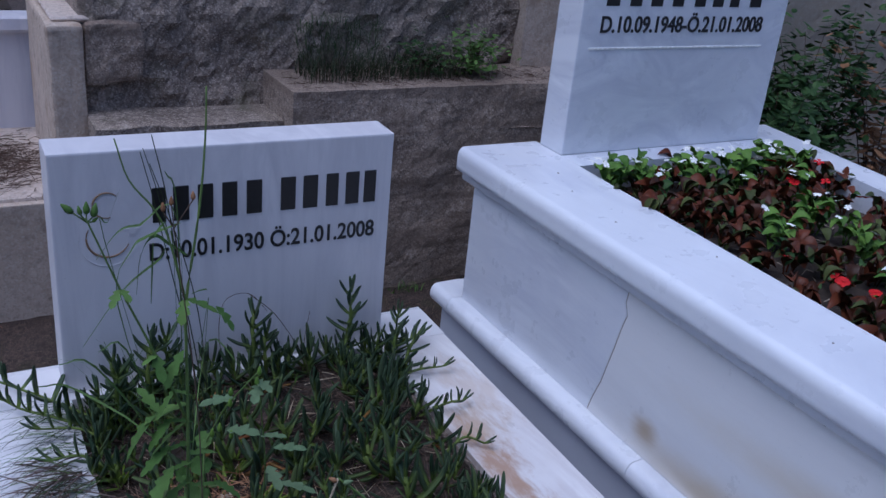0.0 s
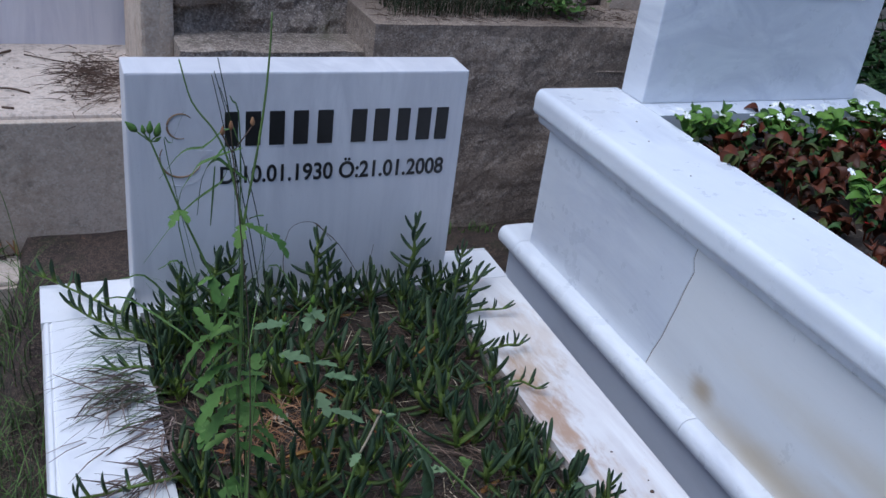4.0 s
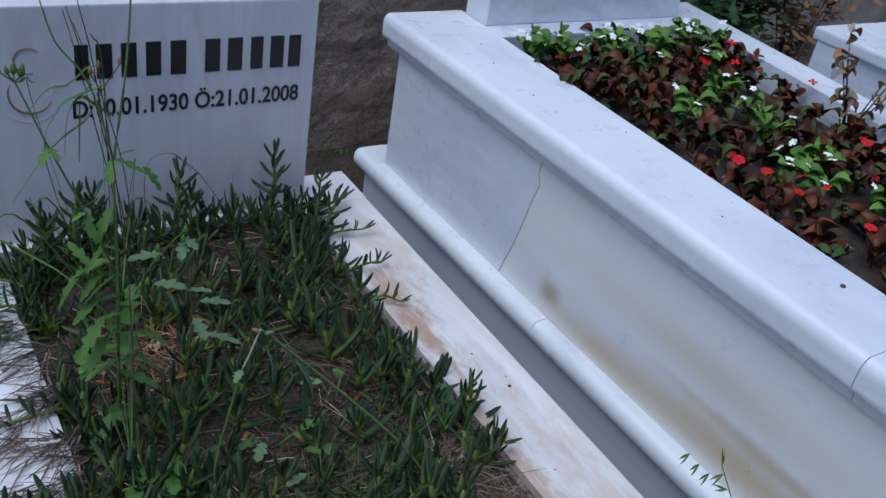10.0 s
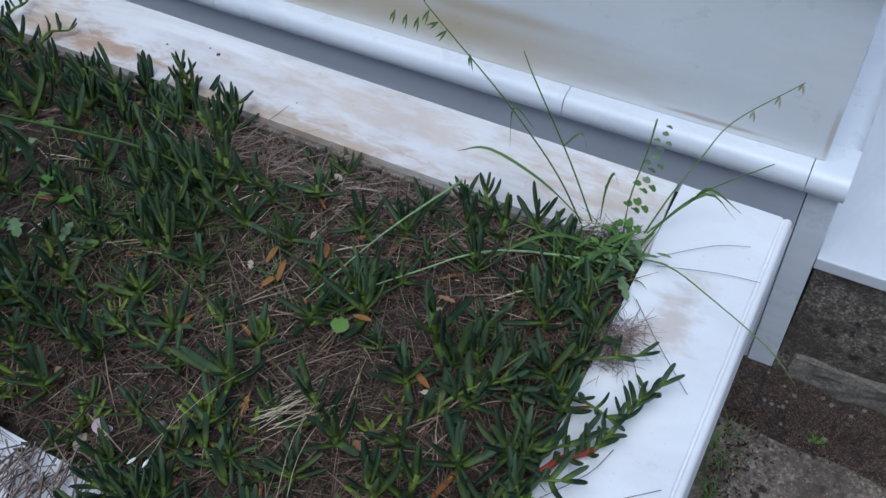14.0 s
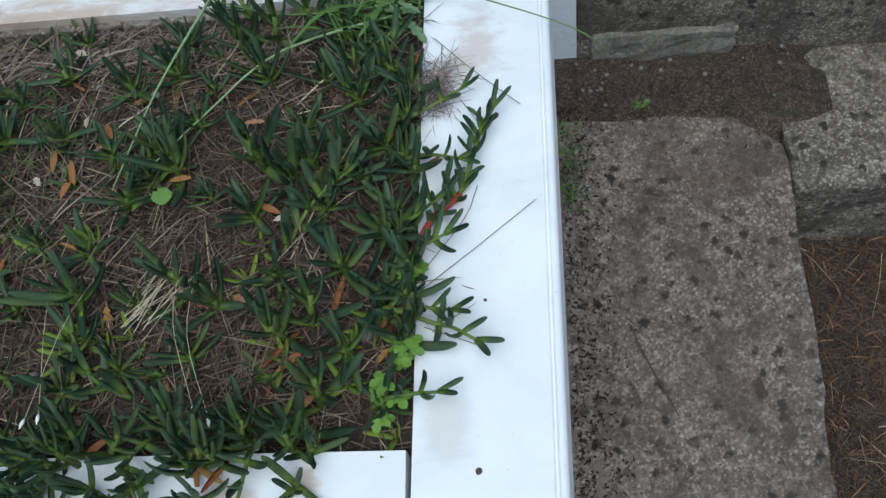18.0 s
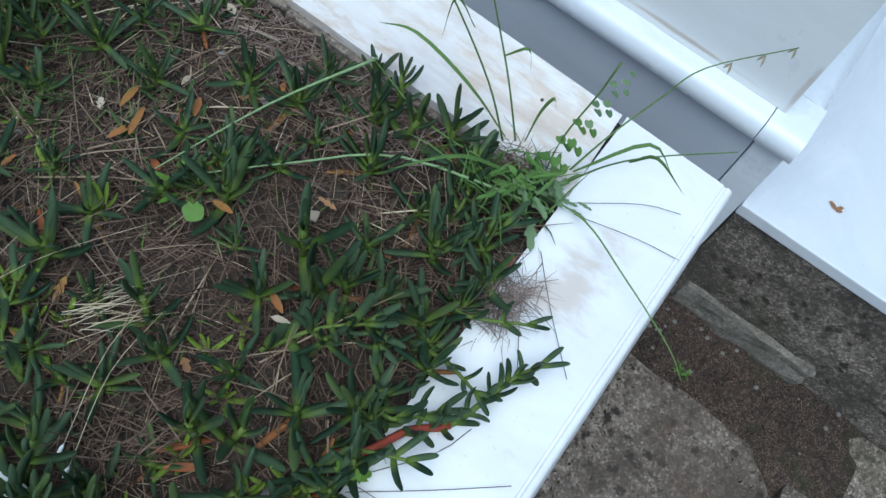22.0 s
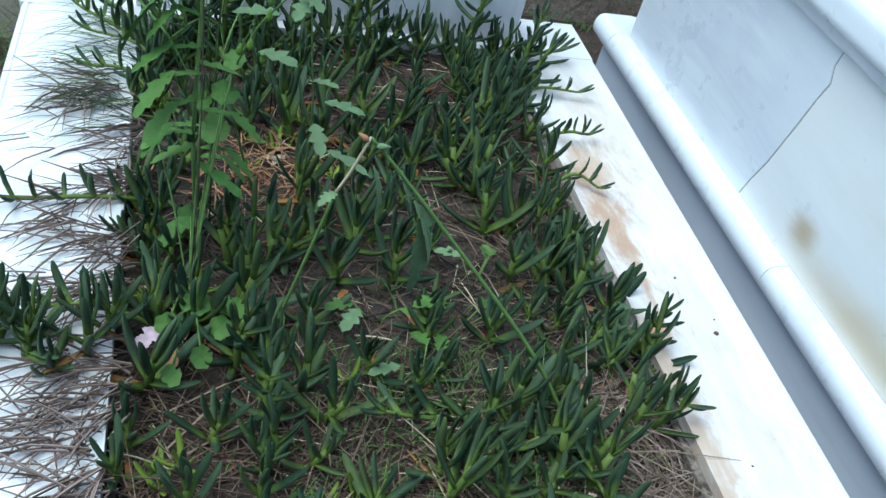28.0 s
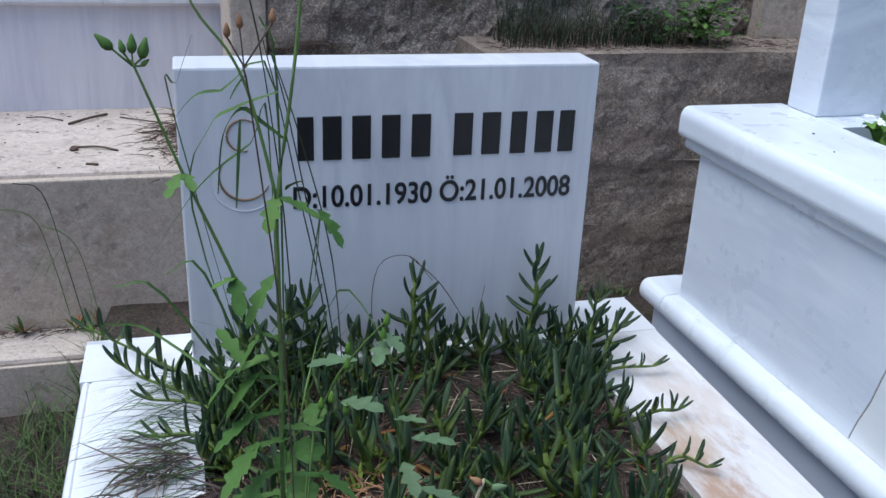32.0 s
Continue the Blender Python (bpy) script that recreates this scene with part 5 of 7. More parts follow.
def left_kerb(r):
    y = r.uniform(0.60, 1.50)
    inner, outer = at_line(IFL, IBL, y=y)[0], at_line(OFL, OBL, y=y)[0]
    f = abs(r.gauss(0.0, 0.34)) - 0.12
    if f > 0.80 or noise.noise(Vector((y * 14, f * 2, 4))) < -0.05 + 0.25 * f:
        return None
    return (inner + (outer - inner) * f, y, TOP + r.uniform(0, 0.012) * (1 - f))


strands("dry_straw", 3600, near_spot, 0.065, 0.00075, M_STRAW, "dead straw matted over the foot of the grave bed", "straw", 0.75, 10)
strands("dry_straw", 5200, bed_spot, 0.06, 0.0007, M_STRAW, "dead grey-brown straw lying over the grave bed", "straw", 0.7, 11)
strands("dry_straw", 900, bed_spot, 0.10, 0.0008, M_STRAW, "longer dry straw over the grave bed", "straw", 0.8, 12)
strands("dry_straw", 300, near_spot, 0.15, 0.0009, M_STRAWL, "long tan straw across the foot of the grave bed", "straw", 0.75, 21, 0.25)
strands("dry_straw", 260, bed_spot, 0.08, 0.0009, M_PALE, "bleached straw over the grave bed", "straw", 0.8, 13)
strands("dry_straw", 1500, right_strip, 0.055, 0.00075, M_STRAWP, "matted brown straw along the marble kerb", "straw", 0.9, 14)
strands("dry_roots", 480, left_kerb, 0.075, 0.0013, M_STRAWP, "tangle of grey-brown dry roots spread over the marble kerb", "roots", 0.95, 15, 1.8, (198, 46))
strands("dry_roots", 170, left_kerb, 0.045, 0.0007, M_STRAW, "short dark dry roots on the marble kerb", "roots", 0.95, 22, 1.2, (200, 80))
strands("dry_roots", 260, lambda r: (0.182 + r.gauss(0, 0.022), 0.144 + r.gauss(0, 0.012), TOP + r.uniform(0, 0.012)), 0.035, 0.0005, M_STRAWP, "little ball of dry roots on the marble kerb", "roots", 0.5, 16, 1.2)
strands("dry_roots", 90, lambda r: (0.347 + r.gauss(0, 0.012), 0.230 + r.gauss(0, 0.015), TOP + r.uniform(0, 0.008)), 0.03, 0.0005, M_STRAW, "dry roots at the kerb joint", "roots", 0.5, 17, 1.0)
strands("dry_straw", 240, lambda r: (-0.088 + r.gauss(0, 0.05), 1.289 + r.gauss(0, 0.06), 0.44), 0.04, 0.0009, M_BROWNLEAF, "heap of yellow-brown chaff on the grave bed", "straw", 0.4, 18, 0.8)
strands("dry_straw", 26, lambda r: (-0.112 + r.gauss(0, 0.014), 0.481 + r.gauss(0, 0.008), 0.456 + r.uniform(0, 0.010)), 0.085, 0.00042, M_PALE, "bleached tuft of hay on the grave bed", "straw", 0.8, 19, 0.7, (-32, 20))
strands("dry_straw", 60, lambda r: (-0.201 + r.gauss(0, 0.012), 0.352 + r.gauss(0, 0.03), 0.455), 0.07, 0.0006, M_STRAW, "brown withered weed on the grave bed", "straw", 0.4, 20, 0.9)


def grass_stuff(name, count, where, length, width, material, label, seed, lean=0.5, category="grass"):
    r = random.Random(seed)
    v, f = [], []
    made = 0
    while made < count:
        spot = where(r)
        if spot is None:
            continue
        made += 1
        p = Vector(spot)
        a = r.uniform(0, 6.28)
        L = length * r.uniform(0.5, 1.3)
        o = Vector((math.cos(a), math.sin(a), 0)) * lean * r.uniform(0.3, 1.2)
        pts = [p + o * L * t * t + Vector((0, 0, L * (t - 0.35 * lean * t * t))) for t in (0, 0.35, 0.7, 1.0)]
        blade_data(pts, [width, width * 0.9, width * 0.6, width * 0.08], (-math.sin(a), math.cos(a), 0), v, f)
    return tagged(raw(name, v, f, material), label, category, kind="stuff")


def mid_grass(r):
    x, y = r.gauss(0.073, 0.10), r.gauss(0.839, 0.12)
    return (x, y, soil_height(x, y)) if in_bed(x, y, 0.02) else None


grass_stuff("grass", 900, mid_grass, 0.035, 0.0016, M_BLADE, "short fine green grass among the ice plants", 31, 0.8)
grass_stuff("grass", 420, bed_spot, 0.03, 0.0015, M_LIME, "tiny bright green seedlings on the grave bed", 32, 0.8)
grass_stuff("grass", 60, lambda r: (0.306 + r.gauss(0, 0.022), 0.228 + r.gauss(0, 0.03), 0.437), 0.07, 0.0035, M_BLADE, "green grass tuft in the corner of the bed", 33, 0.9)
grass_stuff("grass", 45, lambda r: (-0.141 + r.gauss(0, 0.05), 1.574 + r.gauss(0, 0.05), 0.437), 0.17, 0.0018, M_BLADE, "grass blades before the headstone", 34, 0.7)


def over_left(r):
    y = r.uniform(1.36, 1.68)
    return (at_line(IFL, IBL, y=y)[0] + r.uniform(-0.03, 0.02), y, TOP)


def long_blades(name, count, where, length, width, az, spread, rise, material, label, seed):
    r = random.Random(seed)
    v, f = [], []
    for _ in range(count):
        p = Vector(where(r))
        a = radians(az + r.uniform(-spread, spread))
        L = length * r.uniform(0.6, 1.2)
        d = Vector((math.cos(a), math.sin(a), 0))
        up = rise * r.uniform(0.4, 1.3)
        pts = [p + d * L * t + Vector((0, 0, L * up * (t - 0.9 * t * t))) for t in (0, 0.25, 0.5, 0.75, 1.0)]
        blade_data(pts, [width, width, width * 0.9, width * 0.6, width * 0.1], (-d.y, d.x, 0), v, f)
    return tagged(raw(name, v, f, material), label, "grass", kind="stuff")


long_blades("grass", 70, over_left, 0.15, 0.0016, 195, 30, 0.55, M_DARKSTALK, "thin dark grass blades arching over the marble kerb", 41)
long_blades("grass", 30, over_left, 0.13, 0.002, 190, 40, 0.8, M_BLADE, "green grass blades arching over the marble kerb", 42)


def slab_dirt(r):
    """Along the edges of the concrete slab, thinning out over it."""
    if r.random() < 0.5:
        x, y = r.uniform(0.28, 0.66), r.uniform(-0.46, 0.05)
        return (x, y, -0.200) if x > 0.56 or r.random() < 0.25 * step_up(x, 0.36, 0.56) else None
    y = -0.012 - abs(r.gauss(0, 0.045))
    return (r.uniform(-0.2, 0.6), y, -0.193)


strands("dirt_crumbs", 900, slab_dirt, 0.007, 0.0016, M_DIRT, "dark brown crumbs of dirt on the concrete slab", "dirt", 0.9, 23, 0.8)


# ---- weeds ----
def leaf_shape(parent, base, tip, width, material, lobes=0, name="leaf", droop=0.15, up=(0, 0, 1)):
    """A thin leaf from base to tip, its rim lobed or toothed, slightly folded and drooping."""
    b, t = Vector(base), Vector(tip)
    d = t - b
    L = d.length
    d /= L
    s = d.cross(Vector(up))
    s = s.normalized() if s.length > 1e-4 else d.orthogonal().normalized()
    n = s.cross(d)
    verts, faces = [], []
    k = 24 if lobes else 9
    for i in range(k + 1):
        f = i / k
        w = width * 0.5 * math.sin(math.pi * min(1, f * 0.93 + 0.04)) ** 0.7
        if lobes:
            w *= 0.42 + 0.62 * ((f * lobes + 0.15) % 1.0) ** 0.8 + 0.06 * math.cos(f * lobes * 9 * math.pi)
        mid = b + d * (L * f) - n * (droop * L * f * f)
        verts += [tuple(mid + s * w + n * w * 0.22), tuple(mid - n * 0.0004), tuple(mid - s * w + n * w * 0.22)]
    for i in range(k):
        a = 3 * i
        faces += [(a, a + 1, a + 4, a + 3), (a + 1, a + 2, a + 5, a + 4)]
    return raw(name, verts, faces, material, parent, "", True)


def round_leaf(parent, centre, radius, normal, material, name="leaf", teeth=7):
    c, n = Vector(centre), Vector(normal).normalized()
    a = n.orthogonal().normalized()
    b = n.cross(a)
    verts, faces = [tuple(c)], []
    k = teeth * 4
    for i in range(k):
        w = 2 * math.pi * i / k
        r = radius * (0.92 + 0.07 * math.cos(teeth * w) + 0.06 * math.cos(2 * w + radius * 900) + 0.05 * math.cos(3 * w + radius * 500)) * (0.55 if i == 0 else 1)
        verts.append(tuple(c + (a * math.cos(w) + b * math.sin(w)) * r + n * radius * (0.14 * math.cos(2 * w + radius * 300) + 0.05 * math.cos(teeth * w) + 0.10)))
    faces = [(0, 1 + i, 1 + (i + 1) % k) for i in range(k)]
    return raw(name, verts, faces, material, parent, "", True)


def bud(parent, at, way, size, material=None):
    p, d = Vector(at), Vector(way).normalized()
    prof = [(0, 0.25), (0.18, 0.50), (0.42, 0.55), (0.72, 0.34), (1.0, 0.12)]
    v, f = tube_data([p + d * size * a for a, _ in prof], [size * 0.5 * r for _, r in prof], 7)
    return raw("bud", v, f, material or M_STALK, parent, "pale green closed bud", True)


# tall sow thistle in the bed
weed = thing("tall_weed", "tall green sow thistle with buds growing from the grave bed", "weed")


def stem_of(owner, name, pts, r0, r1, material, sides=6):
    line = smooth_line(pts, 4)
    return tube(name, line, [r0 + (r1 - r0) * i / (len(line) - 1) for i in range(len(line))], material, owner, "", sides)


stem_of(weed, "stalk", [(-0.189, 1.180, 0.4289), (-0.193, 1.142, 0.5056), (-0.200, 1.105, 0.640), (-0.198, 1.104, 0.791), (-0.198, 1.104, 0.868), (-0.197, 1.104, 0.933), (-0.183, 1.103, 1.028), (-0.175, 1.103, 1.094), (-0.171, 1.102, 1.155), (-0.170, 1.102, 1.196)], 0.0028, 0.0009, M_STALK)
stem_of(weed, "side_stalk", [(-0.197, 1.104, 0.933), (-0.207, 1.104, 0.983), (-0.218, 1.105, 1.028), (-0.232, 1.105, 1.059), (-0.256, 1.107, 1.093), (-0.269, 1.107, 1.141)], 0.0017, 0.0009, M_STALK)
stem_of(weed, "side_stalk", [(-0.200, 1.104, 0.767), (-0.223, 1.105, 0.834), (-0.246, 1.106, 0.896), (-0.271, 1.107, 0.960), (-0.292, 1.108, 1.020), (-0.303, 1.109, 1.051)], 0.0019, 0.0010, M_STALK)
BX, BY, BZ = -0.302, 1.109, 1.046
for dx, dz, w, s in ((-0.014, 0.013, (-0.7, 0, 0.7), 0.020), (-0.006, 0.010, (-0.2, 0, 1), 0.013), (0.000, 0.010, (0.05, 0, 1), 0.018), (0.007, 0.006, (0.25, 0.1, 1), 0.020), (0.006, 0.0, (0.6, 0, 0.5), 0.010)):
    bud(weed, (BX + dx, BY, BZ + dz), w, s * 0.8, M_MALLOW)
    tube("bud_stalk", [(BX, BY, BZ), (BX + dx, BY, BZ + dz)], 0.0009, M_STALK, weed, "", 4)
for a, b, w, lob, mat in (((-0.197, 1.104, 0.938), (-0.209, 1.085, 0.914), 0.020, 3, M_MALLOW), ((-0.197, 1.104, 0.937), (-0.161, 1.088, 0.926), 0.020, 3, M_MALLOW), ((-0.165, 1.090, 0.929), (-0.144, 1.073, 0.903), 0.020, 3, M_MALLOW),
                          ((-0.190, 1.104, 0.943), (-0.179, 1.084, 0.961), 0.010, 2, M_MALLOW), ((-0.271, 1.107, 0.960), (-0.286, 1.089, 0.948), 0.016, 3, M_MALLOW), ((-0.271, 1.107, 0.960), (-0.263, 1.088, 0.953), 0.013, 2, M_MALLOW),
                          ((-0.236, 1.106, 0.868), (-0.231, 1.077, 0.844), 0.018, 2, M_MALLOW), ((-0.232, 1.106, 0.866), (-0.254, 1.088, 0.869), 0.010, 2, M_MALLOW), ((-0.218, 1.105, 1.039), (-0.234, 1.106, 1.022), 0.007, 0, M_MALLOW),
                          ((-0.201, 1.104, 0.867), (-0.232, 1.087, 0.830), 0.022, 3, M_MALLOW), ((-0.198, 1.104, 0.789), (-0.252, 1.126, 0.765), 0.026, 4, M_MALLOW), ((-0.237, 1.116, 0.771), (-0.281, 1.127, 0.710), 0.040, 4, M_MALLOW),
                          ((-0.232, 1.115, 0.777), (-0.249, 1.144, 0.803), 0.020, 3, M_MALLOW), ((-0.199, 1.114, 0.755), (-0.250, 1.135, 0.702), 0.018, 3, M_MALLOW), ((-0.199, 1.104, 0.711), (-0.152, 1.131, 0.693), 0.022, 3, M_MALLOW),
                          ((-0.195, 1.133, 0.594), (-0.246, 1.135, 0.571), 0.024, 3, M_MALLOW), ((-0.195, 1.133, 0.571), (-0.141, 1.102, 0.555), 0.024, 3, M_MALLOW), ((-0.188, 1.161, 0.4837), (-0.234, 1.106, 0.4727), 0.024, 3, M_MALLOW)):
    leaf_shape(weed, a, b, w, mat, lob)
lr = random.Random(31)
for z, L in ((0.80, 0.04), (0.76, 0.05), (0.73, 0.06), (0.70, 0.065), (0.67, 0.06), (0.65, 0.055), (0.62, 0.055), (0.60, 0.055), (0.57, 0.055), (0.55, 0.05)):
    a = lr.choice([math.pi, 0.0, -math.pi / 2, -2.4, -0.7]) + lr.uniform(-0.4, 0.4)
    p = Vector((-0.192, 1.104 + 0.08 * step_up(0.70 - z, 0.0, 0.2), z))
    q = p + Vector((math.cos(a) * L * 0.6, math.sin(a) * L * 0.6, lr.uniform(0.0, 0.02)))
    leaf_shape(weed, p, q, 0.012, M_MALLOW, 2)
    leaf_shape(weed, q - (q - p) * 0.15, q + Vector((math.cos(a) * L * 0.6, math.sin(a) * L * 0.6, lr.uniform(-0.045, -0.015))), lr.uniform(0.018, 0.027), M_MALLOW, 4, "leaf", 0.1)
heads = thing("dry_weed", "dry weed with withered brown seed heads on thin stems", "weed")
tube("stalk", smooth_line([(-0.192, 1.057, 0.43), (-0.198, 1.047, 0.786), (-0.218, 1.043, 1.015), (-0.224, 1.040, 1.061)], 4), 0.0009, M_TWIG, heads, "", 4)
for x, z in ((-0.234, 1.079), (-0.225, 1.085), (-0.202, 1.089)):
    tube("stalk", [(-0.223, 1.040, 1.058), (x, 1.040, z)], 0.0007, M_TWIG, heads, "", 4)
    bud(heads, (x, 1.040, z), (0, 0, 1), 0.010, M_BROWNLEAF)

# long blades of grass that cross before the emblem
blades = thing("grass_tuft", "long green blades of wild grass before the headstone", "grass")
for pts, w in (([(-0.188, 1.180, 0.43), (-0.195, 1.170, 0.778), (-0.198, 1.161, 0.983), (-0.213, 1.162, 0.967), (-0.258, 1.164, 0.930), (-0.309, 1.166, 0.858)], 0.0045), ([(-0.197, 1.190, 0.43), (-0.181, 1.179, 0.828), (-0.191, 1.160, 1.014), (-0.236, 1.162, 1.014), (-0.260, 1.164, 1.008), (-0.287, 1.165, 0.974)], 0.0035),
               ([(-0.259, 1.192, 0.43), (-0.271, 1.183, 0.725), (-0.266, 1.164, 0.909), (-0.248, 1.163, 0.982), (-0.225, 1.162, 1.000), (-0.189, 1.160, 1.013)], 0.005), ([(-0.221, 1.162, 0.989), (-0.224, 1.157, 0.953), (-0.228, 1.153, 0.912)], 0.0055),
               ([(-0.182, 1.160, 0.969), (-0.204, 1.161, 0.987), (-0.220, 1.162, 0.998), (-0.236, 1.162, 0.975), (-0.243, 1.163, 0.922)], 0.0045), ([(-0.217, 1.200, 0.43), (-0.263, 1.183, 0.806), (-0.277, 1.164, 0.999), (-0.272, 1.164, 1.021), (-0.257, 1.163, 1.061)], 0.002),
               ([(-0.217, 1.200, 0.43), (-0.242, 1.182, 0.725), (-0.259, 1.164, 0.846), (-0.292, 1.165, 0.848)], 0.003), ([(-0.227, 1.200, 0.43), (-0.276, 1.183, 0.725), (-0.296, 1.165, 0.827), (-0.338, 1.167, 0.838)], 0.003),
               ([(-0.176, 1.208, 0.43), (-0.179, 1.189, 0.828), (-0.188, 1.179, 1.016), (-0.201, 1.180, 1.073)], 0.004), ([(-0.165, 1.207, 0.43), (-0.160, 1.188, 0.787), (-0.152, 1.178, 0.891), (-0.158, 1.169, 0.829)], 0.004),
               ([(-0.203, 1.256, 0.43), (-0.249, 1.257, 0.639), (-0.310, 1.259, 0.740), (-0.359, 1.252, 0.760)], 0.003), ([(-0.135, 1.346, 0.43), (-0.134, 1.346, 0.636), (-0.109, 1.336, 0.739), (-0.057, 1.325, 0.679)], 0.003)):
    if pts[0][2] == 0.43:
        pts = [(-0.188, 1.180, 0.43), (-0.193 + 0.25 * (pts[1][0] - -0.193), 1.170, 0.66)] + pts[2:]
    line = smooth_line(pts, 4)
    v, f = [], []
    n = len(line)
    blade_data(line, [w * (0.4 + 0.7 * math.sin(math.pi * min(1, 0.08 + i / (n - 1) * 0.9))) * (0.22 + 0.78 * step_up(i / (n - 1), 0.25, 0.6) if pts[0][2] == 0.43 else 1.0) for i in range(n)], (0.4, 0.6, 0.5), v, f)
    raw("blade", v, f, M_BLADE, blades)
oats = thing("dry_stalks", "thin dark upright stalks before the headstone", "grass")
for pts in ([(-0.074, 1.437, 0.43), (-0.108, 1.437, 0.679), (-0.132, 1.438, 0.814), (-0.156, 1.438, 0.941), (-0.176, 1.439, 1.018)], [(-0.078, 1.455, 0.43), (-0.113, 1.456, 0.678), (-0.138, 1.456, 0.812), (-0.160, 1.457, 0.930), (-0.177, 1.457, 1.007)],
            [(-0.085, 1.419, 0.43), (-0.097, 1.419, 0.674), (-0.114, 1.419, 0.797), (-0.149, 1.420, 0.930), (-0.171, 1.420, 1.000)], [(-0.173, 1.179, 0.43), (-0.181, 1.179, 0.828), (-0.198, 1.180, 1.025), (-0.215, 1.180, 1.120)]):
    stem_of(oats, "stalk", pts, 0.0011, 0.0006, M_DARKSTALK, 4)
twigs = thing("dry_tendril", "thin dry brown tendrils arching before the headstone", "weed")
for pts in ([(0.033, 1.634, 0.44), (-0.007, 1.643, 0.533), (0.006, 1.670, 0.619), (0.055, 1.669, 0.634), (0.091, 1.660, 0.594)], [(0.055, 1.669, 0.634), (0.107, 1.659, 0.584), (0.156, 1.650, 0.50), (0.166, 1.641, 0.455)], [(0.175, 1.632, 0.44), (0.166, 1.650, 0.50), (0.183, 1.667, 0.575)],
            [(0.216, 1.613, 0.44), (0.145, 1.632, 0.455), (0.074, 1.642, 0.50)]):
    stem_of(twigs, "stalk", pts, 0.0009, 0.0005, M_TWIG, 4)

# soft-leaved mallow in front
mallow = thing("mallow_plant", "soft green lobed mallow weed in the grave bed", "weed")
mr = random.Random(21)
for x, y, z, r in ((-0.176, 1.160, 0.597, 0.024), (-0.167, 1.169, 0.639, 0.020), (-0.159, 1.178, 0.675, 0.017), (-0.191, 1.170, 0.628, 0.016), (-0.197, 1.124, 0.500, 0.020), (-0.239, 1.163, 0.586, 0.016),
                   (-0.191, 0.999, 0.485, 0.020), (-0.219, 0.972, 0.480, 0.018), (-0.167, 0.969, 0.478, 0.018), (-0.185, 0.931, 0.475, 0.017), (-0.150, 0.987, 0.490, 0.015), (-0.213, 0.913, 0.468, 0.015)):
    round_leaf(mallow, (x, y, z), r * 0.8, (mr.uniform(-0.4, 0.4), mr.uniform(-0.9, -0.3), 0.8), M_MALLOW)
    tube("stalk", smooth_line([(-0.196, 1.067, 0.43), ((x + -0.196) / 2, (y + 1.067) / 2, (z + 0.43) / 2 + 0.02), (x, y, z)], 3), 0.0012, M_STALK, mallow, "", 4)
leaf_shape(mallow, (-0.224, 0.972, 0.475), (-0.252, 0.949, 0.468), 0.026, M_PINKPETAL, 2)
leaf_shape(mallow, (-0.220, 0.952, 0.47), (-0.212, 0.928, 0.462), 0.022, M_BROWNLEAF, 2)
pale = thing("grey_weed", "grey-green leafy weed with yellow-green buds", "weed")
for b, t, w in (((-0.118, 1.167, 0.740), (-0.166, 1.179, 0.739), 0.028), ((-0.138, 1.140, 0.711), (-0.103, 1.110, 0.721), 0.030), ((-0.100, 1.133, 0.784), (-0.081, 1.118, 0.775), 0.026), ((-0.095, 1.138, 0.776), (-0.110, 1.110, 0.768), 0.022),
                ((-0.053, 1.193, 0.623), (-0.009, 1.172, 0.630), 0.024), ((-0.061, 1.194, 0.592), (-0.053, 1.155, 0.577), 0.026), ((-0.039, 1.202, 0.549), (0.011, 1.172, 0.545), 0.022), ((-0.075, 1.185, 0.655), (-0.049, 1.155, 0.673), 0.018)):
    leaf_shape(pale, b, t, w, M_GREY, 3)
stem_of(pale, "stalk", [(-0.112, 1.234, 0.43), (-0.159, 1.188, 0.622), (-0.144, 1.159, 0.718), (-0.120, 1.144, 0.765), (-0.096, 1.132, 0.800)], 0.0016, 0.0009, M_STALK, 5)
stem_of(pale, "stalk", [(-0.061, 1.232, 0.43), (-0.062, 1.203, 0.580), (-0.077, 1.175, 0.687), (-0.091, 1.147, 0.771)], 0.0014, 0.0009, M_STALK, 5)
for p in ((-0.096, 1.132, 0.794), (-0.100, 1.130, 0.780), (-0.130, 1.149, 0.758), (-0.131, 1.149, 0.741), (-0.148, 1.140, 0.711), (-0.158, 1.141, 0.704), (-0.135, 1.130, 0.703)):
    bud(pale, p, (0.058, 0.037, 1.071), 0.013, M_LIME)

# bent stalk with a bud over the middle of the bed
bent = thing("bent_stalk", "bent pale green stalk with a drooping bud over the bed", "weed")
line = smooth_line([(0.218, 0.841, 0.425), (0.149, 0.884, 0.527), (0.053, 0.928, 0.630), (-0.023, 0.956, 0.708), (-0.049, 0.962, 0.734)], 5)
tube("stalk", line, [0.0026 - 0.0012 * i / (len(line) - 1) for i in range(len(line))], M_STALK, bent)
tube("stalk", smooth_line([(-0.049, 0.962, 0.734), (-0.061, 0.963, 0.696), (-0.072, 0.963, 0.669)], 3), 0.0015, M_PALE, bent)
bud(bent, (-0.051, 0.962, 0.730), (-0.730, 0.114, 0.5), 0.012, M_BROWNLEAF)
bud(bent, (-0.043, 0.960, 0.726), (0.833, -0.249, 0.2), 0.013, M_GREY)
tube("stalk", smooth_line([(-0.072, 0.963, 0.669), (-0.096, 0.965, 0.553), (-0.120, 0.967, 0.44)], 4), 0.0018, M_STALK, bent)
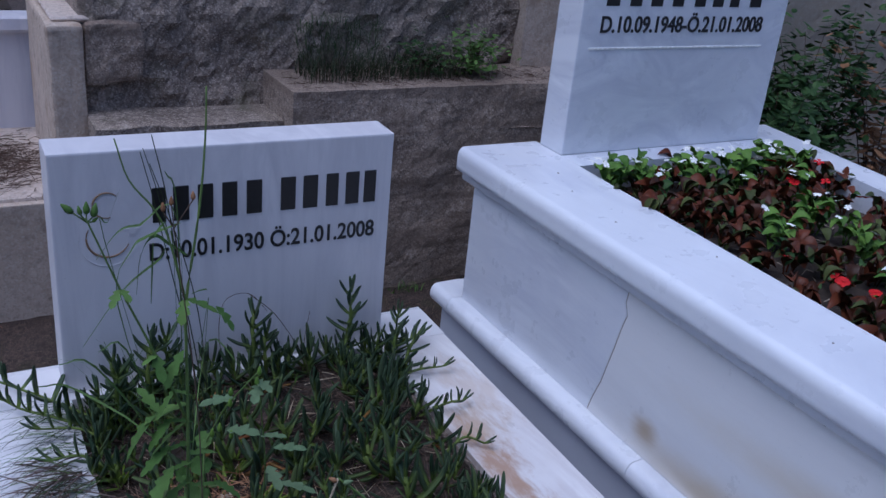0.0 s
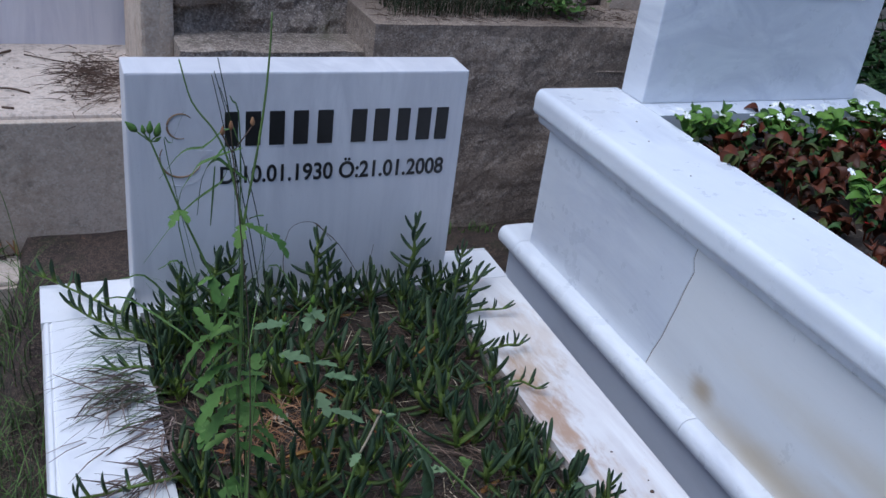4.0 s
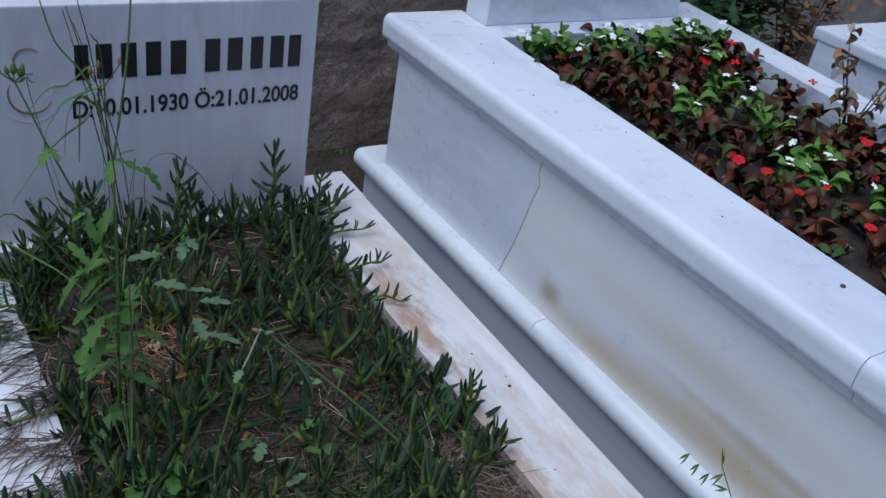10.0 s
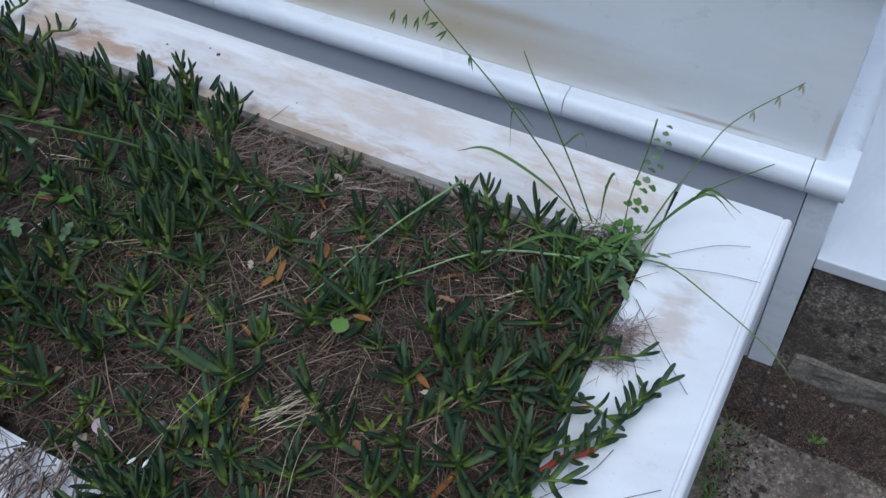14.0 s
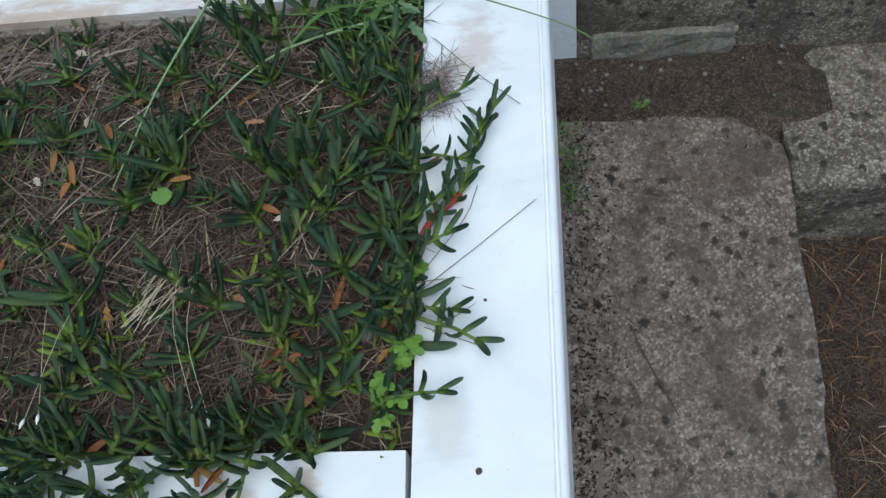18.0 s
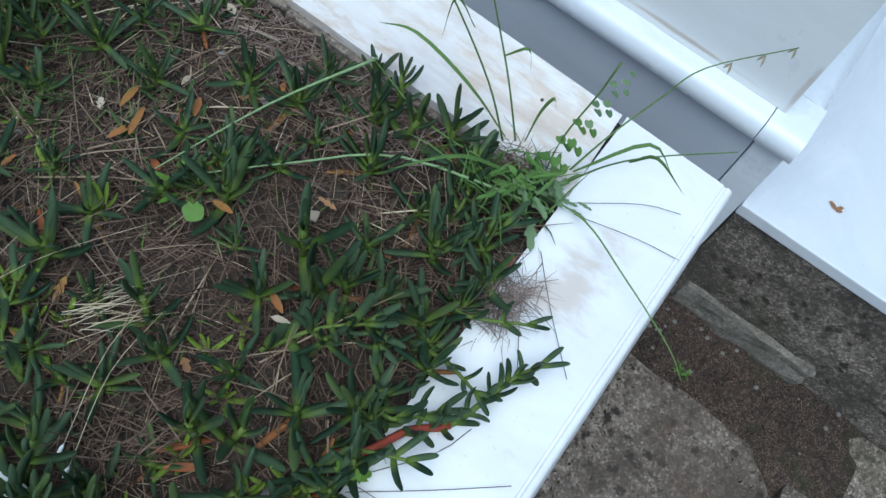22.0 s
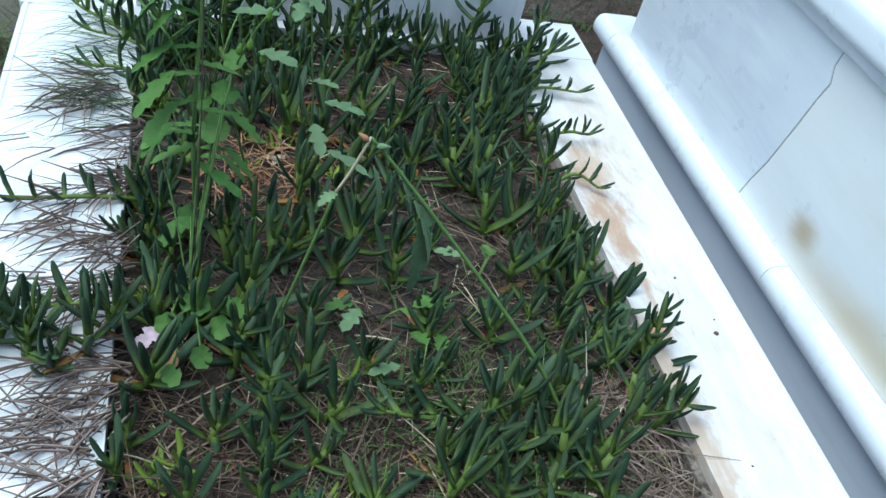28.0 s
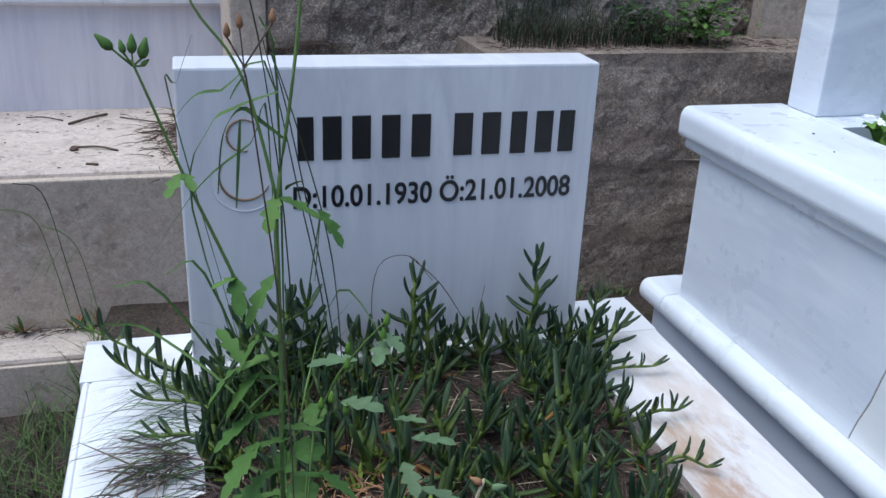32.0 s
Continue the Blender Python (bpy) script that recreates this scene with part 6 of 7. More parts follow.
for b, t, w in (((-0.044, 0.957, 0.707), (-0.019, 0.941, 0.655), 0.014), ((-0.023, 0.956, 0.708), (0.009, 0.940, 0.672), 0.015), ((-0.001, 0.945, 0.677), (0.038, 0.924, 0.624), 0.022), ((0.009, 0.945, 0.672), (0.024, 0.910, 0.580), 0.026), ((-0.072, 0.963, 0.669), (-0.089, 0.945, 0.674), 0.014)):
    leaf_shape(bent, b, t, w, M_GREY, 4, "leaf", 0.3)
for pts, w, mat in (([(0.333, 0.210, 0.45), (0.303, 0.334, 0.475), (0.317, 0.438, 0.50)], 0.006, M_BLADE), ([(0.322, 0.437, 0.498), (0.198, 0.497, 0.478), (0.058, 0.543, 0.458)], 0.0075, M_PALEGREEN),
                    ([(0.321, 0.163, 0.45), (0.248, 0.338, 0.472), (0.162, 0.427, 0.47), (0.078, 0.511, 0.455)], 0.0075, M_PALEGREEN), ([(0.224, 0.851, 0.44), (0.076, 0.888, 0.45), (-0.070, 0.925, 0.455)], 0.003, M_PALE),
                    ([(0.101, 0.758, 0.445), (0.021, 0.861, 0.455), (-0.049, 0.924, 0.46)], 0.003, M_PALE), ([(0.199, 0.772, 0.44), (0.218, 0.851, 0.47), (0.239, 0.949, 0.50)], 0.003, M_PALE),
                    ([(0.114, 0.797, 0.45), (0.172, 0.893, 0.48), (0.203, 0.971, 0.475)], 0.003, M_STALK), ([(0.257, 0.612, 0.44), (0.262, 0.647, 0.455), (0.266, 0.693, 0.465)], 0.003, M_PALE)):
    g = thing("fallen_stalk", "long cut grass stalk lying across the ice plants", "grass", "fallen stalks")
    line = smooth_line(pts, 4)
    tube("stalk", line, [w * 0.30 * (1 - 0.6 * i / (len(line) - 1)) for i in range(len(line))], mat, g, "", 5)

# seedlings and single leaves
s1 = thing("seedling", "small weed with one round green leaf", "weed")
round_leaf(s1, (0.042, 0.471, 0.468), 0.0135, (-0.030, -0.032, 1), M_MALLOW, teeth=5)
tube("stalk", [(0.056, 0.497, 0.425), (0.053, 0.487, 0.455), (0.044, 0.475, 0.467)], 0.001, M_STALK, s1, "", 4)
for a in range(5):
    w = 0.8 + a * 1.1
    leaf_shape(s1, (0.067, 0.506, 0.435), (0.067 + 0.035 * math.cos(w), 0.506 + 0.035 * math.sin(w), 0.462), 0.008, M_LIME)
for cx, cy, rs in ((-0.223, 0.191, 3), (-0.163, 0.176, 4), (-0.091, 0.163, 5)):
    s2 = thing("seedling", "lime green broad-leaved seedling at the kerb", "weed", "seedlings")
    r2 = random.Random(rs)
    for _ in range(5):
        c = Vector((cx + r2.uniform(-0.026, 0.026), cy + r2.uniform(-0.018, 0.012), 0.458 + r2.uniform(0, 0.014)))
        a = r2.uniform(0, 6.28)
        tube("stalk", [(cx, cy + 0.012, 0.425), tuple(c)], 0.0008, M_STALK, s2, "", 4)
        for da in (-1.054, 0.152, 0.9):
            L = r2.uniform(0.013, 0.020)
            leaf_shape(s2, c, c + Vector((math.cos(a + da) * L, math.sin(a + da) * L, r2.uniform(-0.003, 0.004))), L * 0.8, M_LIME, 2, "leaf", 0.2)
r3 = random.Random(8)
for x, y, n in ((0.050, 0.918, 4), (0.111, 1.008, 3), (0.012, 1.022, 3), (0.148, 1.081, 3), (-0.190, 1.037, 3), (0.290, 1.022, 3)):
    s4 = thing("seedling", "low green weed with toothed leaves among the ice plants", "weed", "seedlings")
    z = soil_height(x, y)
    for _ in range(n):
        a = r3.uniform(0, 6.28)
        c = (x + 0.028 * math.cos(a), y + 0.028 * math.sin(a), z + r3.uniform(0.022, 0.045))
        leaf_shape(s4, c, (c[0] + 0.036 * math.cos(a + 0.4), c[1] + 0.036 * math.sin(a + 0.4), c[2] + r3.uniform(-0.012, 0.008)), r3.uniform(0.018, 0.026), r3.choice([M_MALLOW, M_GREY, M_BLADE]), 3)
        tube("stalk", [(x, y, z - 0.004), c], 0.0009, M_STALK, s4, "", 4)

# wild oats and a herb at the joint of the kerb
oat = thing("wild_oats", "wild oat stalks with hanging spikelets at the kerb joint", "grass")
for pts in ([(0.362, 0.261, 0.44), (0.357, 0.307, 0.538), (0.346, 0.378, 0.646), (0.338, 0.456, 0.738), (0.337, 0.489, 0.773)], [(0.373, 0.250, 0.44), (0.366, 0.292, 0.559), (0.355, 0.344, 0.689), (0.350, 0.358, 0.732)],
            [(0.378, 0.180, 0.445), (0.432, 0.163, 0.487), (0.488, 0.140, 0.528), (0.536, 0.117, 0.562), (0.582, 0.045, 0.622)], [(0.361, 0.176, 0.445), (0.360, 0.143, 0.529), (0.365, 0.104, 0.587), (0.390, 0.038, 0.639)],
            [(0.333, 0.194, 0.445), (0.320, 0.126, 0.474), (0.286, 0.054, 0.481), (0.258, -0.032, 0.460), (0.252, -0.074, 0.42)]):
    line = smooth_line(pts, 5)
    tube("stalk", line, [0.0014 - 0.0007 * i / (len(line) - 1) for i in range(len(line))], M_STALK, oat, "", 5)
for p, d in (((0.340, 0.461, 0.738), (-0.057, 0.412, -0.5)), ((0.339, 0.472, 0.748), (0.061, 0.609, -0.5)), ((0.337, 0.483, 0.764), (-0.173, 0.266, -0.7)), ((0.337, 0.489, 0.773), (-0.088, 0.191, 0.936)), ((0.341, 0.502, 0.745), (-0.064, 0.257, -0.9)),
             ((0.341, 0.519, 0.745), (-0.064, 0.257, -0.9)), ((0.342, 0.537, 0.745), (-0.059, 0.361, -0.9)), ((0.341, 0.429, 0.711), (-0.074, -0.060, -0.9)), ((0.549, 0.096, 0.579), (0.152, 0.027, -0.9)), ((0.566, 0.070, 0.601), (0.152, 0.027, -0.9)), ((0.581, 0.047, 0.620), (0.264, 0.017, -0.9))):
    v, f = [], []
    q = Vector(p)
    e = Vector(d).normalized() * 0.022
    for sgn in (-1, 1):
        blade_data([q, q + e * 0.5 + Vector((0.0015 * sgn, 0.0025 * sgn, 0)), q + e + Vector((0.003 * sgn, 0.004 * sgn, 0))], [0.0014, 0.0034, 0.0004], (0.2, 1, 0), v, f)
    raw("spikelet", v, f, M_PALE if p[0] > 0.5 else M_STALK, oat)
for pts, w in (([(0.368, 0.266, 0.45), (0.353, 0.327, 0.517), (0.344, 0.403, 0.555), (0.341, 0.453, 0.534)], 0.005), ([(0.379, 0.244, 0.45), (0.388, 0.244, 0.505), (0.392, 0.236, 0.537), (0.399, 0.228, 0.505)], 0.005),
               ([(0.358, 0.343, 0.603), (0.352, 0.371, 0.635), (0.352, 0.376, 0.560)], 0.0035), ([(0.366, 0.304, 0.581), (0.368, 0.280, 0.613), (0.372, 0.269, 0.575)], 0.0035),
               ([(0.333, 0.215, 0.45), (0.276, 0.280, 0.505), (0.211, 0.336, 0.495)], 0.005), ([(0.377, 0.173, 0.460), (0.443, 0.117, 0.503), (0.455, 0.069, 0.459)], 0.005), ([(0.362, 0.123, 0.558), (0.358, 0.100, 0.597), (0.356, 0.055, 0.574)], 0.004)):
    line = smooth_line(pts, 4)
    v, f = [], []
    n = len(line)
    blade_data(line, [w * math.sin(math.pi * min(1, 0.15 + 0.83 * i / (n - 1))) for i in range(n)], (0.496, 0.531, 0.4), v, f)
    raw("blade", v, f, M_BLADE, oat)
herb = thing("round_leaf_herb", "pale green herb with small round leaves in pairs", "weed")
tube("stalk", smooth_line([(0.350, 0.198, 0.435), (0.359, 0.201, 0.525), (0.374, 0.191, 0.611), (0.384, 0.188, 0.659)], 4), 0.0013, M_STALK, herb, "", 4)
hr = random.Random(3)
for i in range(11):
    f = i / 10
    c = Vector((0.350 + 0.035 * f, 0.198 - 0.025 * f, 0.465 + 0.178 * f))
    a = i * 1.57
    for s in (0, math.pi):
        o = Vector((math.cos(a + s), math.sin(a + s), 0.3)) * (0.014 - 0.007 * f)
        round_leaf(herb, c + o, 0.0080 - 0.0035 * f, (o.x * 30, o.y * 30 - 0.3, 1), M_GREY if f > 0.5 else M_MALLOW, teeth=3)
ferny = thing("ferny_weed", "soft bright green weed crowding the corner of the bed", "weed")
for _ in range(46):
    a, L = hr.uniform(0, 6.28), hr.uniform(0.018, 0.045)
    b = Vector((0.322 + hr.gauss(0, 0.014), 0.200 + hr.gauss(0, 0.022), 0.452 + hr.uniform(0, 0.03)))
    leaf_shape(ferny, b, b + Vector((math.cos(a) * L, math.sin(a) * L, hr.uniform(-0.006, 0.03))), L * hr.uniform(0.18, 0.4), hr.choice([M_MALLOW, M_BLADE, M_GREY]), 3)
dryw = thing("dry_weed", "thin dry weed stems fallen on the marble kerb", "weed")
for pts in ([(0.265, 0.146, 0.4525), (0.209, 0.097, 0.456), (0.152, 0.038, 0.455)], [(0.344, 0.151, 0.453), (0.399, 0.082, 0.456), (0.421, 0.037, 0.454)], [(0.332, 0.141, 0.453), (0.354, 0.064, 0.455), (0.365, 0.009, 0.453)],
            [(-0.090, 0.154, 0.453), (-0.036, 0.086, 0.456), (0.018, 0.023, 0.455)], [(0.254, 0.136, 0.453), (0.198, 0.130, 0.458), (0.119, 0.083, 0.455)], [(-0.068, 0.153, 0.453), (-0.003, 0.105, 0.456), (0.041, 0.090, 0.455)], [(-0.134, 0.148, 0.453), (-0.158, 0.087, 0.455)]):
    tube("stalk", smooth_line(pts, 3), 0.00045, M_TWIG, dryw, "", 4)
# pale seeds on hair-thin stalks
for x, y, x2, y2 in ((-0.221, 0.394, -0.034, 0.441), (-0.233, 0.375, -0.056, 0.422), (-0.231, 0.583, 0.013, 0.500), (-0.226, 0.568, 0.060, 0.578)):
    s5 = thing("seed_stalk", "hair-thin stalk with a white seed lying over the bed", "weed", "seed stalks")
    tube("stalk", smooth_line([(x2, y2, 0.45), ((x + x2) / 2, (y + y2) / 2 + 0.01, 0.475), (x, y, 0.468)], 4), 0.00045, M_PALE, s5, "", 4)
    d = Vector((x - x2, y - y2, 0)).normalized()
    prof = [(0, 0.3), (0.3, 1), (0.65, 0.9), (1, 0.2)]
    v, f = tube_data([Vector((x, y, 0.468)) + d * 0.012 * a for a, _ in prof], [0.0022 * b for _, b in prof], 6)
    raw("seed", v, f, M_WHITEPETAL, s5, "white seed", True)
# withered petals, dead leaves and pebbles
pr = random.Random(44)
for x, y in ((-0.245, 0.679), (-0.220, 0.667), (-0.258, 0.655), (-0.203, 0.681)):
    leaf = leaf_shape(None, (x, y, soil_height(x, y) + 0.014), (x + pr.uniform(-0.02, 0.02), y + pr.uniform(-0.02, 0.02), soil_height(x, y) + 0.018), 0.018, M_PINKPETAL, 0, "fallen_petal")
    tagged(leaf, "faded lilac petal lying on the grave bed", "petal", "fallen petals")
for k in range(46):
    while True:
        x, y = pr.uniform(-0.27, 0.35), pr.uniform(0.17, 1.35)
        if in_bed(x, y, 0.02):
            break
    z = soil_height(x, y) + pr.uniform(0.010, 0.02)
    a = pr.uniform(0, 6.28)
    L = pr.uniform(0.012, 0.030)
    leaf = leaf_shape(None, (x, y, z), (x + L * math.cos(a), y + L * math.sin(a), z + pr.uniform(-0.004, 0.006)), L * pr.uniform(0.35, 0.7), pr.choice([M_DRYLEAF, M_DEAD, M_BROWNLEAF, M_DRYLEAF]), pr.choice([1, 2, 3]), "dead_leaf")
    tagged(leaf, "curled dead leaf on the grave bed", "leaf", "dead leaves")


for x, y in ((0.025, 0.350), (0.070, 0.441), (0.073, 0.596), (0.095, 0.631), (-0.225, 0.287), (-0.246, 0.491), (0.055, 0.610), (-0.180, 0.310), (0.140, 0.560)):
    z = soil_height(x, y) + 0.024
    a = pr.uniform(0, 6.28)
    L = pr.uniform(0.028, 0.042)
    leaf = leaf_shape(None, (x, y, z), (x + L * math.cos(a), y + L * math.sin(a), z + pr.uniform(-0.004, 0.010)), 0.009, M_DEAD, 0, "dead_leaf")
    tagged(leaf, "orange withered ice plant leaf on the straw", "leaf", "dead leaves")


def pebble(x, y, z, s, material, label, name="pebble", group="pebbles"):
    bm = bmesh.new()
    bmesh.ops.create_icosphere(bm, subdivisions=2, radius=s)
    o = pr.uniform(0, 50)
    for v in bm.verts:
        v.co *= 1 + 0.3 * noise.noise(v.co / s * 1.1 + Vector((o, 0, 0)))
        v.co.z *= 0.62
        v.co += Vector((x, y, z + s * 0.45))
    return tagged(part(name, bm, material, smooth=True), label, name.split("_")[-1], group)


for k in range(18):
    x, y = pr.uniform(-0.26, 0.33), pr.uniform(0.17, 0.80)
    if in_bed(x, y, 0.02):
        pebble(x, y, soil_height(x, y) + 0.002, pr.uniform(0.004, 0.009), M_PEBBLE, "small pale pebble in the grave bed")
for k in range(22):
    x, y = pr.uniform(0.58, 0.74), pr.uniform(-0.50, -0.05)
    pebble(x, y, ground_z(x, y), pr.uniform(0.002, 0.005), M_PEBBLE, "small pebble in the dirt beside the concrete block")


# ---- the flower bed of the tomb ----
fr = random.Random(17)


def oval_leaf(name, material, length=0.04, width=0.026, cup=0.25, teeth=0):
    """A broad leaf along +x, cupped, with a pinched rim."""
    verts, faces = [], []
    k = 6
    for i in range(k + 1):
        f = i / k
        w = width * 0.5 * math.sin(math.pi * (0.06 + 0.90 * f)) ** 0.75
        if teeth:
            w *= 0.86 + 0.14 * math.cos(f * teeth * 6.28)
        x, z = length * f, length * 0.25 * math.sin(f * 2.6) - length * 0.16 * f * f
        verts += [(x, -w, z + w * cup * 1.6), (x, 0, z), (x, w, z + w * cup * 1.6)]
    for i in range(k):
        a = 3 * i
        faces += [(a, a + 1, a + 4, a + 3), (a + 1, a + 2, a + 5, a + 4)]
    me = bpy.data.meshes.new(name)
    me.from_pydata(verts, [], faces)
    me.materials.append(material)
    me.polygons.foreach_set("use_smooth", [True] * len(me.polygons))
    return me


def flower_mesh(name, material, petals, size):
    verts, faces = [], []
    for p in range(petals):
        a = 2 * math.pi * p / petals
        d, s = Vector((math.cos(a), math.sin(a), 0)), Vector((-math.sin(a), math.cos(a), 0))
        b = len(verts)
        for f, w, z in ((0.05, 0.10, 0), (0.45, 0.62, 0.12), (0.8, 0.78, 0.10), (1.0, 0.40, 0.02)):
            for k in (-1, 0, 1):
                verts.append(tuple(d * size * f + s * size * w * 0.5 * k + Vector((0, 0, size * (z + 0.06 * abs(k))))))
        for i in range(3):
            for k in range(2):
                q = b + 3 * i + k
                faces.append((q, q + 1, q + 4, q + 3))
    me = bpy.data.meshes.new(name)
    me.from_pydata(verts, [], faces)
    me.materials.append(material)
    return me


GREENS = [oval_leaf("leaf", M_FLOWERLEAF, 0.036, 0.021), oval_leaf("leaf", M_FLOWERLEAF, 0.030, 0.019, 0.5)]
BRONZES = [oval_leaf("leaf", M_BEGONIA, 0.030, 0.024, 0.5), oval_leaf("leaf", M_BEGONIA, 0.025, 0.021, 0.9), oval_leaf("leaf", M_OLIVE, 0.028, 0.021, 0.5), oval_leaf("leaf", M_BUSH, 0.027, 0.019, 0.5)]
WHITE = flower_mesh("flower", M_WHITEPETAL, 5, 0.0085)
RED = flower_mesh("flower", M_REDPETAL, 4, 0.0092)
RED2 = flower_mesh("flower", M_REDPETAL, 7, 0.0096)


def bedding(leaves, count, height, spread, blooms, bloom_count, label, name, seed):
    r = random.Random(seed)
    p = thing(name, label, "flower", "bedding plants on the tomb")
    stems = 3
    tops = []
    for s in range(stems):
        a = s * 2.09 + r.uniform(-0.5, 0.5)
        top = Vector((math.cos(a) * spread * 0.45, math.sin(a) * spread * 0.45, height * r.uniform(0.7, 1.0)))
        tops.append(top)
        tube("stem", smooth_line([(0, 0, -0.02), top * 0.55 + Vector((0, 0, 0.01)), top], 2), 0.0016, leaves[0].materials[0], p, "", 4)
    for i in range(count):
        t = tops[i % stems]
        f = r.uniform(0.25, 1.05)
        o = new("leaf", r.choice(leaves))
        o.parent = p
        sz = r.uniform(0.7, 1.15)
        o.matrix_local = Matrix.Translation(t * f) @ Matrix.Rotation(r.uniform(0, 6.28), 4, "Z") @ Matrix.Rotation(-radians(r.uniform(-10, 50)), 4, "Y") @ Matrix.Rotation(r.uniform(-0.5, 0.5), 4, "X") @ Matrix.Diagonal((sz, sz, sz, 1))
    for i in range(bloom_count):
        t = tops[r.randrange(stems)]
        o = new("flower", r.choice(blooms))
        o.parent = p
        o.matrix_local = Matrix.Translation(t + Vector((r.uniform(-0.02, 0.02), r.uniform(-0.02, 0.02), r.uniform(0.008, 0.022)))) @ Matrix.Rotation(r.uniform(0, 6.28), 4, "Z") @ Matrix.Rotation(r.uniform(0, 0.9), 4, "X")
    return p


WHITES = [bedding(GREENS, 23, 0.075, 0.06, [WHITE], 4, "bright green bedding plant with small white flowers", "white_flower_plant", s) for s in (1, 2)]
WHITES.append(bedding(GREENS, 22, 0.065, 0.06, [WHITE], 2, "bright green bedding plant with small white flowers", "white_flower_plant", 3))
REDS = [bedding(BRONZES, 15, 0.055, 0.06, [RED, RED2], 3, "bronze-leaved begonia with red flowers", "red_flower_plant", s) for s in (4, 5)]
REDS.append(bedding(BRONZES, 16, 0.05, 0.065, [RED], 0, "bronze-leaved begonia in the flower bed", "red_flower_plant", 6))
REDS += [bedding(BRONZES, 15, 0.045, 0.06, [RED2], 0, "bronze-leaved begonia in the flower bed", "red_flower_plant", 7),
         bedding([BRONZES[2], BRONZES[1], BRONZES[0]], 15, 0.055, 0.06, [RED2], 0, "begonia with olive green and bronze leaves", "red_flower_plant", 8)]


def bed_edges(y):
    return 0.883 + 0.065 * (y + 0.05) / 2.085 + 0.02, 1.455 + 0.235 * (y + 0.05) / 2.085 - 0.02


placed = []


def plant_at(src, x, y, z=0.696, s=1.0):
    placed.append((x, y))
    copy_thing(src, Matrix.Translation((x, y, z)) @ Matrix.Rotation(fr.uniform(0, 6.28), 4, "Z") @ Matrix.Diagonal((s, s, s, 1)))


for x, y in ((1.040, 1.795), (0.995, 1.765), (1.123, 1.790), (1.214, 1.720), (1.279, 1.755), (1.359, 1.720), (1.435, 1.765), (1.514, 1.740), (1.567, 1.785), (1.625, 1.750), (1.476, 1.620), (1.437, 1.500), (1.360, 1.440),
             (1.397, 1.380), (1.177, 1.400), (1.152, 1.070), (1.189, 1.020), (1.247, 1.080), (1.212, 0.780), (1.251, 0.740), (1.118, 0.590), (1.325, 0.570), (1.310, 1.260)):
    plant_at(fr.choice(WHITES), x, y, 0.698, fr.uniform(1.2, 1.5) if y > 1.65 else fr.uniform(1.0, 1.3))
n = 0
while n < 4000 and len(placed) < 150:
    n += 1
    y = fr.uniform(0.13, 1.81)
    l, r = bed_edges(y)
    x = fr.uniform(l + 0.01, r)
    if any((x - a) ** 2 + (y - b) ** 2 < 0.052 ** 2 for a, b in placed):
        continue
    plant_at(fr.choice(REDS[:2] if fr.random() < 0.16 + 0.34 * step_up(0.95 - y, 0.0, 0.3) else REDS[2:]), x, y, 0.696, fr.uniform(1.1, 1.5))
for k, o in enumerate(WHITES + REDS):
    x, y = ((1.102, 1.740), (1.327, 1.675), (1.279, 0.920), (1.045, 0.470), (1.142, 0.340), (1.561, 1.520), (1.051, 1.320), (1.228, 1.270))[k]
    o.matrix_basis = Matrix.Translation((x, y, 0.697))
strands("dry_litter", 220, lambda r: (lambda y: (r.uniform(*bed_edges(y)), y, 0.702))(r.uniform(0.15, 1.8)), 0.03, 0.0012, M_DRYLEAF, "bits of bark and dead leaf on the flower bed", "litter", 0.7, 61)

# dried rose on the tomb
rose = thing("withered_rose", "withered rose bush with brown curled leaves on the tomb", "shrub")
rr = random.Random(12)
BROWNS = [oval_leaf("leaf", M_BROWNLEAF, 0.034, 0.022, 0.6), oval_leaf("leaf", M_DRYLEAF, 0.03, 0.018, 0.8)]
for k in range(6):
    a = rr.uniform(0, 6.28)
    top = Vector((1.56 + 0.11 * math.cos(a), 1.22 + 0.12 * math.sin(a), rr.uniform(0.86, 1.04)))
    line = smooth_line([(1.56, 1.22, 0.69), (1.56 + 0.03 * math.cos(a), 1.22 + 0.03 * math.sin(a), 0.78), top], 4)
    tube("branch", line, [0.0028 - 0.0018 * i / (len(line) - 1) for i in range(len(line))], M_TWIG, rose, "", 5)
    for _ in range(9):
        p = line[rr.randrange(3, len(line))]
        o = new("leaf", rr.choice(BROWNS))
        o.parent = rose
        o.matrix_local = Matrix.Translation(p) @ Matrix.Rotation(rr.uniform(0, 6.28), 4, "Z") @ Matrix.Rotation(rr.uniform(-0.3, 1.1), 4, "Y") @ Matrix.Rotation(rr.uniform(-0.8, 0.8), 4, "X")


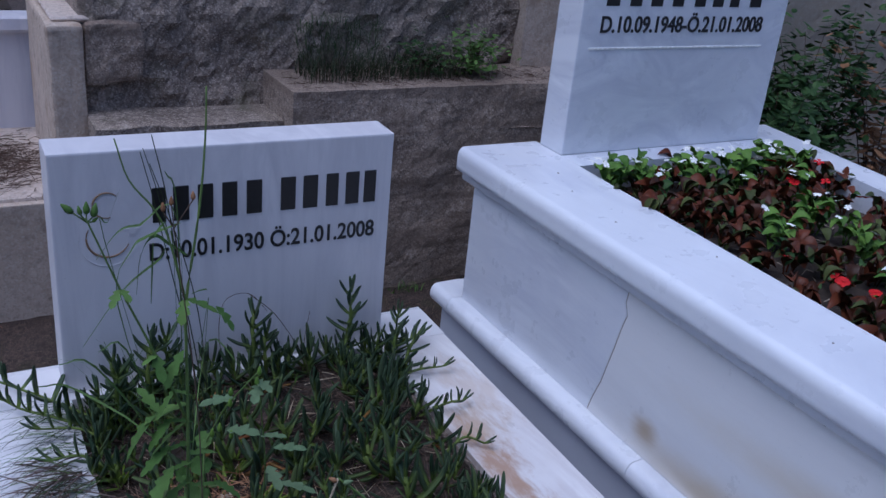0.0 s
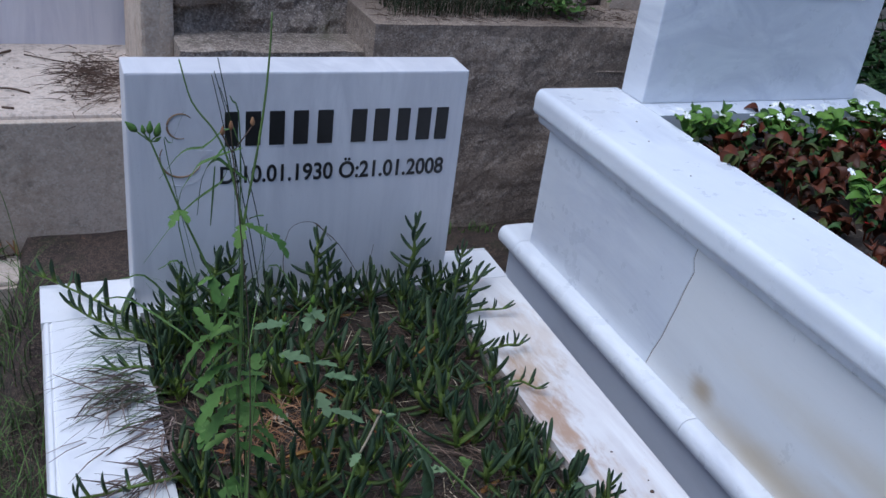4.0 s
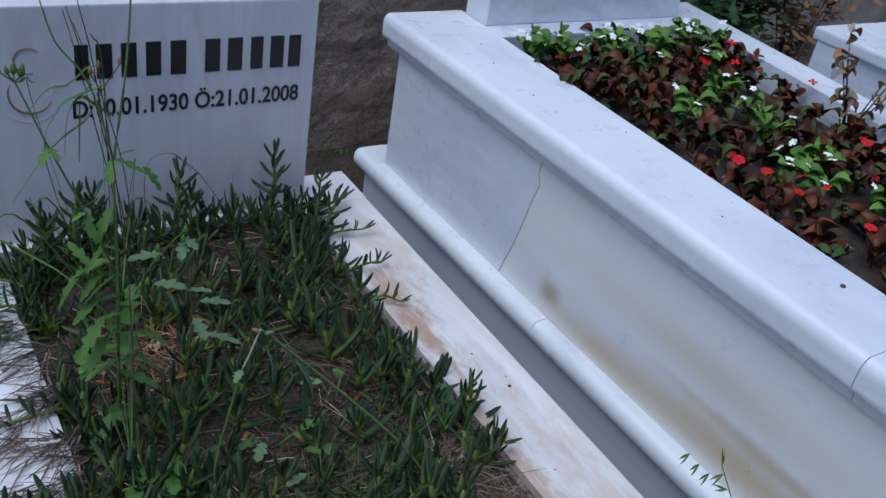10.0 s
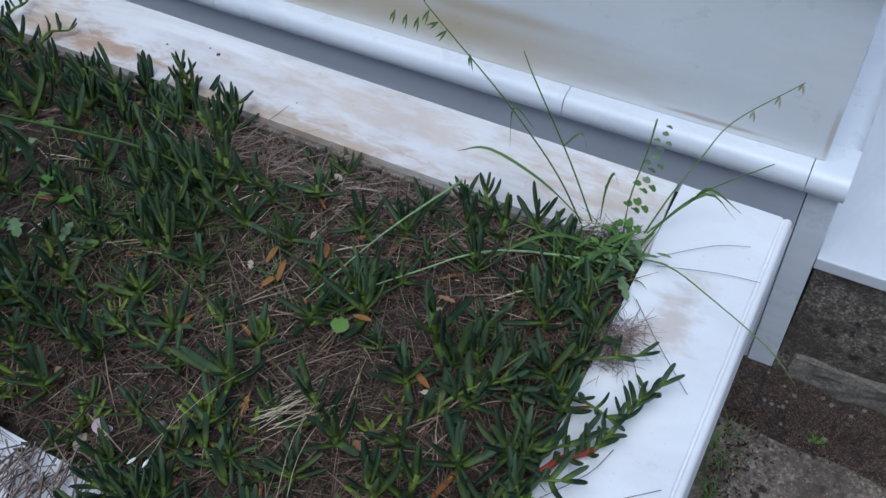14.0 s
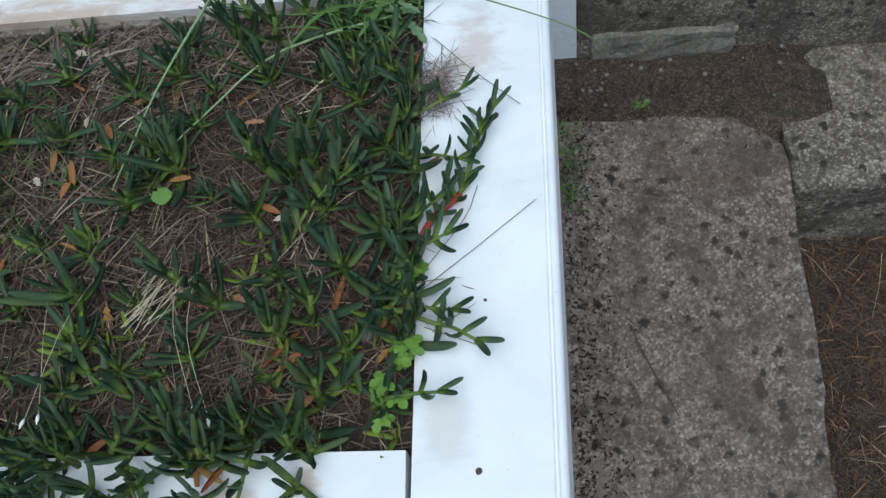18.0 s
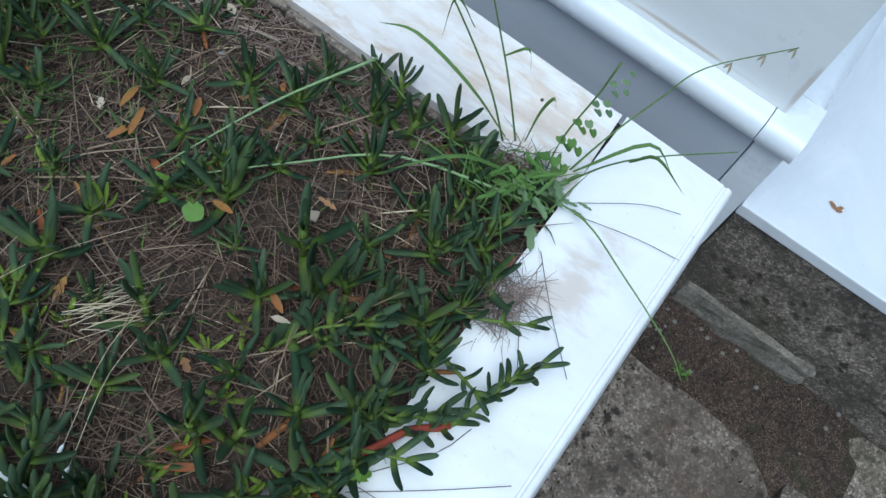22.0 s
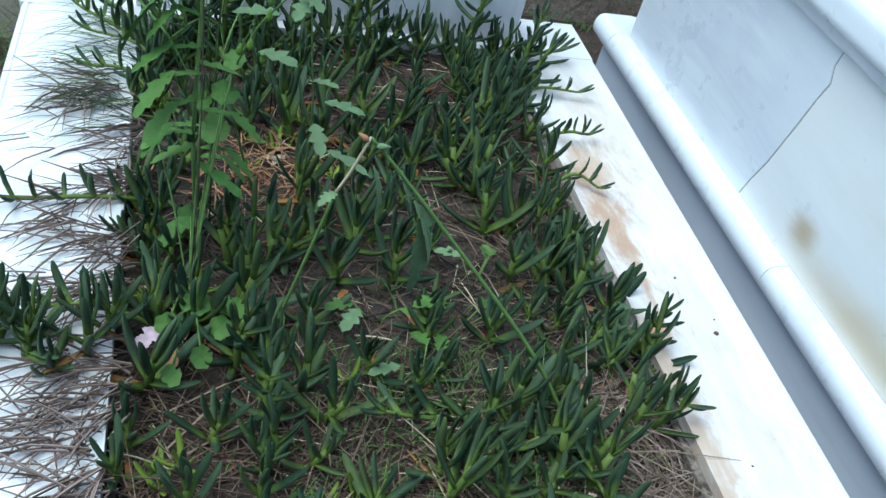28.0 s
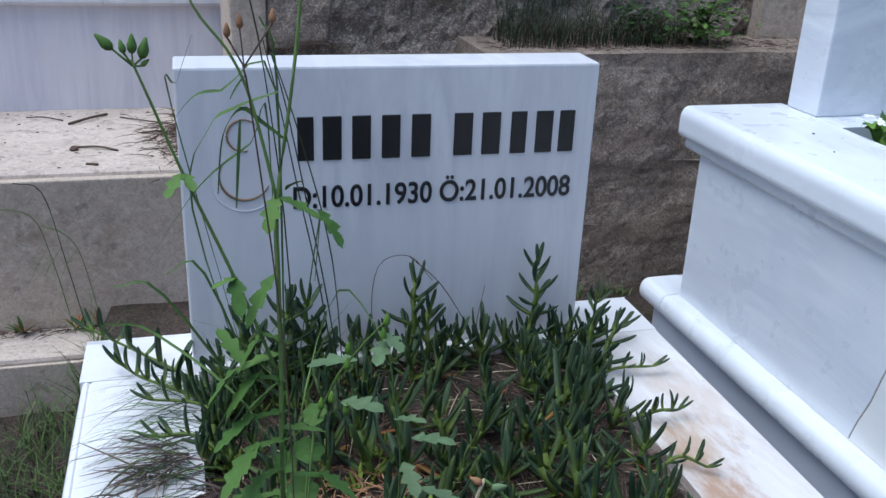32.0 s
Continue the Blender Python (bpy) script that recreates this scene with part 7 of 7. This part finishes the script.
# ---- growth on and before the walls ----
def leafy_bush(name, label, centre, size, leaves, material, seed, stems=9, leaf_size=0.03):
    r = random.Random(seed)
    b = thing(name, label, "shrub")
    c = Vector(centre)
    ends = []
    for _ in range(stems):
        d = Vector((r.uniform(-1, 1) * size[0], r.uniform(-1, 1) * size[1], size[2] * r.uniform(0.5, 1.0)))
        line = smooth_line([c, c + d * 0.45 + Vector((0, 0, size[2] * 0.12)), c + d], 4)
        tube("branch", line, [0.004 - 0.003 * i / (len(line) - 1) for i in range(len(line))], M_TWIG, b, "", 4)
        ends += line[2:]
    v, f = [], []
    for _ in range(leaves):
        p = r.choice(ends) + Vector((r.gauss(0, 0.035), r.gauss(0, 0.035), r.gauss(0, 0.03)))
        a, e = r.uniform(0, 6.28), r.uniform(-0.5, 0.7)
        d = Vector((math.cos(a) * math.cos(e), math.sin(a) * math.cos(e), math.sin(e)))
        L = leaf_size * r.uniform(0.6, 1.3)
        blade_data([p, p + d * L * 0.4, p + d * L * 0.75 - Vector((0, 0, L * 0.05)), p + d * L - Vector((0, 0, L * 0.14))], [L * 0.2, L * 0.62, L * 0.5, L * 0.05], (-math.sin(a), math.cos(a), 0.2), v, f, 0.3)
    tagged(raw("foliage", v, f, material, b), kind="stuff")
    return b


leafy_bush("shrub", "dark green leafy shrub behind the tall headstone", (2.30, 2.40, 0.10), (0.34, 0.26, 0.85), 1900, M_BUSH, 71, 22, 0.045)
leafy_bush("shrub", "green leafy shrub against the beige wall", (2.85, 2.70, 0.10), (0.42, 0.24, 0.95), 1900, M_BUSH, 72, 22, 0.045)
leafy_bush("shrub", "low green herbs beyond the tomb", (2.06, 2.12, 0.10), (0.16, 0.25, 0.5), 700, M_BUSH, 73, 12, 0.04)
leafy_bush("withered_shrub", "withered shrub with orange-brown leaves", (3.15, 2.55, 0.10), (0.25, 0.2, 0.85), 380, M_BROWNLEAF, 74, 10, 0.05)
leafy_bush("wall_weed", "bright green weed growing on the wall's ledge", (1.135, 2.72, 0.778), (0.085, 0.05, 0.13), 420, M_MALLOW, 75, 12, 0.022)
leafy_bush("wall_weed", "dark green weed growing on the wall's ledge", (0.98, 2.74, 0.778), (0.08, 0.05, 0.10), 260, M_BUSH, 76, 10, 0.02)
grass_stuff("wall_grass", 700, lambda r: (r.uniform(0.55, 1.10), r.uniform(2.66, 2.82), 0.775), 0.11, 0.0022, M_DARKSTALK, "dark dry grass hanging on the wall's ledge", 77, 0.8)
grass_stuff("wall_grass", 160, lambda r: (r.uniform(0.55, 1.28), r.uniform(2.64, 2.80), 0.775), 0.09, 0.0016, M_STRAW, "straw-coloured grass on the wall's ledge", 78, 1.0)
grass_stuff("wall_grass", 260, lambda r: (r.uniform(0.56, 0.86), 2.83, r.uniform(0.79, 0.93)), 0.07, 0.002, M_BUSH, "moss and fine weeds on the rubble wall", 79, 1.2)
strands("dry_litter", 420, lambda r: (r.uniform(0.50, 1.8), r.uniform(2.60, 2.80), 0.778), 0.04, 0.001, M_TWIG, "dirt and twigs on the wall's ledge", "litter", 0.8, 80)
strands("dry_litter", 260, lambda r: (r.uniform(-0.2, 1.1), r.uniform(2.0, 2.55), 0.108), 0.035, 0.001, M_STRAW, "dead leaves and straw on the ground behind the graves", "litter", 0.9, 81)
grass_stuff("ground_weeds", 60, lambda r: (r.uniform(0.55, 0.92), r.uniform(2.52, 2.565), 0.10), 0.03, 0.004, M_MALLOW, "tiny weeds at the foot of the wall", 82, 0.9, "weed")

# left of the grave
grass_stuff("ground_grass", 900, lambda r: (lambda x, y: (x, y, ground_z(x, y)))(r.uniform(-0.98, -0.49), r.uniform(0.6, 2.50)), 0.14, 0.003, M_DARKSTALK, "dark unkempt grass beside the grave", 83, 0.9)
grass_stuff("ground_grass", 420, lambda r: (lambda x, y: (x, y, ground_z(x, y)))(r.uniform(-0.72, -0.48), r.uniform(1.7, 2.50)), 0.13, 0.003, M_BLADE, "green grass beside the grave", 84, 0.9)
strands("dry_straw", 900, lambda r: (lambda x, y: (x, y, ground_z(x, y)))(r.uniform(-1.1, -0.48), r.uniform(0.4, 2.45)), 0.09, 0.001, M_STRAW, "dry straw on the ground beside the grave", "straw", 0.7, 85)
for k, (x, z1, dx) in enumerate(((-0.62, 0.50, -0.06), (-0.58, 0.39, -0.05), (-0.65, 0.44, -0.09))):
    w1 = thing("thin_weed", "thin dry grass stalk at the foot of the cement ledge", "grass", "weeds at the ledge")
    tube("stalk", smooth_line([(x + 0.06, 2.68, 0.044), (x + 0.03, 2.66, 0.26), (x, 2.63, z1 - 0.05), (x + dx, 2.62, z1 - 0.02)], 4), 0.0012, M_STALK if k else M_DARKSTALK, w1, "", 4)
    leaf_shape(w1, (x + 0.02, 2.65, 0.29), (x - 0.03, 2.63, 0.23), 0.004, M_BLADE)
for x in (-0.72, -0.59, -0.53, -0.36, -0.31):
    s6 = thing("seedling", "small weed in the corner of the cement step", "weed", "weeds at the ledge")
    for _ in range(9):
        a = fr.uniform(0, 6.28)
        leaf_shape(s6, (x, 2.70, 0.045), (x + 0.035 * math.cos(a), 2.69 + 0.02 * math.sin(a), 0.056 + fr.uniform(0.01, 0.05)), 0.010, fr.choice([M_MALLOW, M_BLADE, M_BROWNLEAF]))
strands("dry_litter", 200, lambda r: (r.uniform(-0.9, -0.22), 2.71 - abs(r.gauss(0, 0.02)), 0.046), 0.03, 0.0011, M_TWIG, "dirt in the corner of the cement step", "litter", 0.9, 86)
strands("dry_litter", 520, lambda r: (-0.27 + r.gauss(0, 0.06), 3.05 + r.gauss(0, 0.12), 0.463), 0.06, 0.0013, M_TWIG, "drift of brown dead grass on the cement ledge", "litter", 0.8, 87)
strands("dry_litter", 70, lambda r: (r.uniform(-1.2, -0.2), r.uniform(2.78, 3.38), 0.461), 0.012, 0.0015, M_TWIG, "crumbs and bits of bark on the cement ledge", "litter", 1.0, 88)
for pts, w in (([(-0.616, 3.224, 0.466), (-0.561, 3.272, 0.471), (-0.515, 3.332, 0.467)], 0.004), ([(-0.571, 2.972, 0.465), (-0.511, 2.954, 0.469), (-0.461, 2.924, 0.465)], 0.003), ([(-0.533, 2.810, 0.464), (-0.503, 2.798, 0.465)], 0.004),
               ([(-0.745, 3.320, 0.465), (-0.695, 3.308, 0.468), (-0.636, 3.272, 0.465)], 0.002), ([(-0.475, 3.296, 0.465), (-0.396, 3.224, 0.470), (-0.317, 3.188, 0.465)], 0.002)):
    t = thing("twig", "short brown twig lying on the cement ledge", "twig", "twigs on the ledge")
    tube("wood", smooth_line(pts, 3), w, M_TWIG, t)
pebble(-0.575, 2.95, 0.461, 0.012, M_TWIG, "dry brown acorn-like fruit on the cement ledge", "dry_fruit", "")

# lower ground before the slabs
strands("dry_straw", 3200, lambda r: (lambda x, y: (x, y, ground_z(x, y)))(r.uniform(-0.5, 0.40), r.uniform(-0.9, -0.49)), 0.06, 0.0007, M_DRYBROWN, "tangled dry grass on the low ground", "straw", 0.4, 91, 0.8)
strands("dry_straw", 40, lambda r: (lambda x, y: (x, y, ground_z(x, y)))(r.uniform(-0.5, 0.40), r.uniform(-1.1, -0.49)), 0.13, 0.0009, M_PALE, "bleached grass stalks on the low ground", "straw", 0.4, 92, 0.8)
grass_stuff("ground_grass", 260, lambda r: (lambda x, y: (x, y, ground_z(x, y)))(r.uniform(-0.5, 0.40), r.uniform(-1.1, -0.49)), 0.05, 0.0022, M_BROWNLEAF, "withered ferny weed on the low ground", 93, 1.0)
strands("dry_litter", 70, lambda r: (lambda x, y: (x, y, ground_z(x, y) + 0.001))(r.uniform(0.59, 0.72), r.uniform(-0.50, -0.03)), 0.014, 0.0007, M_STRAW, "bits of straw in the dirt between the slabs", "litter", 1.0, 94)
grass_stuff("ground_weeds", 26, lambda r: (0.606 + r.gauss(0, 0.008), -0.178 + r.gauss(0, 0.008), -0.206), 0.012, 0.006, M_MALLOW, "tiny green weed in the dirt between the slabs", 95, 1.0, "weed")
grass_stuff("ground_weeds", 90, lambda r: (r.uniform(0.36, 0.56), r.uniform(-0.05, 0.01), -0.196), 0.05, 0.003, M_BLADE, "grass at the foot of the grave's front panel", 96, 0.9, "weed")
s7 = thing("dry_stalk", "thin dry stalk lying on the concrete slab", "straw")
tube("stalk", smooth_line([(0.12, -0.12, -0.190), (0.04, -0.15, -0.189), (-0.05, -0.19, -0.190)], 4), 0.0011, M_STRAW, s7, "", 4)
# little droppings and specks on the marble
for x, y, z, s in ((0.454, 0.994, TOP, 0.0035), (0.439, 1.098, TOP, 0.002), (0.463, 1.019, TOP, 0.0015), (-0.291, 0.089, TOP, 0.0035), (-0.103, 0.082, TOP, 0.002), (0.446, 0.261, TOP, 0.0025), (0.405, 0.792, TOP, 0.0015),
                   (0.850, 0.705, 0.7718, 0.005), (0.819, 0.947, 0.7718, 0.002), (0.877, 0.397, 0.7718, 0.003), (0.794, 1.495, 0.7718, 0.0022), (0.882, 1.285, 0.7718, 0.002), (0.812, 1.679, 0.7718, 0.0022), (0.854, 1.796, 0.7718, 0.0025)):
    pebble(x, y, z - s * 0.15, s, M_TWIG, "dark speck of dirt on the marble", "dirt_speck", "specks on the marble")
